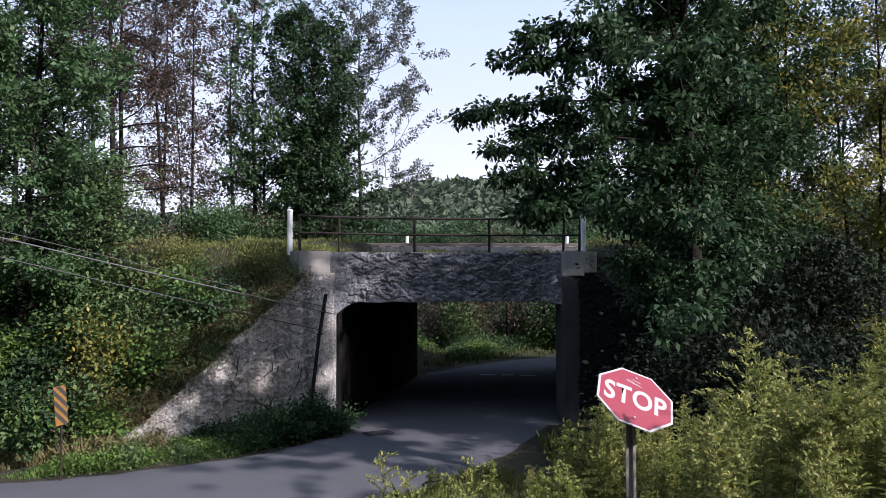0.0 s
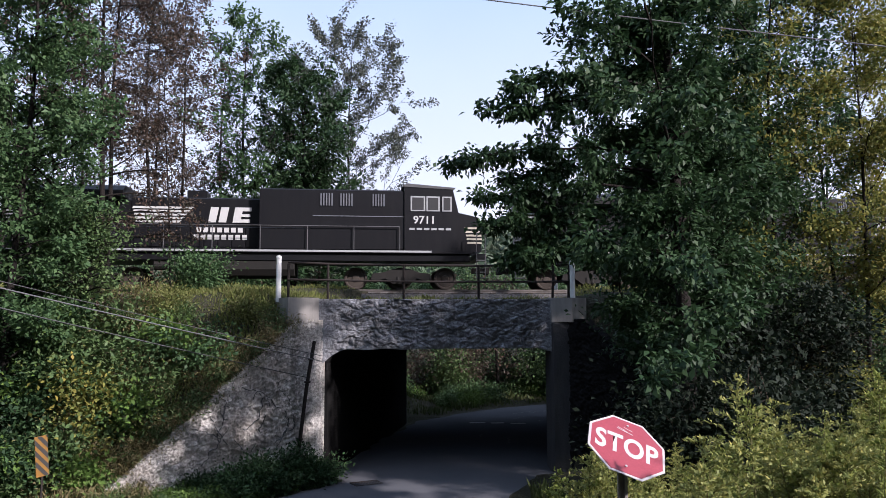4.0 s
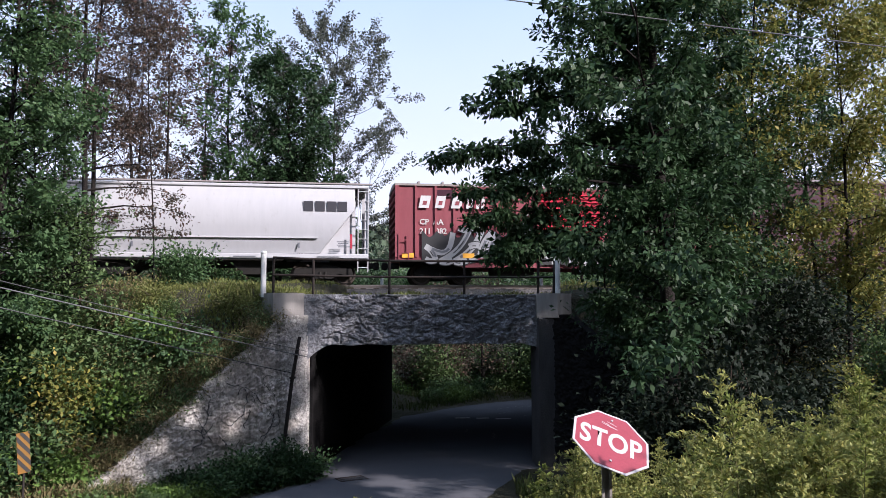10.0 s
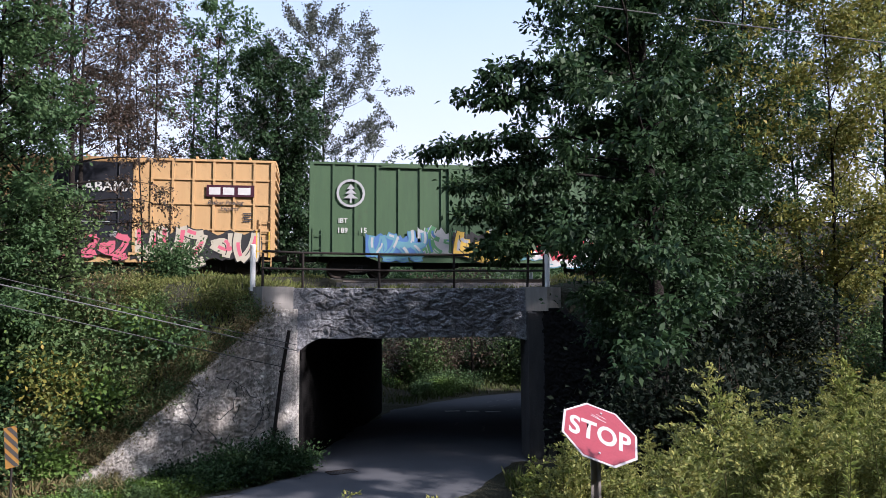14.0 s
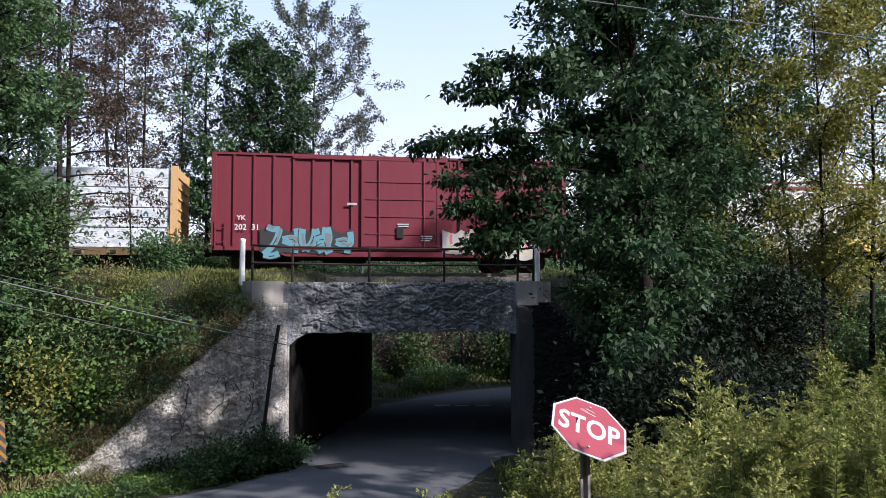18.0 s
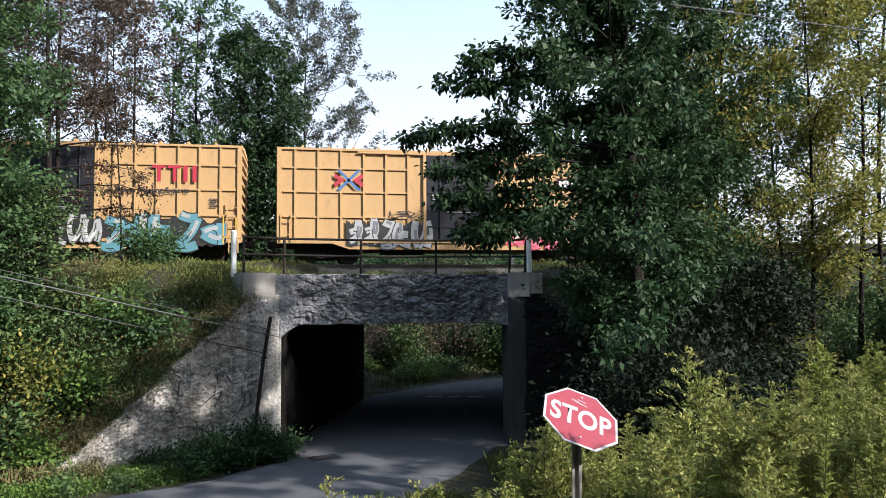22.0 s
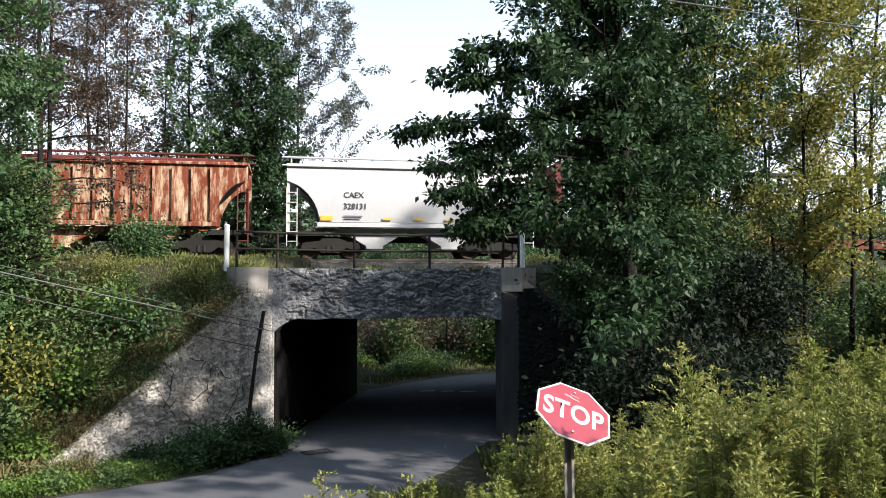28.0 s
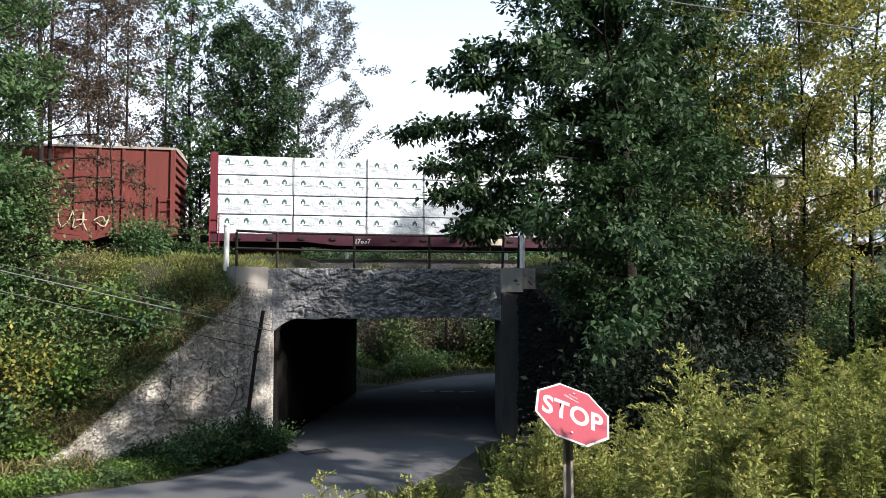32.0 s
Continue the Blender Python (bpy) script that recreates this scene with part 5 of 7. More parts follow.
def graffiti(parent, x0, x1, z0, z1, n, fill, line, seed, second=None, y=FACE - 0.016, hollow=False, lean=0.1):
    """Sprayed shapes side by side: fat curved strokes with an outline and inner highlights, no lettering in them."""
    rng = np.random.default_rng(seed)
    g = Geo()
    w, hh = (x1 - x0) / n, z1 - z0

    def ribbon(pts, t, dy, mat):
        pts = np.array(pts)
        d = np.gradient(pts, axis=0)
        d /= np.linalg.norm(d, axis=1, keepdims=True) + 1e-9
        nn = np.stack([-d[:, 1], d[:, 0]], 1) * (t / 2)
        a, b = pts + nn, pts - nn
        m = len(pts)
        g.add([(px, y - dy, pz) for px, pz in list(a) + list(b)], [(k, k + 1, m + k + 1, m + k) for k in range(m - 1)], mat)

    def bow(p, q, bend, m=9):
        p, q = np.array(p), np.array(q)
        d = q - p
        return [p + d * u + np.array([-d[1], d[0]]) * bend * math.sin(math.pi * u) for u in np.linspace(0, 1, m)]

    level = 0
    if not hollow:
        m = 6 * n
        xs = np.linspace(x0 - 0.06, x1 + 0.06, m + 1)
        hi = [z1 - hh * (0.10 + 0.16 * abs(math.sin(k * math.pi / 6)) * rng.uniform(0.5, 1.3)) for k in range(m + 1)]
        lo = [z0 + hh * 0.10 * rng.uniform(0.3, 1.2) for k in range(m + 1)]
        g.add([(x, y, z) for x, z in zip(xs, lo)] + [(x, y, z) for x, z in zip(xs, hi)], [(k, k + 1, m + 2 + k, m + 1 + k) for k in range(m)], 1)
        level = 1
    for i in range(n):
        cx = x0 + w * (i + 0.5)
        lo, hi = z0 + hh * rng.uniform(0, 0.15), z1 - hh * rng.uniform(0, 0.22)
        k0 = lean * hh + rng.uniform(-0.1, 0.1) * w
        L_, R_, C_ = cx - w * 0.36, cx + w * 0.36, cx
        mid = (lo + hi) / 2
        kind = int(rng.integers(0, 6))
        strokes = [[bow((L_, lo), (L_ + k0, hi), rng.uniform(-0.1, 0.15)), bow((L_ + k0, hi), (R_, mid), -0.35), bow((L_, mid), (R_ + 0.1, lo), -0.15)],
                   [bow((R_ + k0, hi), (L_, mid), 0.45), bow((L_, mid), (R_, lo), 0.1), bow((R_, lo), (L_, lo + 0.05), 0.15)],
                   [bow((C_ + k0, hi), (L_, lo + 0.1), 0.25), bow((C_ + k0, hi), (R_, lo), -0.1), bow((L_, mid), (R_, mid + 0.05), 0.1)],
                   [bow((L_ + k0, hi), (C_, lo), -0.1), bow((C_, lo), (R_ + k0, hi), -0.1), bow((R_ + k0, hi), (R_ + 0.15, lo), 0.1)],
                   [bow((R_ + k0, hi - 0.1), (L_ + k0 / 2, mid), 0.6), bow((L_ + k0 / 2, mid), (R_, lo + 0.1), 0.55), bow((R_, lo + 0.05), (R_ + k0 / 2, mid), 0.0)],
                   [bow((L_ + k0, hi), (R_ + k0, hi - 0.1), -0.1), bow((R_ + k0, hi - 0.1), (L_, lo), 0.1), bow((L_, lo), (R_ + 0.1, lo + 0.05), -0.12)]][kind]
        t = min(w * 0.42, hh * 0.34) * rng.uniform(0.8, 1.1)
        if hollow:
            for q in strokes:
                ribbon(q, 0.04, level * 0.0004, 1)
                level += 1
            continue
        edge = max(0.07, 0.28 * t)
        for q in strokes:
            ribbon(q, t + edge, level * 0.0004, 1)
            level += 1
        for q in strokes:
            ribbon(q, t, level * 0.0004, 0)
            level += 1
        if second is not None:
            for q in strokes[:2]:
                c = int(rng.integers(0, 4))
                ribbon(np.array(q[c:c + 5]) + t * 0.15, t * 0.42, level * 0.0004, 2)
                level += 1
        for q in strokes[1:]:
            c = int(rng.integers(1, 5))
            ribbon(np.array(q[c:c + 4]) - t * 0.12, 0.04, level * 0.0004, 1)
            level += 1
    return tagged(part("graffiti", g, [fill, line, second or fill], parent), "spray-painted graffiti shapes", kind="stuff")


# ---- train: running gear shared by all cars ----
def disc_mesh(r, w, mat):
    g = Geo()
    prof = [(r * 0.16, -w), (r * 0.3, -w * 0.9), (r * 0.34, -w * 0.4), (r * 0.80, -w * 0.3), (r * 0.86, -w), (r, -w), (r * 1.0, w * 0.6), (r * 1.06, w), (r * 0.16, w)]
    n = 20
    for k in range(n):
        a = 2 * math.pi * k / n
        g.v += [(p * math.cos(a), q, p * math.sin(a)) for p, q in prof]
    m = len(prof)
    for k in range(n):
        b = (k + 1) % n
        g.f += [(k * m + i, k * m + i + 1, b * m + i + 1, b * m + i) for i in range(m - 1)]
    g.f += [tuple(k * m for k in range(n)), tuple(k * m + m - 1 for k in range(n - 1, -1, -1))]
    g.m = [0] * len(g.f)
    return g.mesh("wheel", mat)


P_WHEEL = paint("brown_wheel_steel", (0.035, 0.026, 0.02), (0.055, 0.045, 0.038), 0.7)
WHEEL = disc_mesh(0.46, 0.065, P_WHEEL)
AXLE = Geo().tube([(0, -0.78, 0), (0, 0.78, 0)], 0.08, 10).mesh("axle", P_FRAME)
frame_out = [(-1.25, 0.42), (-1.18, 0.66), (-0.72, 0.72), (-0.35, 0.86), (0.35, 0.86), (0.72, 0.72), (1.18, 0.66), (1.25, 0.42), (0.98, 0.36), (0.66, 0.46), (0.36, 0.24), (-0.36, 0.24), (-0.66, 0.46), (-0.98, 0.36)]
SIDEFRAME = Geo().prism(frame_out, -0.07, 0.07).mesh("side_frame", P_FRAME)
SPRING = Geo().tube([(0, 0, 0.27), (0, 0, 0.52)], 0.09, 8).mesh("spring", P_FRAME)
BOLSTER = Geo().box(-0.22, 0.22, -1.0, 1.0, 0.5, 0.78, bev=0.03).mesh("bolster", P_FRAME)
COUPLER = Geo().box(-0.42, 0.10, -0.12, 0.12, 0.74, 0.98, bev=0.03).box(0.10, 0.34, -0.18, 0.10, 0.68, 1.02, bev=0.04).mesh("coupler", P_FRAME)
HOSE = Geo().tube([(0, -0.35, 0.8), (0.12, -0.35, 0.5), (0.3, -0.3, 0.42)], 0.025, 6).mesh("air_hose", P_FRAME)


def running_gear(t, L, inset=2.1, axles=2, base=1.78):
    for sgn, x in ((-1, inset), (1, L - inset)):
        b = part("bolster", BOLSTER, None, t, m=pose(x, 0, 0))
        for yy in (-1.02, 1.02):
            part("side_frame", SIDEFRAME, None, b, m=pose(0, yy, 0))
            if yy < 0:
                for q in (-0.15, 0.08):
                    part("spring", SPRING, None, b, m=pose(q, yy - 0.02, 0))
        for k in range(axles):
            ax = (k - (axles - 1) / 2) * base
            part("axle", AXLE, None, b, m=pose(ax, 0, 0.46))
            for yy, r in ((-0.76, 0), (0.76, 180)):
                part("wheel", WHEEL, None, b, m=pose(ax, yy, 0.46, 0, 0, r))
    part("coupler", COUPLER, None, t, m=pose(L + 0.1, 0, 0))
    part("coupler", COUPLER, None, t, m=pose(-0.1, 0, 0, 0, 0, 180))
    part("air_hose", HOSE, None, t, m=pose(L, 0, 0))


def ladder(t, x, z0, z1, w, mat, y=FACE - 0.07, n=None, name="ladder"):
    g = Geo()
    for xx in (x, x + w):
        g.box(xx - 0.02, xx + 0.02, y - 0.02, y + 0.02, z0, z1)
    n = n or max(2, int((z1 - z0) / 0.38))
    for k in range(n):
        z = z0 + (z1 - z0) * (k + 0.5) / n
        g.box(x, x + w, y - 0.015, y + 0.015, z - 0.016, z + 0.016)
    return part(name, g, mat, t)


# ---- train: boxcars ----
def boxcar(x0, x1, label, mat, z0, z1, posts, door, rows=(), door_mat=None, roof_mat=None, step=0.0, ribs="bars", ladder_mat=None, name="boxcar"):
    """posts: x of the upright side posts; door: its x from and to; rows: z of level stiffeners; step: the eave drop outside the middle."""
    L = x1 - x0
    t = car(name, label, "boxcar", x0)
    dm = door_mat or mat
    body = Geo().along([(FACE + 0.04, z0 + 0.35), (-FACE - 0.04, z0 + 0.35), (-FACE - 0.04, z1 - 0.05), (FACE + 0.04, z1 - 0.05)], 0.06, L - 0.06)
    part("body", body, mat, t)
    rg = Geo().along([(FACE - 0.03, z1 - 0.09), (-FACE + 0.03, z1 - 0.09), (-FACE + 0.03, z1), (0.6, z1 + 0.10), (0, z1 + 0.12), (-0.6, z1 + 0.10), (FACE - 0.03, z1)], 0, L)
    roof = part("roof", rg, roof_mat or P_ROOF, t)
    rm = Geo().box(-0.04, 0.04, -1.4, 1.4, z1 + 0.02, z1 + 0.14).mesh("roof_rib", roof_mat or P_ROOF)
    for k in range(1, 14):
        part("roof_rib", rm, None, roof, m=pose(L * k / 14, 0, 0))
    top = z1 - 0.095
    low = z0 + 0.12
    for side_y, far in ((FACE, False), (-FACE, True)):
        s = -1 if far else 1
        sill = Geo()
        ya, yb = sorted((side_y - 0.02 * s, side_y + 0.05 * s))
        mid = (L * 0.2, L * 0.8)
        sill.prism([(0.02, low + 0.28), (0.02, low + 0.12), (mid[0] - 0.7, low + 0.12), (mid[0], z0), (mid[1], z0), (mid[1] + 0.7, low + 0.12), (L - 0.02, low + 0.12), (L - 0.02, low + 0.28)], ya, yb)
        part("side_sill", sill, mat, t)
        pm = Geo().box(-0.045, 0.045, -0.035, 0.035, low + 0.285, top, bev=0.012).mesh("side_post", mat)
        for x in posts:
            part("side_post", pm, None, t, m=pose(x, side_y - 0.0 * s, 0))
        cg = Geo().box(-0.09, 0.09, -0.05, 0.05, low + 0.29, top - 0.002, bev=0.015).mesh("corner_post", mat)
        for x in (0.10, L - 0.10):
            part("corner_post", cg, None, t, m=pose(x, side_y + 0.005 * s, 0))
        if far:
            continue
        edges = sorted([0.19] + [p for p in posts if not door[0] < p < door[1]] + [L - 0.19])
        for z in rows:
            for a, b in zip(edges, edges[1:]):
                if b <= door[0] + 0.2 or a >= door[1] - 0.2:
                    part("stringer", Geo().box(a + 0.05, b - 0.05, side_y - 0.02, side_y + 0.03, z - 0.035, z + 0.035), mat, t)
    # door, a little proud of the side
    a, b = door
    dz0, dz1 = low + 0.30, top - 0.10
    d = part("door", Geo().box(a, b, FACE - 0.05, FACE + 0.03, dz0, dz1, bev=0.015), dm, t)
    if ribs == "bars":
        for z in np.linspace(dz0 + 0.55, dz1 - 0.9, 4):
            part("door_bar", Geo().box(a + 0.08, b - 0.08, FACE - 0.085, FACE - 0.052, z - 0.03, z + 0.03), dm, d)
        for x in (a + (b - a) * 0.2, a + (b - a) * 0.82):
            part("locking_rod", Geo().tube([(x, FACE - 0.10, dz0 - 0.1), (x, FACE - 0.10, dz1 + 0.02)], 0.025, 6), dm, d)
        part("gear_box", Geo().box((a + b) / 2 - 0.18, (a + b) / 2 + 0.1, FACE - 0.13, FACE - 0.052, dz0 + 0.35, dz0 + 0.85, bev=0.02), P_FRAME, d)
    elif ribs == "corrugated":
        for z in np.arange(dz0 + 0.12, dz1 - 0.06, 0.155):
            part("door_rib", Geo().along([(FACE - 0.052, z - 0.05), (FACE - 0.052, z + 0.05), (FACE - 0.10, z)], a + 0.05, b - 0.05), dm, d)
    else:
        for z in np.linspace(dz0 + 0.4, dz1 - 0.4, 7):
            part("door_rib", Geo().along([(FACE - 0.052, z - 0.06), (FACE - 0.052, z + 0.06), (FACE - 0.09, z)], a + 0.05, b - 0.05), dm, d)
    for x in (a - 0.05, b + 0.05):
        part("door_post", Geo().box(x - 0.06, x + 0.06, FACE - 0.07, FACE + 0.03, low + 0.29, top - 0.01, bev=0.015), mat, t)
    part("door_track", Geo().box(max(0.3, a - (b - a) * 0.95), b + 0.5, FACE - 0.09, FACE - 0.02, low + 0.16, low + 0.27), mat, t)
    part("door_track", Geo().box(max(0.3, a - (b - a) * 0.95), b + 0.5, FACE - 0.08, FACE - 0.036, top - 0.085, top - 0.01), mat, t)
    # ends with level ribs, sill steps, ladder
    for x, s in ((0.06, -1), (L - 0.06, 1)):
        for z in np.linspace(z0 + 0.7, z1 - 0.35, 9):
            part("end_rib", Geo().box(min(x, x + 0.09 * s), max(x, x + 0.09 * s), FACE + 0.15, -FACE - 0.15, z - 0.09, z + 0.09, bev=0.03), mat, t)
    part("underframe", Geo().box(0.4, L - 0.4, -0.4, 0.4, z0 + 0.1, z0 + 0.34).box(L * 0.3, L * 0.42, -1.1, 0.2, 0.45, 0.8).box(L * 0.55, L * 0.62, -1.0, -0.5, 0.5, 0.85), P_FRAME, t)
    ladder(t, L - 0.58, low + 0.2, low + 1.75, 0.42, ladder_mat or mat)
    ladder(t, 0.16, low + 0.2, low + 1.3, 0.42, ladder_mat or mat)
    ladder(t, L - 0.50, low - 0.28, low + 0.2, 0.36, ladder_mat or mat, n=1, name="sill_step")
    running_gear(t, L)
    return t, L


def even(a, b, n):
    return [a + (b - a) * k / (n - 1) for k in range(n)]


def yellow_strip(t, xs, z0, h, w=0.14):
    for x in xs:
        part("reflector", Geo().box(x, x + w, FACE - 0.068, FACE - 0.052, z0, z0 + h), C_SIGNY, t)


# two engines
def engine(x0, label, number):
    L = 19.3
    t = car("diesel_locomotive", label, "locomotive", x0)
    F2 = -1.5
    part("frame", Geo().box(0.5, L - 0.6, -1.45, 1.45, 1.15, 1.5, bev=0.03), P_BLACK, t)
    part("walkway", Geo().box(0.45, L - 0.5, -1.55, 1.55, 1.5, 1.62), P_BLACK, t)
    part("sill_stripe", Geo().box(0.6, L - 2.2, -1.562, -1.552, 1.53, 1.61), C_PALE, t)
    hood = Geo().box(0.5, 5.2, -0.95, 0.95, 1.62, 3.7, bev=0.04)
    part("radiator_hood", hood, P_BLACK, t)
    part("radiator_wing", Geo().along([(-1.55, 3.74), (1.55, 3.74), (1.55, 4.0), (1.2, 4.24), (-1.2, 4.24), (-1.55, 4.0)], 0.55, 5.0), P_BLACK, t)
    for k in range(8):
        part("hood_door", Geo().box(0.75 + k * 0.55, 1.2 + k * 0.55, -0.985, -0.952, 1.75, 2.9, bev=0.01), P_BLACK, t)
    part("engine_hood", Geo().box(5.2, 10.2, -0.98, 0.98, 1.62, 3.82, bev=0.05), P_BLACK, t)
    for k in range(9):
        part("hood_door", Geo().box(5.32 + k * 0.54, 5.8 + k * 0.54, -1.01, -0.982, 1.75, 2.65, bev=0.01), P_BLACK, t)
    part("exhaust_stack", Geo().box(7.2, 8.0, -0.4, 0.4, 3.8, 4.22, bev=0.03), P_BLACK, t)
    part("inverter_cabinet", Geo().box(10.2, 16.0, -1.42, 1.42, 1.62, 4.2, bev=0.05), P_BLACK, t)
    for k, x in enumerate((12.6, 13.4, 14.7)):
        g = Geo()
        for q in range(5):
            g.box(x + q * 0.11, x + q * 0.11 + 0.05, -1.46, -1.425, 3.5, 4.02)
        part("louvre", g, C_STEEL, t)
    part("handrail_line", Geo().box(12.3, 16.0, -1.435, -1.422, 3.05, 3.08).box(5.3, 12.2, -1.435, -1.422, 2.52, 2.545), C_STEEL, t)
    cab = Geo().prism([(16.0, 1.62), (18.15, 1.62), (18.25, 3.2), (18.0, 4.28), (16.0, 4.38)], -1.48, 1.48)
    c = part("cab", cab, P_BLACK, t)
    part("cab_roof", Geo().prism([(15.9, 4.36), (18.05, 4.26), (18.12, 4.34), (16.1, 4.50)], -1.5, 1.5), P_BEAMGREY, c)
    for xa, xb in ((16.25, 16.85), (16.9, 17.45), (17.55, 17.95)):
        part("window_frame", Geo().box(xa, xb, -1.51, -1.484, 3.30, 3.95, bev=0.01), C_PALE, c)
        part("window_pane", Geo().box(xa + 0.06, xb - 0.06, -1.518, -1.512, 3.36, 3.89), C_BLACKG, c)
    part("nose", Geo().prism([(18.17, 1.62), (19.25, 1.62), (19.3, 2.9), (19.1, 3.15), (18.22, 3.35)], -1.0, 1.0), P_BLACK, t)
    g = Geo()
    for k in range(5):
        g.box(18.55 - k * -0.03, 19.28, -1.012, -1.004, 2.62 - k * 0.16, 2.70 - k * 0.16)
    part("nose_marking", g, C_CREAMG, t)
    g = Geo()
    for k in range(5):
        g.box(0.52, 1.15 - 0.05 * k, -1.012, -0.987, 3.3 - k * 0.15, 3.37 - k * 0.15)
    part("end_marking", g, C_PALE, t)
    # emblem on the hood: speed stripes, a running shape and blocks
    g = Geo()
    for k in range(5):
        g.add([(5.25 + 0.03 * k, -1.02, 3.42 - k * 0.145), (7.6 - 0.12 * k, -1.02, 3.42 - k * 0.145), (7.5 - 0.12 * k, -1.02, 3.33 - k * 0.145), (5.22 + 0.03 * k, -1.02, 3.33 - k * 0.145)], [(3, 2, 1, 0)])
    for xs in (8.15, 8.55, 9.1):
        g.add([(xs, -1.02, 2.78), (xs + 0.3, -1.02, 2.78), (xs + 0.42, -1.02, 3.42), (xs + 0.1, -1.02, 3.42)], [(0, 1, 2, 3)])
    g.box(9.25, 9.85, -1.022, -1.02, 3.26, 3.42)
    g.box(9.2, 9.8, -1.022, -1.02, 2.78, 2.92)
    g.box(9.2, 9.8, -1.022, -1.02, 3.02, 3.14)
    part("emblem", g, C_WHITE, t, "white striped emblem")
    bars(t, [(7.7 + k * 0.27, 2.36, 0.19, 0.2) for k in range(7)] + [(7.6 + k * 0.27, 2.06, 0.19, 0.2) for k in range(8)], C_WHITE, y=-1.02, name="name_panel")
    lettering(t, number, 16.35, 2.78, 0.34, C_WHITE, y=-1.49)
    bars(t, [(16.2 + k * 0.3, 2.5, 0.22, 0.09) for k in range(6)], C_PALE, y=-1.49)
    part("fuel_tank", Geo().along([(-1.3, 0.55), (1.3, 0.55), (1.45, 0.8), (1.45, 1.13), (-1.45, 1.13), (-1.45, 0.8)], 7.7, 11.6), P_FRAME, t)
    part("air_tank", Geo().tube([(6.2, -1.25, 0.95), (7.5, -1.25, 0.95)], 0.2, 12), P_FRAME, t)
    rg = Geo()
    for x in even(1.0, 15.8, 9):
        rg.tube([(x, -1.52, 1.62), (x, -1.52, 2.62)], 0.018, 5)
    rg.tube([(1.0, -1.52, 2.62), (15.8, -1.52, 2.62)], 0.018, 5)
    part("handrail", rg, P_BEAMGREY, t)
    for x in (0.05, L - 0.35):
        st = part("step_well", Geo().box(x, x + 0.42, -1.5, 1.5, 1.3, 1.5), P_BLACK, t)
        for k in range(4):
            part("step", Geo().box(x, x + 0.4, -1.55, -1.15, 0.45 + 0.25 * k, 0.49 + 0.25 * k), P_BEAMGREY, st)
        part("grab_rail", Geo().tube([(x + 0.02, -1.5, 0.5), (x + 0.02, -1.5, 2.55), (x + 0.3, -1.4, 2.55)], 0.02, 6), P_BEAMGREY, st)
        part("end_rail", Geo().tube([(x + 0.38, -1.5, 0.5), (x + 0.38, -1.5, 2.4)], 0.02, 6), P_BEAMGREY, st)
    running_gear(t, L, inset=3.4, axles=3, base=1.85)
    t.scale = (1.04, 1.0, 1.0)
    return t


engine(202.75, "black diesel freight locomotive with white hood stripes", "4067")
engine(181.4, "second black diesel locomotive with cream nose stripes", "9711")

# red boxcars with panelled sides


def panel_car(x0, x1, label, nums, seed):
    L = x1 - x0
    d0, d1 = L * 0.395, L * 0.585
    posts = even(0.75, d0 - 0.95, 5) + even(d1 + 1.0, L - 0.85, 5)
    t, L = boxcar(x0, x1, label, P_WINE, 0.66, 4.85, posts, (d0, d1), rows=(1.95, 2.8, 3.65), step=0.1)
    yellow_strip(t, (0.06, L - 0.2), 1.15, 0.85)
    part("number_board", Geo().box(0.85, 1.72, FACE - 0.054, FACE - 0.038, 2.12, 2.42), C_WHITE, t)
    part("number_board", Geo().box(1.15, 1.68, FACE - 0.054, FACE - 0.038, 1.70, 1.98), C_WHITE, t)
    part("number_board", Geo().box(1.92, 2.46, FACE - 0.054, FACE - 0.038, 1.70, 1.98), C_WHITE, t)
    lettering(t, nums[0], 0.90, 2.17, 0.2, C_DARKLET, y=FACE - 0.060)
    lettering(t, nums[1], 1.20, 1.75, 0.19, C_DARKLET, y=FACE - 0.060)
    lettering(t, nums[2], 1.97, 1.75, 0.19, C_DARKLET, y=FACE - 0.060)
    bars(t, block(0.9, 1.5, 0.8, 4) + block(L - 1.7, 1.95, 0.75, 2) + block(L - 2.7, 2.35, 0.2, 5, 0.04, 0.08) + block(L - 2.2, 2.35, 0.2, 5, 0.04, 0.08) + block(d0 + 0.35, 2.75, 0.3, 2) + block(L - 1.7, 1.2, 0.7, 2), C_PALE)
    return t, L


t, L = panel_car(165.8, 180.3, "wine red boxcar with graffiti and white number boards", ("COER", "173", "103"), 1)
graffiti(t, 1.9, 5.6, 0.85, 1.9, 5, C_PALE, C_CREAMG, 1, C_STEEL, y=FACE - 0.05)
graffiti(t, 9.2, 12.6, 0.8, 1.75, 4, C_CREAMG, C_PALE, 2, C_PALE, y=FACE - 0.05)
t, L = panel_car(149.34, 164.28, "wine red boxcar with bold outlined graffiti along the sill", ("COER", "173", "061"), 2)
graffiti(t, 1.6, 5.4, 0.75, 1.95, 6, C_PALE, C_BLACKG, 3, C_CREAMG, y=FACE - 0.05)
graffiti(t, 9.4, 12.9, 0.75, 1.85, 6, C_STEEL, C_WHITE, 4, C_BLUE, y=FACE - 0.05)
t, L = boxcar(133.33, 147.96, "faded red boxcar with silver graffiti lettering shapes", P_RED, 0.72, 4.34, even(0.95, 5.5, 6) + even(10.6, 13.7, 5), (6.05, 9.0), ribs="plain", step=0.1)
lettering(t, "CP", 1.15, 2.13, 0.22, C_WHITE)
lettering(t, "215  740", 1.1, 1.72, 0.22, C_WHITE)
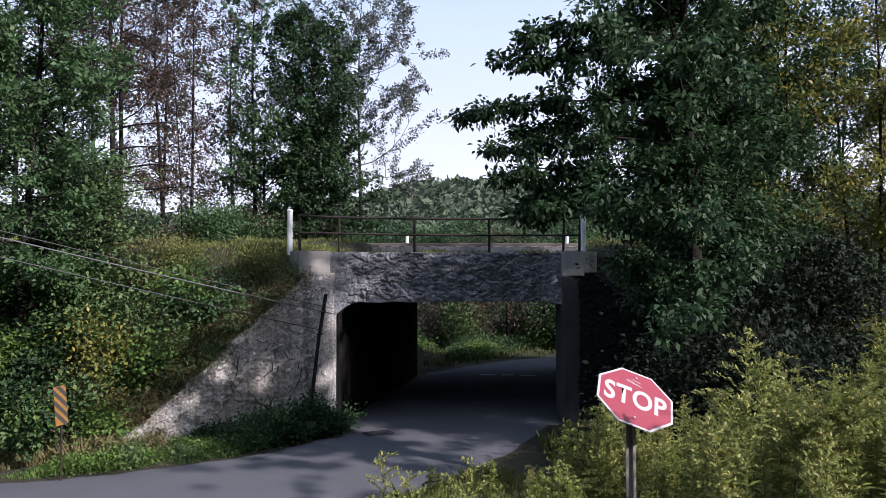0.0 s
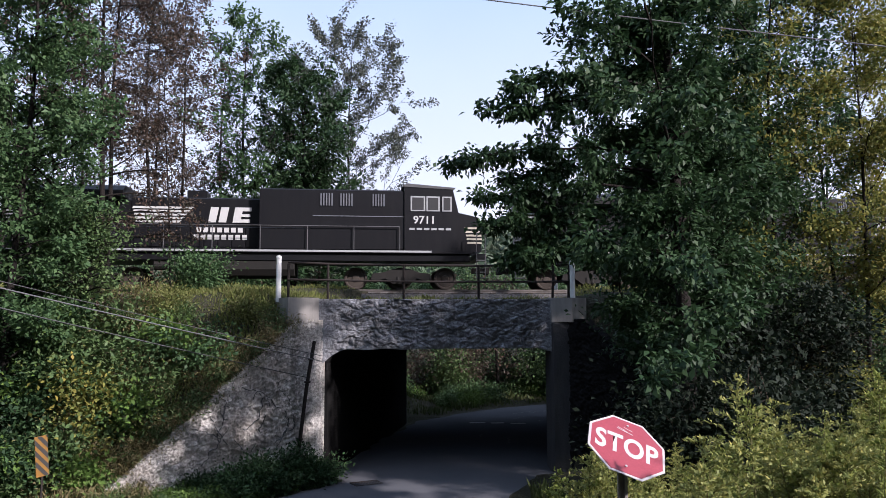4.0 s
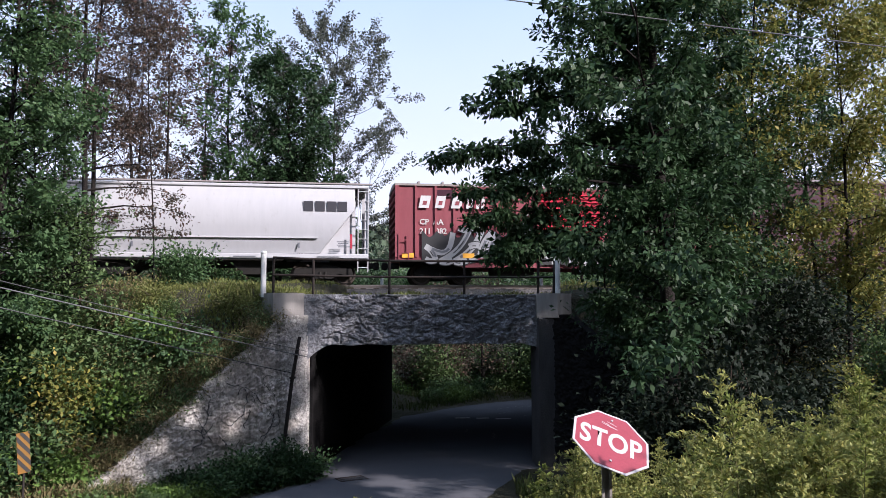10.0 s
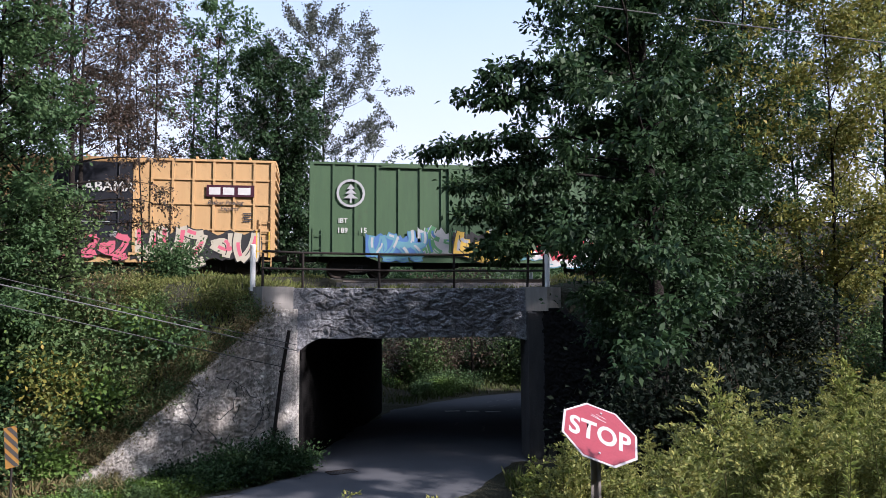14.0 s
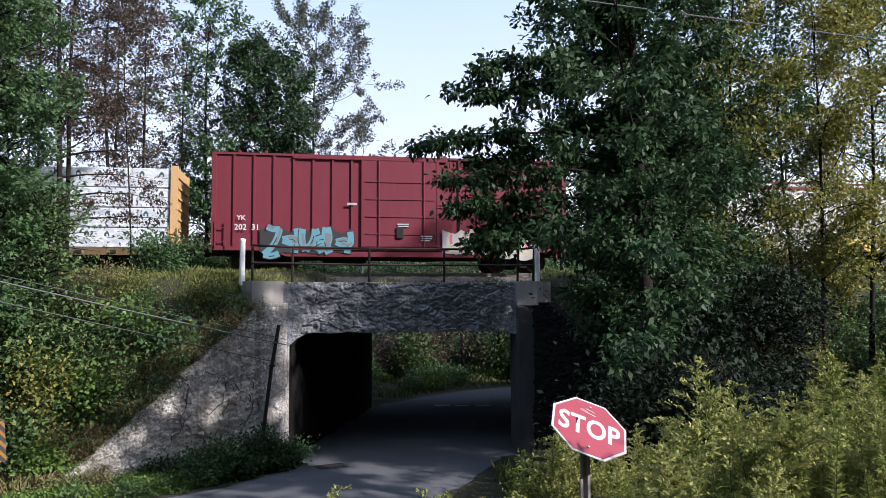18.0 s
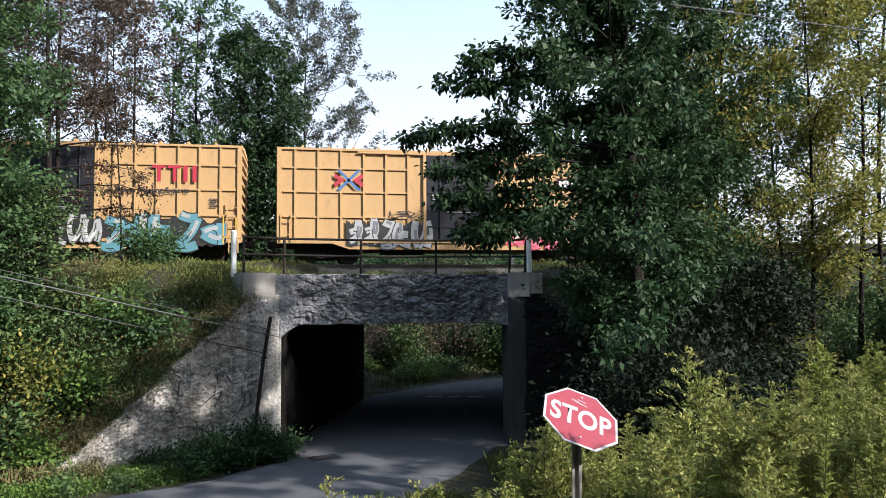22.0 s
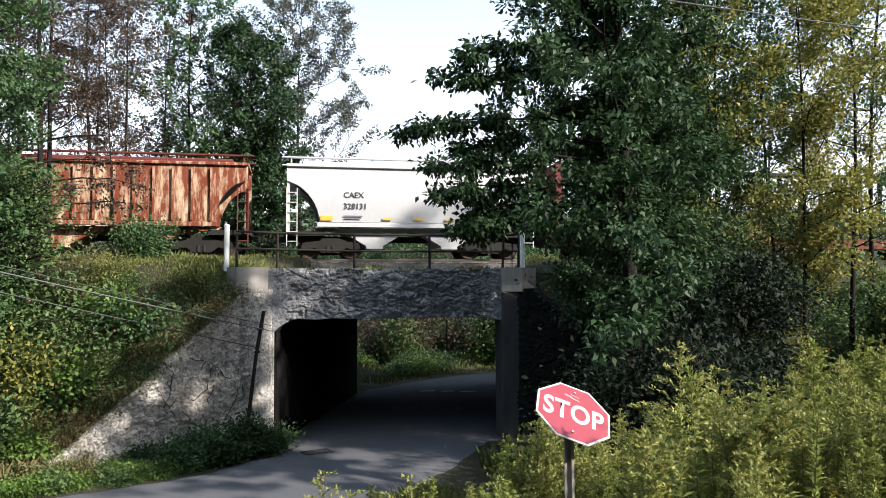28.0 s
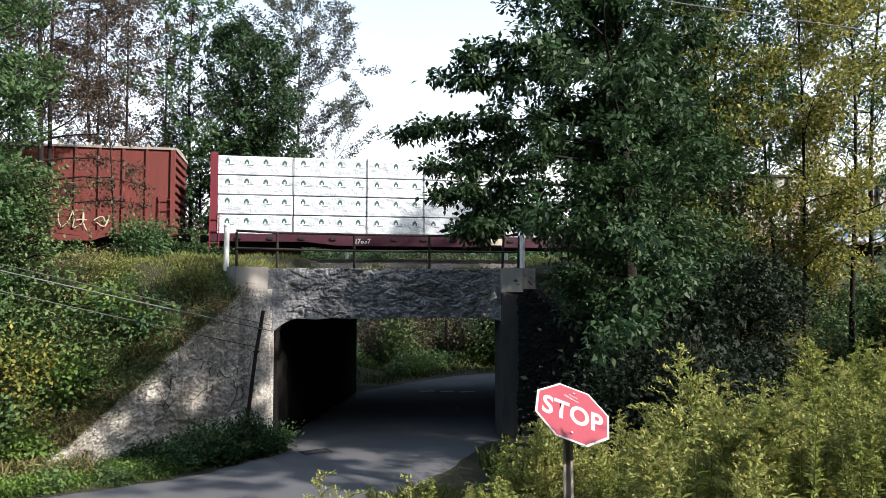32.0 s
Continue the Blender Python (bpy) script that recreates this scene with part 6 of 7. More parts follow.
graffiti(t, 2.9, 4.9, 0.75, 1.85, 4, C_PALE, C_BLACKG, 5, C_WHITE, y=FACE - 0.05)
graffiti(t, 5.0, 7.2, 0.75, 1.75, 3, C_STEEL, C_PALE, 6, C_PALE, y=FACE - 0.10)
graffiti(t, 9.2, 13.9, 0.75, 2.15, 6, C_PALE, C_BLACKG, 7, C_WHITE, y=FACE - 0.05)
yellow_strip(t, (0.25, 7.6, 11.5), 1.2, 0.16, 0.42)
bars(t, block(6.9, 3.75, 1.2, 2) + block(5.5, 2.9, 0.5, 2) + block(9.3, 2.4, 0.4, 2), C_PALE, y=FACE - 0.1)
t, L = boxcar(116.76, 131.82, "dark maroon high-sided boxcar with plug door", P_MAROON, 0.62, 4.88, even(0.95, 5.4, 6) + even(10.3, 14.0, 6), (5.95, 9.4))
lettering(t, "NK   CR", 1.65, 2.35, 0.24, C_WHITE)
lettering(t, "50   37", 1.65, 1.97, 0.24, C_WHITE)
lettering(t, "C  P", 12.1, 3.30, 0.46, C_WHITE)
bars(t, block(6.5, 4.05, 1.0, 6) + block(6.2, 2.6, 0.35, 4) + block(7.9, 2.5, 0.7, 3) + block(12.15, 1.95, 0.2, 5) + block(12.9, 1.95, 0.4, 4) + block(1.65, 1.4, 0.4, 5), C_PALE, y=FACE - 0.1)
yellow_strip(t, (1.75, 12.95, 10.5), 1.02, 0.12, 0.4)
t, L = boxcar(100.49, 115.14, "sun-faded pink boxcar with ribbed red sliding door", P_PINK, 0.72, 4.3, [0.9, 1.75, 2.55, 3.45, 4.4, 5.3] + [10.6, 11.4, 12.2, 13.0, 13.8], (6.25, 9.1), ribs="corrugated", door_mat=P_DOORRED, step=0.1)
g = Geo()
for xs, w in ((1.0, 0.55), (1.7, 0.5), (2.4, 0.55), (3.05, 0.35), (3.5, 0.16), (3.72, 0.16)):
    g.add([(xs, FACE - 0.052, 3.25), (xs + w * 0.8, FACE - 0.052, 3.25), (xs + w, FACE - 0.052, 3.78), (xs + w * 0.2, FACE - 0.052, 3.78)], [(0, 1, 2, 3)])
    g.add([(xs + w * 0.3, FACE - 0.056, 3.38), (xs + w * 0.62, FACE - 0.056, 3.38), (xs + w * 0.7, FACE - 0.056, 3.56), (xs + w * 0.38, FACE - 0.056, 3.56)], [(0, 1, 2, 3)], 1)
part("emblem", g, [C_WHITE, P_PINK], t, "white slanting block emblem")
lettering(t, "CP  AA", 1.05, 2.55, 0.24, C_WHITE)
lettering(t, "211  082", 1.05, 2.16, 0.24, C_WHITE)
graffiti(t, 1.2, 5.6, 0.85, 2.45, 7, C_PALE, C_BLACKG, 9, C_STEEL, y=FACE - 0.05, lean=0.5)
graffiti(t, 6.3, 9.3, 0.75, 2.1, 4, C_PALE, C_BLACKG, 10, C_GREENG, y=FACE - 0.11)
graffiti(t, 9.7, 13.2, 0.85, 1.9, 5, C_STEEL, C_BLACKG, 11, C_STEEL, y=FACE - 0.05)
yellow_strip(t, (0.3, 2.9, 5.4, 9.8, 12.2, 13.7), 1.12, 0.2, 0.5)
for x in (1.75, 4.4, 11.4):
    part("panel_patch", Geo().box(x + 0.06, x + 0.75, FACE - 0.045, FACE - 0.036, 3.75, 4.05), P_MAROON, t)
bars(t, block(13.0, 1.55, 0.35, 1, 0.28) + block(5.5, 3.0, 0.6, 1) + block(5.5, 2.7, 0.6, 3), C_WHITE)


# ---- train: covered hoppers ----
def hopper(x0, x1, label, mat, z_sill, z_eave, z_walk, bays, cut, plate=True, bulge=0.14, ribs=0, hatch_mat=None, bay_z=0.42, ladder_mat=None, name="covered_hopper"):
    L = x1 - x0
    t = car(name, label, "hopper car", x0)
    zs = list(np.linspace(z_sill, z_eave, 13))
    ys = [1.64 - bulge + bulge * math.sin(math.pi * (0.05 + 0.80 * (z - z_sill) / (z_eave - z_sill))) ** 0.8 if plate else 1.40 + bulge * math.sin(math.pi * (0.12 + 0.80 * (z - z_sill) / (z_eave - z_sill))) for z in zs]
    for s in (-1, 1):
        g = Geo()
        xs = [(cut(z), L - cut(z)) for z in zs]
        for (a, b), z, y in zip(xs, zs, ys):
            g.v += [(a, s * y, z), (a + 0.02, s * (y + 0.0), z), (b - 0.02, s * y, z), (b, s * y, z), (b, s * 1.2, z), (a, s * 1.2, z)]
        for k in range(len(zs) - 1):
            for i in range(6):
                j = (i + 1) % 6
                f = (k * 6 + i, k * 6 + j, (k + 1) * 6 + j, (k + 1) * 6 + i)
                g.f.append(f if s < 0 else f[::-1])
        g.m = [0] * len(g.f)
        part("side_sheet", g, mat, t, smooth=plate)
        if plate:
            part("end_plate", Geo().box(0.62, L - 0.62, min(s * 1.16, s * 1.20), max(s * 1.16, s * 1.20), z_sill - 0.02, z_eave), mat, t)
        if ribs:
            rm = Geo().box(-0.04, 0.04, -0.05, 0.05, z_sill, z_eave - 0.1, bev=0.01).mesh("side_post", mat)
            for x in even(cut(z_sill) + 0.1, L - cut(z_sill) - 0.1, ribs):
                part("side_post", rm, None, t, m=pose(x, s * (1.44 + bulge), 0))
        part("side_sill", Geo().box(0.1 if plate else cut(z_sill) - 0.1, L - (0.1 if plate else cut(z_sill) - 0.1), min(s * 1.50, s * 1.34), max(s * 1.50, s * 1.34), z_sill - 0.22, z_sill - 0.025, bev=0.02), mat, t)
        part("eave", Geo().box(0.1, L - 0.1, min(s * 1.30, s * 1.52), max(s * 1.30, s * 1.52), z_eave + 0.002, z_eave + 0.14, bev=0.03), mat, t)
    part("roof", Geo().along([(-1.3, z_eave + 0.10), (1.3, z_eave + 0.10), (0.8, z_eave + 0.24), (0, z_eave + 0.28), (-0.8, z_eave + 0.24)], 0.12, L - 0.12), mat, t)
    w = Geo().box(-0.1, L + 0.1, -1.16, -0.9, z_walk - 0.05, z_walk).box(-0.1, L + 0.1, 0.9, 1.16, z_walk - 0.05, z_walk)
    part("running_board", w, hatch_mat or P_ROOF, t)
    for x in even(0.3, L - 0.3, max(6, int(L / 1.4))):
        part("board_bracket", Geo().box(x - 0.03, x + 0.03, -1.1, -1.0, z_eave + 0.1, z_walk - 0.052), hatch_mat or mat, t)
    part("hatch", Geo().box(0.8, L - 0.8, -0.35, 0.35, z_eave + 0.2, z_walk - 0.06, bev=0.03), hatch_mat or mat, t)
    # slope sheets between the ends and the bays
    for s in (0, 1):
        a, b = (0.25, 3.0) if L > 14 else (0.2, 2.6)
        sx = (lambda q: q) if s == 0 else (lambda q: L - q)
        g = Geo()
        g.prism([(sx(a), z_eave - 0.1), (sx(a + 0.15), z_eave - 0.1), (sx(b + 0.15), z_sill - 0.2), (sx(b), z_sill - 0.2)], -1.34, 1.34)
        part("slope_sheet", g, P_FRAME, t)
        ea = sx(0.18)
        for yy in (-1.36, 1.36):
            part("end_post", Geo().box(ea - 0.06, ea + 0.06, yy - 0.06, yy + 0.06, 1.0, z_eave), mat, t)
        part("end_platform", Geo().box(min(sx(0.0), sx(1.7)), max(sx(0.0), sx(1.7)), -1.3, 1.3, 0.95, 1.15), P_FRAME, t)
        ladder(t, sx(0.32) - 0.2, 0.5, z_eave + 0.1 if plate else z_sill + (z_eave - z_sill) * 0.62, 0.42, ladder_mat or mat, y=-1.46)
    for k in range(bays):
        c = L * (0.2 + 0.6 * (k + 0.5) / bays)
        hw = 0.6 * L / bays * 0.5
        part("hopper_bay", Geo().prism([(c - hw, z_sill - 0.225), (c + hw, z_sill - 0.225), (c + 0.35, bay_z + 0.12), (c + 0.35, bay_z), (c - 0.35, bay_z), (c - 0.35, bay_z + 0.12)], -1.1, 1.1), mat if not plate else P_FRAME, t)
    part("centre_sill", Geo().box(0.3, L - 0.3, -0.25, 0.25, 0.75, 1.0), P_FRAME, t)
    running_gear(t, L, inset=1.95)
    return t, L


def slant(z, zt=3.15, k=0.78, x=0.66):
    return x + max(0.0, zt - z) * k


t, L = hopper(81.68, 99.47, "light grey covered hopper with rounded sides", P_GREY, 1.29, 4.02, 4.32, 4, slant, bulge=0.38)
part("belt_line", Geo().box(2.2, L - 2.2, -1.60, -1.50, 1.90, 1.96), P_GREY, t)
lettering(t, "GPFX", 2.65, 2.20, 0.22, C_DARKLET, y=-1.652)
lettering(t, "10421", 2.65, 1.98, 0.16, C_DARKLET, y=-1.652)
g = Geo()
for xs in (15.0, 15.48, 15.96, 16.4):
    g.box(xs, xs + 0.40, -1.652, -1.646, 3.03, 3.45)
part("emblem", g, C_DARKLET, t, "dark blue block emblem")
bars(t, [(L - 3.0 - 3.3 * k, 1.5, 0.07, 0.22) for k in range(5)] + [(L - 2.2 - 3.4 * k, 1.12, 0.9, 0.04) for k in range(5)] + block(L - 1.4, 1.75, 0.5, 4, 0.04, 0.07), C_STEEL, y=-1.515)
part("reflector", Geo().box(L - 0.85, L - 0.76, -1.42, -1.405, 1.5, 2.1), C_REDG, t)

# ---- train: gondolas ----
def gondola(x0, x1, label, nums, zt=2.63, z0=0.58):
    L = x1 - x0
    t = car("gondola", label, "gondola car", x0)
    for y0, y1 in ((-1.5, -1.44), (1.44, 1.5)):
        part("side_wall", Geo().box(0.1, L - 0.1, y0, y1, z0 + 0.25, zt - 0.1), P_GOND, t)
    for x in (0.1, L - 0.16):
        part("end_wall", Geo().box(x, x + 0.06, -1.438, 1.438, z0 + 0.25, zt - 0.1), P_GOND, t)
        part("end_chord", Geo().box(x - 0.05, x + 0.11, -1.44, 1.44, zt - 0.098, zt), P_GOND, t)
    part("floor", Geo().box(0.17, L - 0.17, -1.43, 1.43, 1.0, 1.08), P_GOND, t)
    for s in (-1, 1):
        part("top_chord", Geo().box(0.05, L - 0.05, min(s * 1.42, s * 1.60), max(s * 1.42, s * 1.60), zt - 0.10, zt + 0.02, bev=0.02), P_GOND, t)
        part("bottom_sill", Geo().box(0.05, L - 0.05, min(s * 1.44, s * 1.58), max(s * 1.44, s * 1.58), z0, z0 + 0.25, bev=0.02), P_GOND, t)
        rm = Geo().box(-0.06, 0.06, -0.055, 0.055, z0 + 0.255, zt - 0.105, bev=0.015).mesh("side_post", P_GOND)
        for x in even(0.25, L - 0.25, 15):
            part("side_post", rm, None, t, m=pose(x, s * 1.545, 0))
    lettering(t, nums[0], 2.0, 1.95, 0.27, C_WHITE, y=-1.606)
    lettering(t, nums[1], 1.9, 1.50, 0.27, C_WHITE, y=-1.606)
    bars(t, block(3.95, 1.9, 0.25, 1, 0.05) + block(3.95, 1.7, 0.25, 1, 0.05) + [(3.95, 1.7, 0.04, 0.25), (4.18, 1.7, 0.04, 0.25)] + block(5.6, 1.2, 0.5, 5, 0.04) + block(L - 1.8, 1.55, 0.2, 4) + block(L - 1.5, 1.55, 0.15, 4) + [(0.9 + 1.35 * k, 0.84, 0.45, 0.05) for k in range(10)], C_PALE, y=-1.604)
    for x in (1.1, 6.9, 10.0, 12.2):
        part("reflector", Geo().box(x, x + 0.09, -1.612, -1.602, 0.98, 1.4), C_GOLD, t)
    running_gear(t, L)
    return t, L


t, L = gondola(65.45, 80.55, "black ribbed gondola with pale outline graffiti", ("SOXX", "526298"))
graffiti(t, 3.6, 5.2, 1.0, 1.5, 4, C_DUSTY, C_DUSTY, 12, y=-1.61, hollow=True)
graffiti(t, 5.4, 9.0, 0.85, 2.15, 5, C_DUSTY, C_DUSTY, 13, y=-1.61, hollow=True)
graffiti(t, 9.8, 13.0, 0.75, 1.95, 4, C_DUSTY, C_DUSTY, 14, y=-1.61, hollow=True)
gondola(48.66, 64.5, "black ribbed gondola with white numbers", ("SOXX", "526311"))

# green boxcar
t, L = boxcar(32.19, 47.38, "dull green high boxcar with colourful graffiti", P_GREEN, 0.64, 4.86, even(1.0, 5.6, 6) + even(10.2, 14.2, 5), (6.0, 9.15), roof_mat=P_GREEN)
lettering(t, "IBT", 1.2, 2.3, 0.2, C_WHITE)
lettering(t, "189", 1.15, 1.88, 0.22, C_WHITE)
lettering(t, "15", 2.1, 1.88, 0.22, C_WHITE, y=FACE - 0.075)
graffiti(t, 2.4, 4.8, 0.78, 2.0, 4, C_CYAN, C_BLUE, 15, C_PALE, y=FACE - 0.05)
graffiti(t, 4.6, 6.0, 0.85, 2.3, 3, C_GREENG, C_PALE, 16, C_BLUE, y=FACE - 0.05)
graffiti(t, 6.1, 9.3, 0.85, 2.1, 4, C_GOLD, C_BLACKG, 17, C_PALE, y=FACE - 0.12)
graffiti(t, 9.1, 14.5, 0.70, 2.2, 6, C_WHITE, C_CYAN, 18, C_WHITE, y=FACE - 0.045)
graffiti(t, 9.4, 14.2, 0.72, 1.98, 6, C_REDG, C_WHITE, 19, C_REDG, y=FACE - 0.06)
graffiti(t, 14.3, 14.9, 2.5, 3.1, 2, C_BLUE, C_PALE, 20, y=FACE - 0.06)
bars(t, block(7.9, 3.0, 0.9, 3), C_PALE, y=FACE - 0.1)
g = Geo()
m = 16
ex, ez = 1.72, 3.55
for r0, r1 in ((0.60, 0.50),):
    g.add([(ex + r * math.cos(6.2832 * k / m), FACE - 0.04, ez + r * math.sin(6.2832 * k / m)) for r in (r0, r1) for k in range(m)], [(k, (k + 1) % m, m + (k + 1) % m, m + k) for k in range(m)])
for zz, ww in ((-0.22, 0.30), (-0.02, 0.24), (0.17, 0.17)):
    g.add([(ex - ww, FACE - 0.04, ez + zz), (ex + ww, FACE - 0.04, ez + zz), (ex, FACE - 0.04, ez + zz + 0.22)], [(0, 1, 2)])
g.box(ex - 0.04, ex + 0.04, FACE - 0.042, FACE - 0.038, ez - 0.42, ez - 0.2)
part("emblem", g, C_PALE, t, "pale round tree emblem")
yellow_strip(t, (14.0,), 0.95, 0.2, 0.5)


# yellow boxcars
def yellow_car(x0, x1, label, dm, logo, seed):
    L = x1 - x0
    d0, d1 = L * 0.42, L * 0.625
    t, L = boxcar(x0, x1, label, P_YELLOW, 0.60, 4.84, even(0.75, d0 - 0.75, 6) + even(d1 + 0.7, L - 0.85, 6), (d0, d1), rows=(1.95, 3.0, 4.0), door_mat=dm, roof_mat=P_YELLOW, ladder_mat=P_YELLOW)
    g = Geo()
    ex, ez, fy = 2.95, 3.5, FACE - 0.056
    for k in (-1, 1):                                   # blue cross between two red arrows
        g.add([(ex - 0.52, fy, ez - 0.44 * k), (ex - 0.36, fy, ez - 0.44 * k), (ex + 0.52, fy, ez + 0.44 * k), (ex + 0.36, fy, ez + 0.44 * k)], [(0, 1, 2, 3)], 1)
        g.add([(ex + 0.60 * k, fy - 0.002, ez + 0.30), (ex + 0.60 * k, fy - 0.002, ez + 0.10), (ex + 0.42 * k, fy - 0.002, ez), (ex + 0.60 * k, fy - 0.002, ez - 0.10),
               (ex + 0.60 * k, fy - 0.002, ez - 0.30), (ex + 0.16 * k, fy - 0.002, ez)], [(0, 1, 2, 5), (2, 3, 4, 5)], 0)
    part("emblem", g, [C_REDG, C_BLUE], t, "red and blue crossed arrow emblem")
    yl = part("end_ladder", Geo().box(L - 0.75, L - 0.2, FACE - 0.075, FACE - 0.06, 1.05, 1.10).box(L - 0.75, L - 0.70, FACE - 0.075, FACE - 0.06, 0.8, 1.9).box(L - 0.25, L - 0.2, FACE - 0.075, FACE - 0.06, 0.8, 1.9), C_GOLD, t)
    if logo == "panel":
        part("name_board", Geo().box(L - 2.75, L - 0.85, FACE - 0.056, FACE - 0.040, 3.30, 3.78), P_MAROON, t)
        bars(t, [(L - 2.65, 3.38, 0.45, 0.3), (L - 2.1, 3.38, 0.45, 0.3), (L - 1.5, 3.38, 0.5, 0.3)], C_WHITE, y=FACE - 0.064, name="emblem")
        lettering(t, "Railcar Pooling", L - 2.7, 2.98, 0.17, C_DARKLET, slant=0.2, y=FACE - 0.05)
        lettering(t, "Experts", L - 2.2, 2.74, 0.17, C_DARKLET, slant=0.2, y=FACE - 0.05)
    else:
        bars(t, [(L - 3.5, 3.85, 0.5, 0.12), (L - 3.31, 3.3, 0.14, 0.55), (L - 2.9, 3.85, 0.5, 0.12), (L - 2.71, 3.3, 0.14, 0.55), (L - 2.3, 3.3, 0.16, 0.66), (L - 1.95, 3.3, 0.16, 0.66)], C_REDG, name="emblem", y=FACE - 0.05)
        lettering(t, "Railcar Pooling Experts", L - 4.9, 2.85, 0.22, C_DARKLET, y=FACE - 0.05)
        lettering(t, "any", 4.05, 3.6, 0.16, C_DARKLET, slant=0.3, y=FACE - 0.05)
        lettering(t, "road", 4.05, 3.4, 0.16, C_DARKLET, slant=0.3, y=FACE - 0.05)
        lettering(t, "next", 1.05, 3.6, 0.16, C_DARKLET, slant=0.3, y=FACE - 0.05)
        lettering(t, "load", 1.05, 3.4, 0.16, C_DARKLET, slant=0.3, y=FACE - 0.05)
        lettering(t, "FB   OX", 1.1, 2.42, 0.22, C_DARKLET, slant=0.2, y=FACE - 0.05)
        lettering(t, "50   63  15", 1.1, 2.06, 0.22, C_DARKLET, slant=0.2, y=FACE - 0.05)
    bars(t, block(L - 1.3, 2.6, 0.35, 5, 0.04, 0.08) + block(5.0, 2.2, 0.35, 6, 0.03, 0.07), C_DARKLET)
    bars(t, block(d0 + 0.25, 2.9, 0.4, 3) + block(d0 + 1.8, 2.6, 0.7, 1) + block(d0 + 0.9, 2.2, 1.3, 1, 0.03) + block(d0 + 2.2, 1.8, 0.35, 4, 0.04, 0.07), C_PALE, y=FACE - 0.1)
    return t, L


t, L = yellow_car(15.94, 30.81, "ochre yellow boxcar with black door and red graffiti", P_NAVY, "panel", 1)
lettering(t, "ALABAMA", 6.75, 3.45, 0.42, C_WHITE, y=FACE - 0.105)
graffiti(t, 9.3, 14.0, 0.62, 2.1, 5, C_CREAMG, C_BLACKG, 21, C_PINKG, y=FACE - 0.05)
graffiti(t, 6.2, 9.1, 0.8, 1.75, 5, C_PINKG, C_BLACKG, 22, C_PINKG, y=FACE - 0.12)
graffiti(t, 1.4, 5.9, 0.75, 2.1, 7, C_CREAMG, C_BLACKG, 23, C_PINKG, y=FACE - 0.05)
graffiti(t, 4.6, 5.9, 1.9, 2.9, 2, C_PALE, C_STEEL, 24, C_WHITE, y=FACE - 0.05)
t, L = boxcar(-1.17, 14.65, "brown-red boxcar with pale grey graffiti", P_BRICK, 0.62, 4.5, even(0.9, 5.8, 6) + even(10.3, 14.9, 6), (6.2, 9.4))
graffiti(t, 1.0, 6.5, 0.7, 2.0, 7, C_PALE, C_STEEL, 25, C_CREAMG, y=FACE - 0.05)
t, L = hopper(-20.12, -2.23, "dusty cream covered hopper with white balloon graffiti", P_CREAM, 1.25, 3.74, 4.33, 4, slant, bulge=0.3, hatch_mat=P_BROWNRED)
lettering(t, "CGLX", 2.6, 2.35, 0.22, C_DARKLET, y=-1.652)
lettering(t, "580227", 2.7, 1.98, 0.2, C_DARKLET, y=-1.652)
graffiti(t, 5.4, 9.4, 1.02, 2.2, 5, C_WHITE, C_BLACKG, 26, C_PALE, y=-1.66)
graffiti(t, 9.3, 12.2, 1.02, 2.05, 5, C_PALE, C_BLACKG, 27, C_WHITE, y=-1.66)
graffiti(t, 12.2, 15.3, 1.15, 1.95, 3, C_GOLD, C_BLACKG, 28, C_CREAMG, y=-1.66)
t, L = boxcar(-36.48, -21.39, "red high-sided boxcar with faded graffiti along the sill", P_WINE, 0.64, 4.92, even(0.9, 5.7, 7) + even(10.3, 14.3, 6), (6.2, 9.3), roof_mat=P_WINE)
lettering(t, "YK", 1.02, 2.12, 0.2, C_WHITE, y=FACE - 0.07)
lettering(t, "202  31", 0.92, 1.72, 0.24, C_WHITE, y=FACE - 0.07)
graffiti(t, 2.0, 5.6, 0.70, 1.95, 5, C_CYAN, C_BLACKG, 29, C_STEEL, y=FACE - 0.05)
graffiti(t, 9.6, 13.5, 0.72, 1.95, 5, C_CREAMG, C_PALE, 30, C_PINKG, y=FACE - 0.05)
bars(t, block(5.5, 2.8, 0.4, 1, 0.1) + block(7.6, 2.0, 0.5, 2) + block(8.6, 1.5, 0.5, 3), C_PALE, y=FACE - 0.1)


# ---- train: centre-beam flat cars ----
MARK = Geo().add([(-0.11, 0, -0.10), (-0.11, 0, 0.02), (-0.03, 0, 0.13), (0.04, 0, 0.13), (0.11, 0, 0.02), (0.11, 0, -0.10), (0.045, 0, -0.10), (0.045, 0, -0.01), (-0.045, 0, -0.01), (-0.045, 0, -0.10)],
                 [tuple(range(10))]).add([(0.02, 0, -0.17), (0.30, 0, -0.17), (0.30, 0, -0.145), (0.02, 0, -0.145)], [(0, 1, 2, 3)]).mesh("printed_mark", M_WRAPMARK)


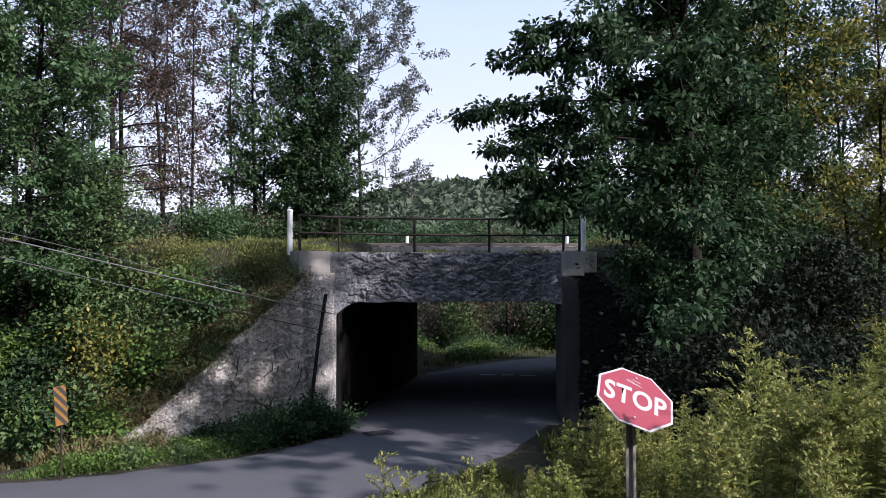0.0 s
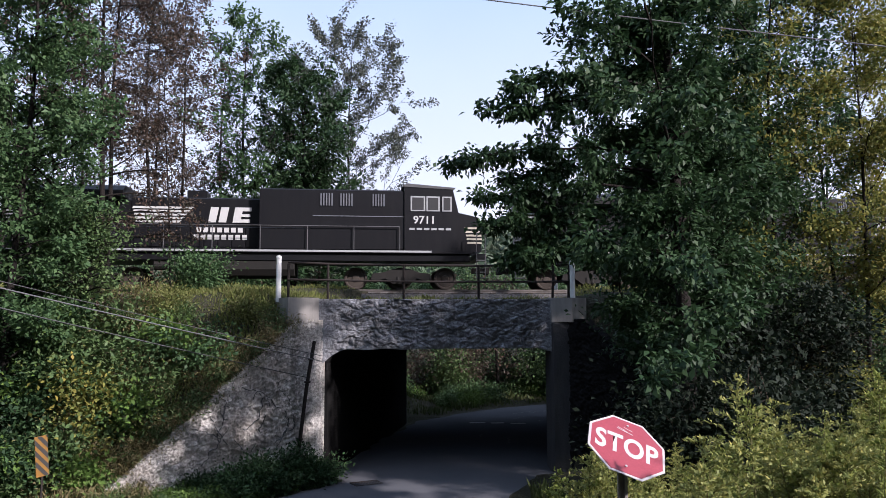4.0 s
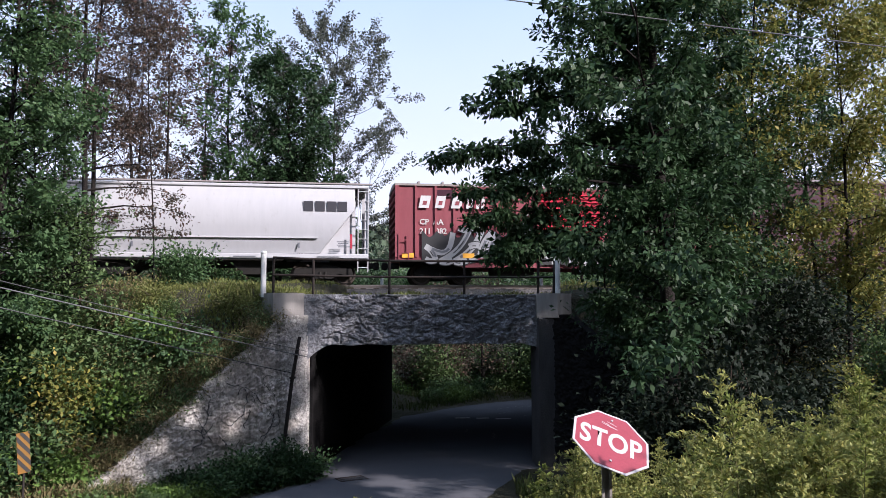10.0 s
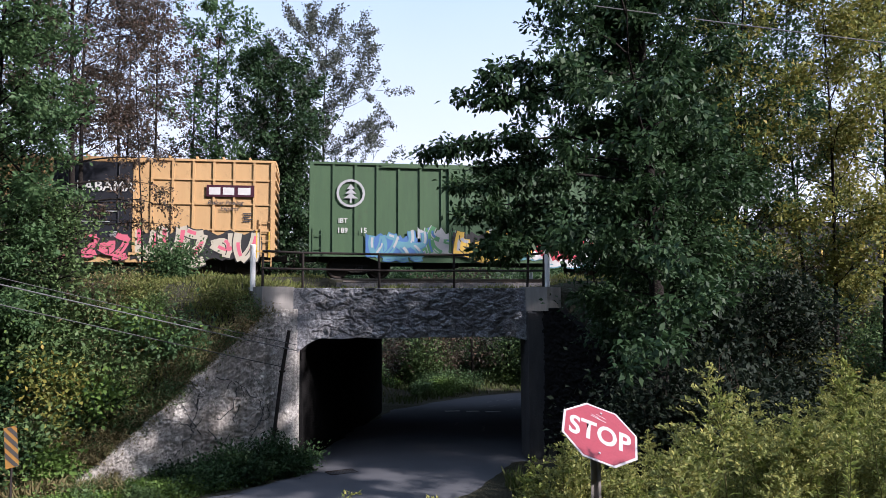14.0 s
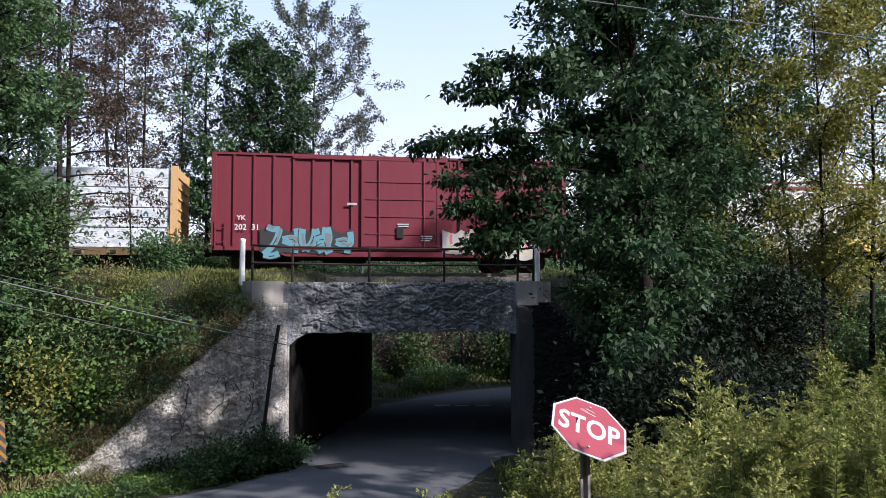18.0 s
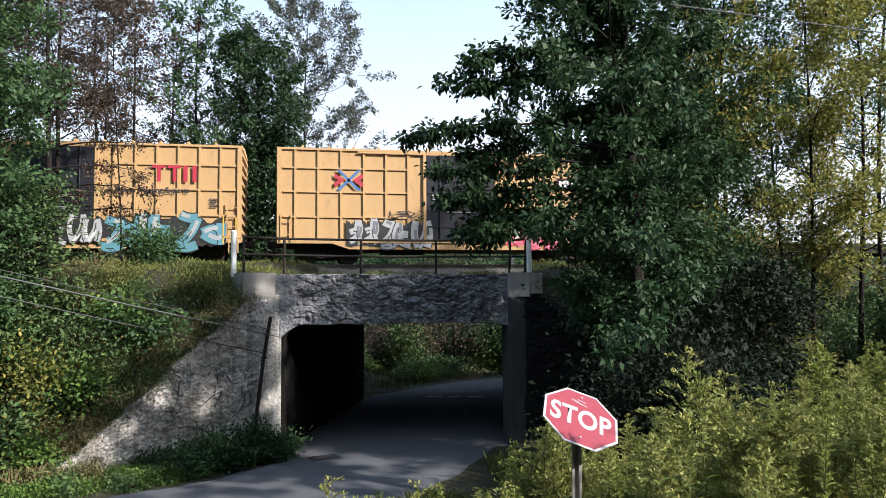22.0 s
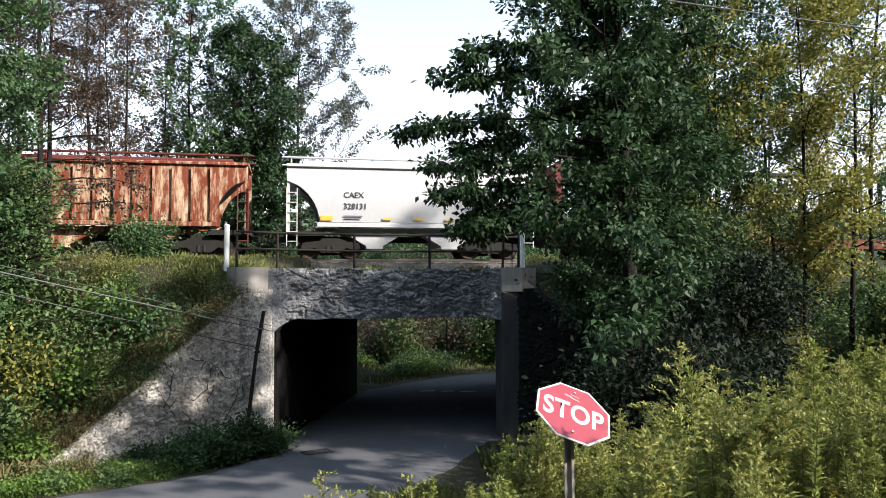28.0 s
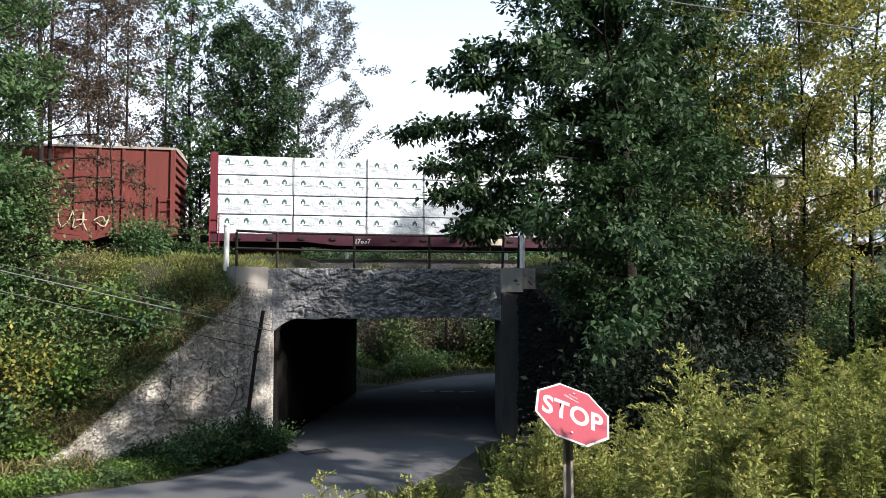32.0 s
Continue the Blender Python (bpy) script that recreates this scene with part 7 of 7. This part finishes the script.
def centre_beam(x0, x1, label, mat, end_mat, load=False, hole=None, sill_mat=None, seed=0):
    L = x1 - x0
    t = car("centre_beam_car", label, "flat car", x0)
    zt = 4.28
    part("deck", Geo().box(0.3, L - 0.3, -1.45, 1.45, 0.84, 0.93), sill_mat or mat, t)
    for s in (-1, 1):
        part("side_sill", Geo().prism([(0.1, 0.66), (4.0, 0.66), (5.2, 0.52), (L - 5.2, 0.52), (L - 4.0, 0.66), (L - 0.1, 0.66), (L - 0.1, 0.95), (0.1, 0.95)], min(s * 1.46, s * 1.56), max(s * 1.46, s * 1.56)), sill_mat or mat, t)
    for x in even(1.2, L - 1.2, 16):
        part("winch", Geo().box(x - 0.12, x + 0.12, -1.62, -1.565, 0.72, 0.86, bev=0.02), P_FRAME, t)
    part("centre_sill", Geo().box(0.3, L - 0.3, -0.3, 0.3, 0.55, 0.82), P_FRAME, t)
    for x in (0.12, L - 0.32):
        bh = part("bulkhead", Geo().box(x, x + 0.20, -1.45, 1.45, 0.96, zt, bev=0.02), end_mat, t)
        for z in np.linspace(1.3, zt - 0.4, 7):
            xx = x - 0.05 if x < 1 else x + 0.20
            part("bulkhead_rib", Geo().box(xx, xx + 0.05, -1.4, 1.4, z - 0.05, z + 0.05), end_mat, bh)
        for yy in (-1.47, 1.47):
            part("bulkhead_post", Geo().box(x - 0.04, x + 0.24, yy - 0.05, yy + 0.05, 0.96, zt + 0.02, bev=0.015), end_mat, bh)
    part("top_chord", Geo().box(0.33, L - 0.33, -0.30, 0.30, zt - 0.16, zt + 0.02, bev=0.03), mat, t)
    part("bottom_chord", Geo().box(0.33, L - 0.33, -0.16, 0.16, 0.94, 1.10), mat, t)
    n = 19
    pxs = even(0.9, L - 0.9, n)
    pm = Geo().box(-0.06, 0.06, -0.09, 0.09, 1.105, zt - 0.165, bev=0.01).mesh("beam_post", mat)
    for x in pxs:
        part("beam_post", pm, None, t, m=pose(x, 0, 0))
    for k, (a, b) in enumerate(zip(pxs, pxs[1:])):
        if k % 3 == 1 and not load:
            up = k % 2 == 1
            p, q = ((a + 0.03, 1.15), (b - 0.03, zt - 0.22)) if up else ((b - 0.03, 1.15), (a + 0.03, zt - 0.22))
            part("diagonal", Geo().tube([(p[0], 0, p[1]), (q[0], 0, q[1])], 0.055, 6), mat, t)
    for x in (0.9, L - 0.9):
        part("knee_plate", Geo().prism([(x - 0.5, 1.1), (x + 0.5, 1.1), (x + 0.1, 1.9), (x - 0.1, 1.9)], -0.03, 0.03), mat, t)
    ladder(t, L - 0.42, 0.35, 1.8, 0.36, end_mat, y=-1.58)
    ladder(t, 0.08, 0.35, 1.8, 0.36, end_mat, y=-1.58)
    if load:
        rng = np.random.default_rng(seed)
        ch = (zt - 0.07 - 0.96) / 4

        def packs(a, b):
            """Pack ends between a and b, each pack eight or ten feet long."""
            out = [a]
            while out[-1] < b - 3.6:
                out.append(out[-1] + (2.44 if rng.uniform() < 0.75 else 3.05))
            return out + [b]

        cols = packs(0.36, L - 0.36)
        low_cols = up_cols = cols
        if hole:
            low_cols = packs(0.36, hole[0] - 0.62) + packs(hole[0] - 0.54, L - 0.36)
            up_cols = packs(0.36, hole[0]) + packs(hole[1], L - 0.36)
        for s in (-1, 1):
            for r in range(4):
                z0 = 0.96 + r * ch
                runs = low_cols if r < 2 else up_cols
                for a, b in zip(runs, runs[1:]):
                    if b - a < 0.2 or (hole and s < 0 and r >= 2 and hole[0] <= a < hole[1] - 0.1):
                        continue
                    o = rng.uniform(0, 0.03)
                    y0, y1 = (-1.40 - o, -0.32) if s < 0 else (0.32, 1.40 + o)
                    p = part("lumber_pack", Geo().box(a + 0.012, b - 0.012, y0, y1, z0 + 0.008, z0 + ch - 0.022, bev=0.025), M_WRAP, t)
                    if s < 0:
                        k = max(2, int((b - a) / 0.62))
                        for i in range(k):
                            part("printed_mark", MARK, None, p, m=pose(a + (b - a) * (i + 0.5) / k, y0 - 0.003, z0 + ch * (0.66 + 0.03 * ((i + r) % 2))) @ Matrix.Scale(0.88, 4))
        for a in cols[1:-1]:
            if not hole:
                part("strap", Geo().box(a - 0.012, a + 0.012, -1.445, -1.433, 0.95, zt - 0.05), P_FRAME, t)
        if hole:
            part("centre_sheet", Geo().box(hole[0] - 0.2, hole[1] + 0.2, -0.31, -0.27, 2.6, zt - 0.17), P_YELLOW, t)
            for i in range(3):
                part("sheet_post", Geo().box(hole[0] + 0.42 + 1.02 * i, hole[0] + 0.52 + 1.02 * i, -0.36, -0.312, 2.62, zt - 0.18), P_GIRDER, t)
            for i in range(3):
                cx = hole[0] + 0.2 + 1.05 * i
                w = 0.16 if i == 0 else 0.28
                part("wrap_flap", Geo().prism([(cx - w, 2.66), (cx + w, 2.66), (cx + w * 0.9, 3.0), (cx + w * 0.4, 3.2), (cx - w * 0.4, 3.2), (cx - w * 0.9, 3.0)], -0.42, -0.37), M_WRAP, t)
    running_gear(t, L, inset=2.4)
    return t, L


t, L = centre_beam(-59.48, -37.72, "centre-beam flat car stacked with white wrapped lumber and yellow ends", P_YELLOW, P_YELLOW, True, hole=(9.69, 12.57), sill_mat=P_GIRDER, seed=1)
t, L = centre_beam(-82.38, -60.18, "centre-beam flat car full of white wrapped lumber with dark red ends", P_BROWNRED, P_BROWNRED, True, sill_mat=P_FRAME, seed=2)
part("number_board", Geo().box(L - 9.6, L - 9.0, -1.66, -1.64, 0.62, 0.9), C_PALE, t)
t, L = yellow_car(-98.68, -83.85, "ochre yellow boxcar with black door and grey graffiti", P_NAVY, "panel", 2)
graffiti(t, 2.9, 6.2, 0.65, 1.95, 5, C_PALE, C_BLACKG, 31, C_STEEL, y=FACE - 0.05)
graffiti(t, 9.7, 12.2, 0.75, 1.7, 3, C_PINKG, C_REDG, 32, C_CREAMG, y=FACE - 0.05)
graffiti(t, 11.2, 13.2, 1.75, 2.25, 4, C_BLACKG, C_BLACKG, 33, y=FACE - 0.05, hollow=True)
graffiti(t, 4.6, 6.2, 1.95, 2.3, 4, C_BLACKG, C_BLACKG, 34, y=FACE - 0.05, hollow=True)
t, L = yellow_car(-115.15, -100.07, "ochre yellow boxcar with black door and cyan graffiti", P_NAVY, "open", 3)
graffiti(t, 9.6, 14.3, 0.62, 2.05, 5, C_CYAN, C_BLACKG, 35, C_PALE, y=FACE - 0.05)
graffiti(t, 6.2, 9.5, 0.75, 2.0, 6, C_PALE, C_BLACKG, 36, C_WHITE, y=FACE - 0.12)
graffiti(t, 2.2, 6.1, 0.65, 1.9, 6, C_GOLD, C_REDG, 37, C_BLUE, y=FACE - 0.05)
t, L = centre_beam(-138.32, -116.05, "empty black centre-beam flat car with open trusswork", P_FRAME, P_FRAME)
bars(t, [(0.42, 3.9 - 0.14 * k, 0.75, 0.08) for k in range(14)], C_PALE, y=-0.2)
bars(t, [(L - 1.2, 3.9 - 0.14 * k, 0.75, 0.08) for k in range(14)], C_PALE, y=-0.2)
part("end_panel", Geo().box(L - 1.35, L - 0.34, -0.185, -0.12, 1.1, 4.1), P_FRAME, t)
part("end_panel", Geo().box(0.34, 1.3, -0.185, -0.12, 1.1, 4.1), P_FRAME, t)
t, L = centre_beam(-160.78, -139.23, "empty grey centre-beam flat car with open trusswork", P_BEAMGREY, P_BEAMGREY)
yellow_strip(t, (L - 0.4, 0.2), 1.1, 0.5)
centre_beam(-184.14, -161.99, "empty centre-beam flat car with rusty red ends", P_FRAME, P_BROWNRED, sill_mat=P_BROWNRED)


def round_cut(z, zb=1.5, zt=3.2, x=1.35):
    u = min(1.0, max(0.0, (z - zb) / (zt - zb)))
    return 0.12 + x * (1 - u ** 1.8) ** 0.6 if u < 1 else 0.12


t, L = hopper(-195.86, -185.01, "clean white-grey two-bay covered hopper", P_GREY, 1.52, 3.80, 4.30, 2, round_cut, plate=False, bulge=0.10, hatch_mat=P_GREY)
lettering(t, "CAEX", 2.45, 2.55, 0.24, C_DARKLET, y=-1.52)
lettering(t, "328131", 2.45, 2.08, 0.24, C_DARKLET, y=-1.52)
for x in (1.5, 9.0):
    part("reflector", Geo().box(x, x + 0.5, -1.50, -1.48, 1.58, 1.78), C_SIGNY, t)
bars(t, block(2.45, 1.75, 0.8, 2) + block(7.8, 2.15, 0.6, 3, 0.04, 0.07), C_STEEL, y=-1.508)
bars(t, [(4.1 + 1.35 * k, 1.62, 0.4, 0.10) for k in range(3)], C_GOLD, y=-1.508)
t, L = hopper(-208.5, -197.19, "rust-streaked orange covered hopper with peeling cream paint", P_RUSTY, 1.50, 3.78, 4.30, 2, round_cut, plate=False, bulge=0.05, ribs=12, hatch_mat=P_BROWNRED, ladder_mat=P_BROWNRED)
t, L = boxcar(-224.33, -209.52, "dark red boxcar with ribbed door and white emblem", P_BRICK, 0.84, 4.28, even(0.9, 5.0, 6) + even(10.0, 13.7, 6), (5.6, 8.9), ribs="plain", step=0.1)
lettering(t, "215", 1.05, 1.85, 0.2, C_WHITE)
g = Geo()
m = 18
g.add([(9.75 + r * math.cos(6.2832 * k / m), FACE - 0.05, 3.15 + r * math.sin(6.2832 * k / m)) for r in (0.46, 0.30) for k in range(m)], [(k, (k + 1) % m, m + (k + 1) % m, m + k) for k in range(m)])
for dx, za, zb in ((-0.16, 2.98, 3.36), (-0.03, 2.9, 3.4), (0.1, 2.98, 3.36)):
    g.box(9.75 + dx, 9.80 + dx, FACE - 0.052, FACE - 0.048, za, zb)
for dx, w, z in ((-0.36, 0.74, 2.56), (-0.22, 0.5, 2.42), (-0.12, 0.3, 2.28), (-0.04, 0.14, 2.1)):
    g.box(9.75 + dx, 9.75 + dx + w, FACE - 0.052, FACE - 0.048, z, z + 0.07)
part("emblem", g, C_PALE, t, "pale sprayed balloon shape")
graffiti(t, 6.0, 8.7, 0.95, 1.6, 5, C_STEEL, C_PALE, 38, y=FACE - 0.11, hollow=True)
graffiti(t, 11.0, 12.5, 1.85, 2.3, 3, C_PALE, C_PALE, 39, y=FACE - 0.05, hollow=True)
bars(t, block(4.9, 3.1, 0.5, 2) + block(4.9, 2.7, 0.55, 4) + block(13.0, 1.35, 0.4, 1, 0.22) + block(4.9, 1.95, 0.5, 2), C_PALE)
yellow_strip(t, (0.25, 3.5, 12.9), 1.1, 0.12, 0.5)


def open_hopper(x0, x1, label):
    L = x1 - x0
    t = car("open_hopper", label, "hopper car", x0)
    z0, zt = 1.0, 4.06
    for s in (-1, 1):
        part("side_sheet", Geo().prism([(2.2, z0), (L - 2.2, z0), (L - 0.5, 2.6), (L - 0.5, zt - 0.1), (0.5, zt - 0.1), (0.5, 2.6)], min(s * 1.44, s * 1.50), max(s * 1.44, s * 1.50)), P_PATCH, t)
        part("top_chord", Geo().box(0.0, L, min(s * 1.40, s * 1.60), max(s * 1.40, s * 1.60), zt - 0.1, zt + 0.03, bev=0.02), P_FRAME, t)
        part("side_sill", Geo().box(0.1, L - 0.1, min(s * 1.42, s * 1.58), max(s * 1.42, s * 1.58), z0 - 0.14, z0 - 0.002, bev=0.02), P_BROWNRED, t)
        rm = Geo().box(-0.055, 0.055, -0.055, 0.055, z0, zt - 0.105, bev=0.012).mesh("side_post", P_FRAME)
        for x in even(1.0, L - 1.0, 18):
            part("side_post", rm, None, t, m=pose(x, s * 1.545, 0))
        for x in (0.25, L - 0.25):
            part("end_post", Geo().box(x - 0.06, x + 0.06, s * 1.5 - 0.05, s * 1.5 + 0.05, z0 - 0.1, zt - 0.11), P_FRAME, t)
        part("seam", Geo().box(2.0, L - 2.0, min(s * 1.5, s * 1.515), max(s * 1.5, s * 1.515), 2.18, 2.22), P_FRAME, t)
    for s in (0, 1):
        sx = (lambda q: q) if s == 0 else (lambda q: L - q)
        part("slope_sheet", Geo().prism([(sx(0.5), zt - 0.3), (sx(0.6), zt - 0.3), (sx(3.0), z0 - 0.1), (sx(2.9), z0 - 0.1)], -1.43, 1.43), P_BROWNRED, t)
        part("end_platform", Geo().box(min(sx(0), sx(2.0)), max(sx(0), sx(2.0)), -1.4, 1.4, 0.86, 1.0), P_FRAME, t)
    for k in range(4):
        c = L * (0.24 + 0.52 * k / 3)
        part("hopper_bay", Geo().prism([(c - 1.3, z0 - 0.145), (c + 1.3, z0 - 0.145), (c + 0.35, 0.4), (c - 0.35, 0.4)], -1.3, 1.3), P_FRAME, t)
    part("number_board", Geo().box(2.55, 3.25, -1.616, -1.604, 1.95, 2.2), C_WHITE, t)
    part("number_board", Geo().box(2.6, 3.2, -1.616, -1.604, 1.6, 1.88), C_WHITE, t)
    part("number_board", Geo().box(3.5, 3.9, -1.616, -1.604, 1.6, 1.88), C_WHITE, t)
    bars(t, [(2.62, 2.0, 0.5, 0.14), (2.66, 1.66, 0.45, 0.14), (3.55, 1.66, 0.28, 0.14)], C_DARKLET, y=-1.622)
    graffiti(t, 4.7, 9.0, 0.9, 2.0, 8, C_PALE, C_BLUE, 40, C_CYAN, y=-1.612)
    graffiti(t, 9.7, 14.0, 0.9, 1.9, 7, C_CYAN, C_BLACKG, 41, C_GREENG, y=-1.612)
    running_gear(t, L)


open_hopper(-241.14, -225.4, "open hopper with grey paint peeled to brown primer")
t, L = centre_beam(-264.03, -242.46, "centre-beam flat car full of white wrapped lumber with crimson ends", P_WINE, P_WINE, True, sill_mat=P_MAROON, seed=5)
part("number_board", Geo().box(L - 9.8, L - 9.2, -1.66, -1.64, 0.6, 0.88), C_CREAMG, t)
lettering(t, "27637", 5.9, 0.62, 0.2, C_PALE, y=-1.60)
t, L = boxcar(-280.8, -265.3, "rusted brown-red boxcar with scrawled pale graffiti", P_BROWNRED, 0.62, 4.4, even(0.9, 5.6, 6) + even(10.0, 14.4, 6), (6.0, 9.1))
graffiti(t, 9.6, 13.0, 1.0, 1.9, 5, C_PALE, C_CREAMG, 42, y=FACE - 0.05, hollow=True)


# ---- what moves ----
def motions():
    for t, x in TRAIN:
        walk(t, [(s, pose(x + SPEED * (s - 16.0), TRACK_Y, RAIL_Z)) for s in (0.0, 4.0, 8.0, 12.0, 16.0, 20.0, 24.0, 28.0, 32.0)])


motions()
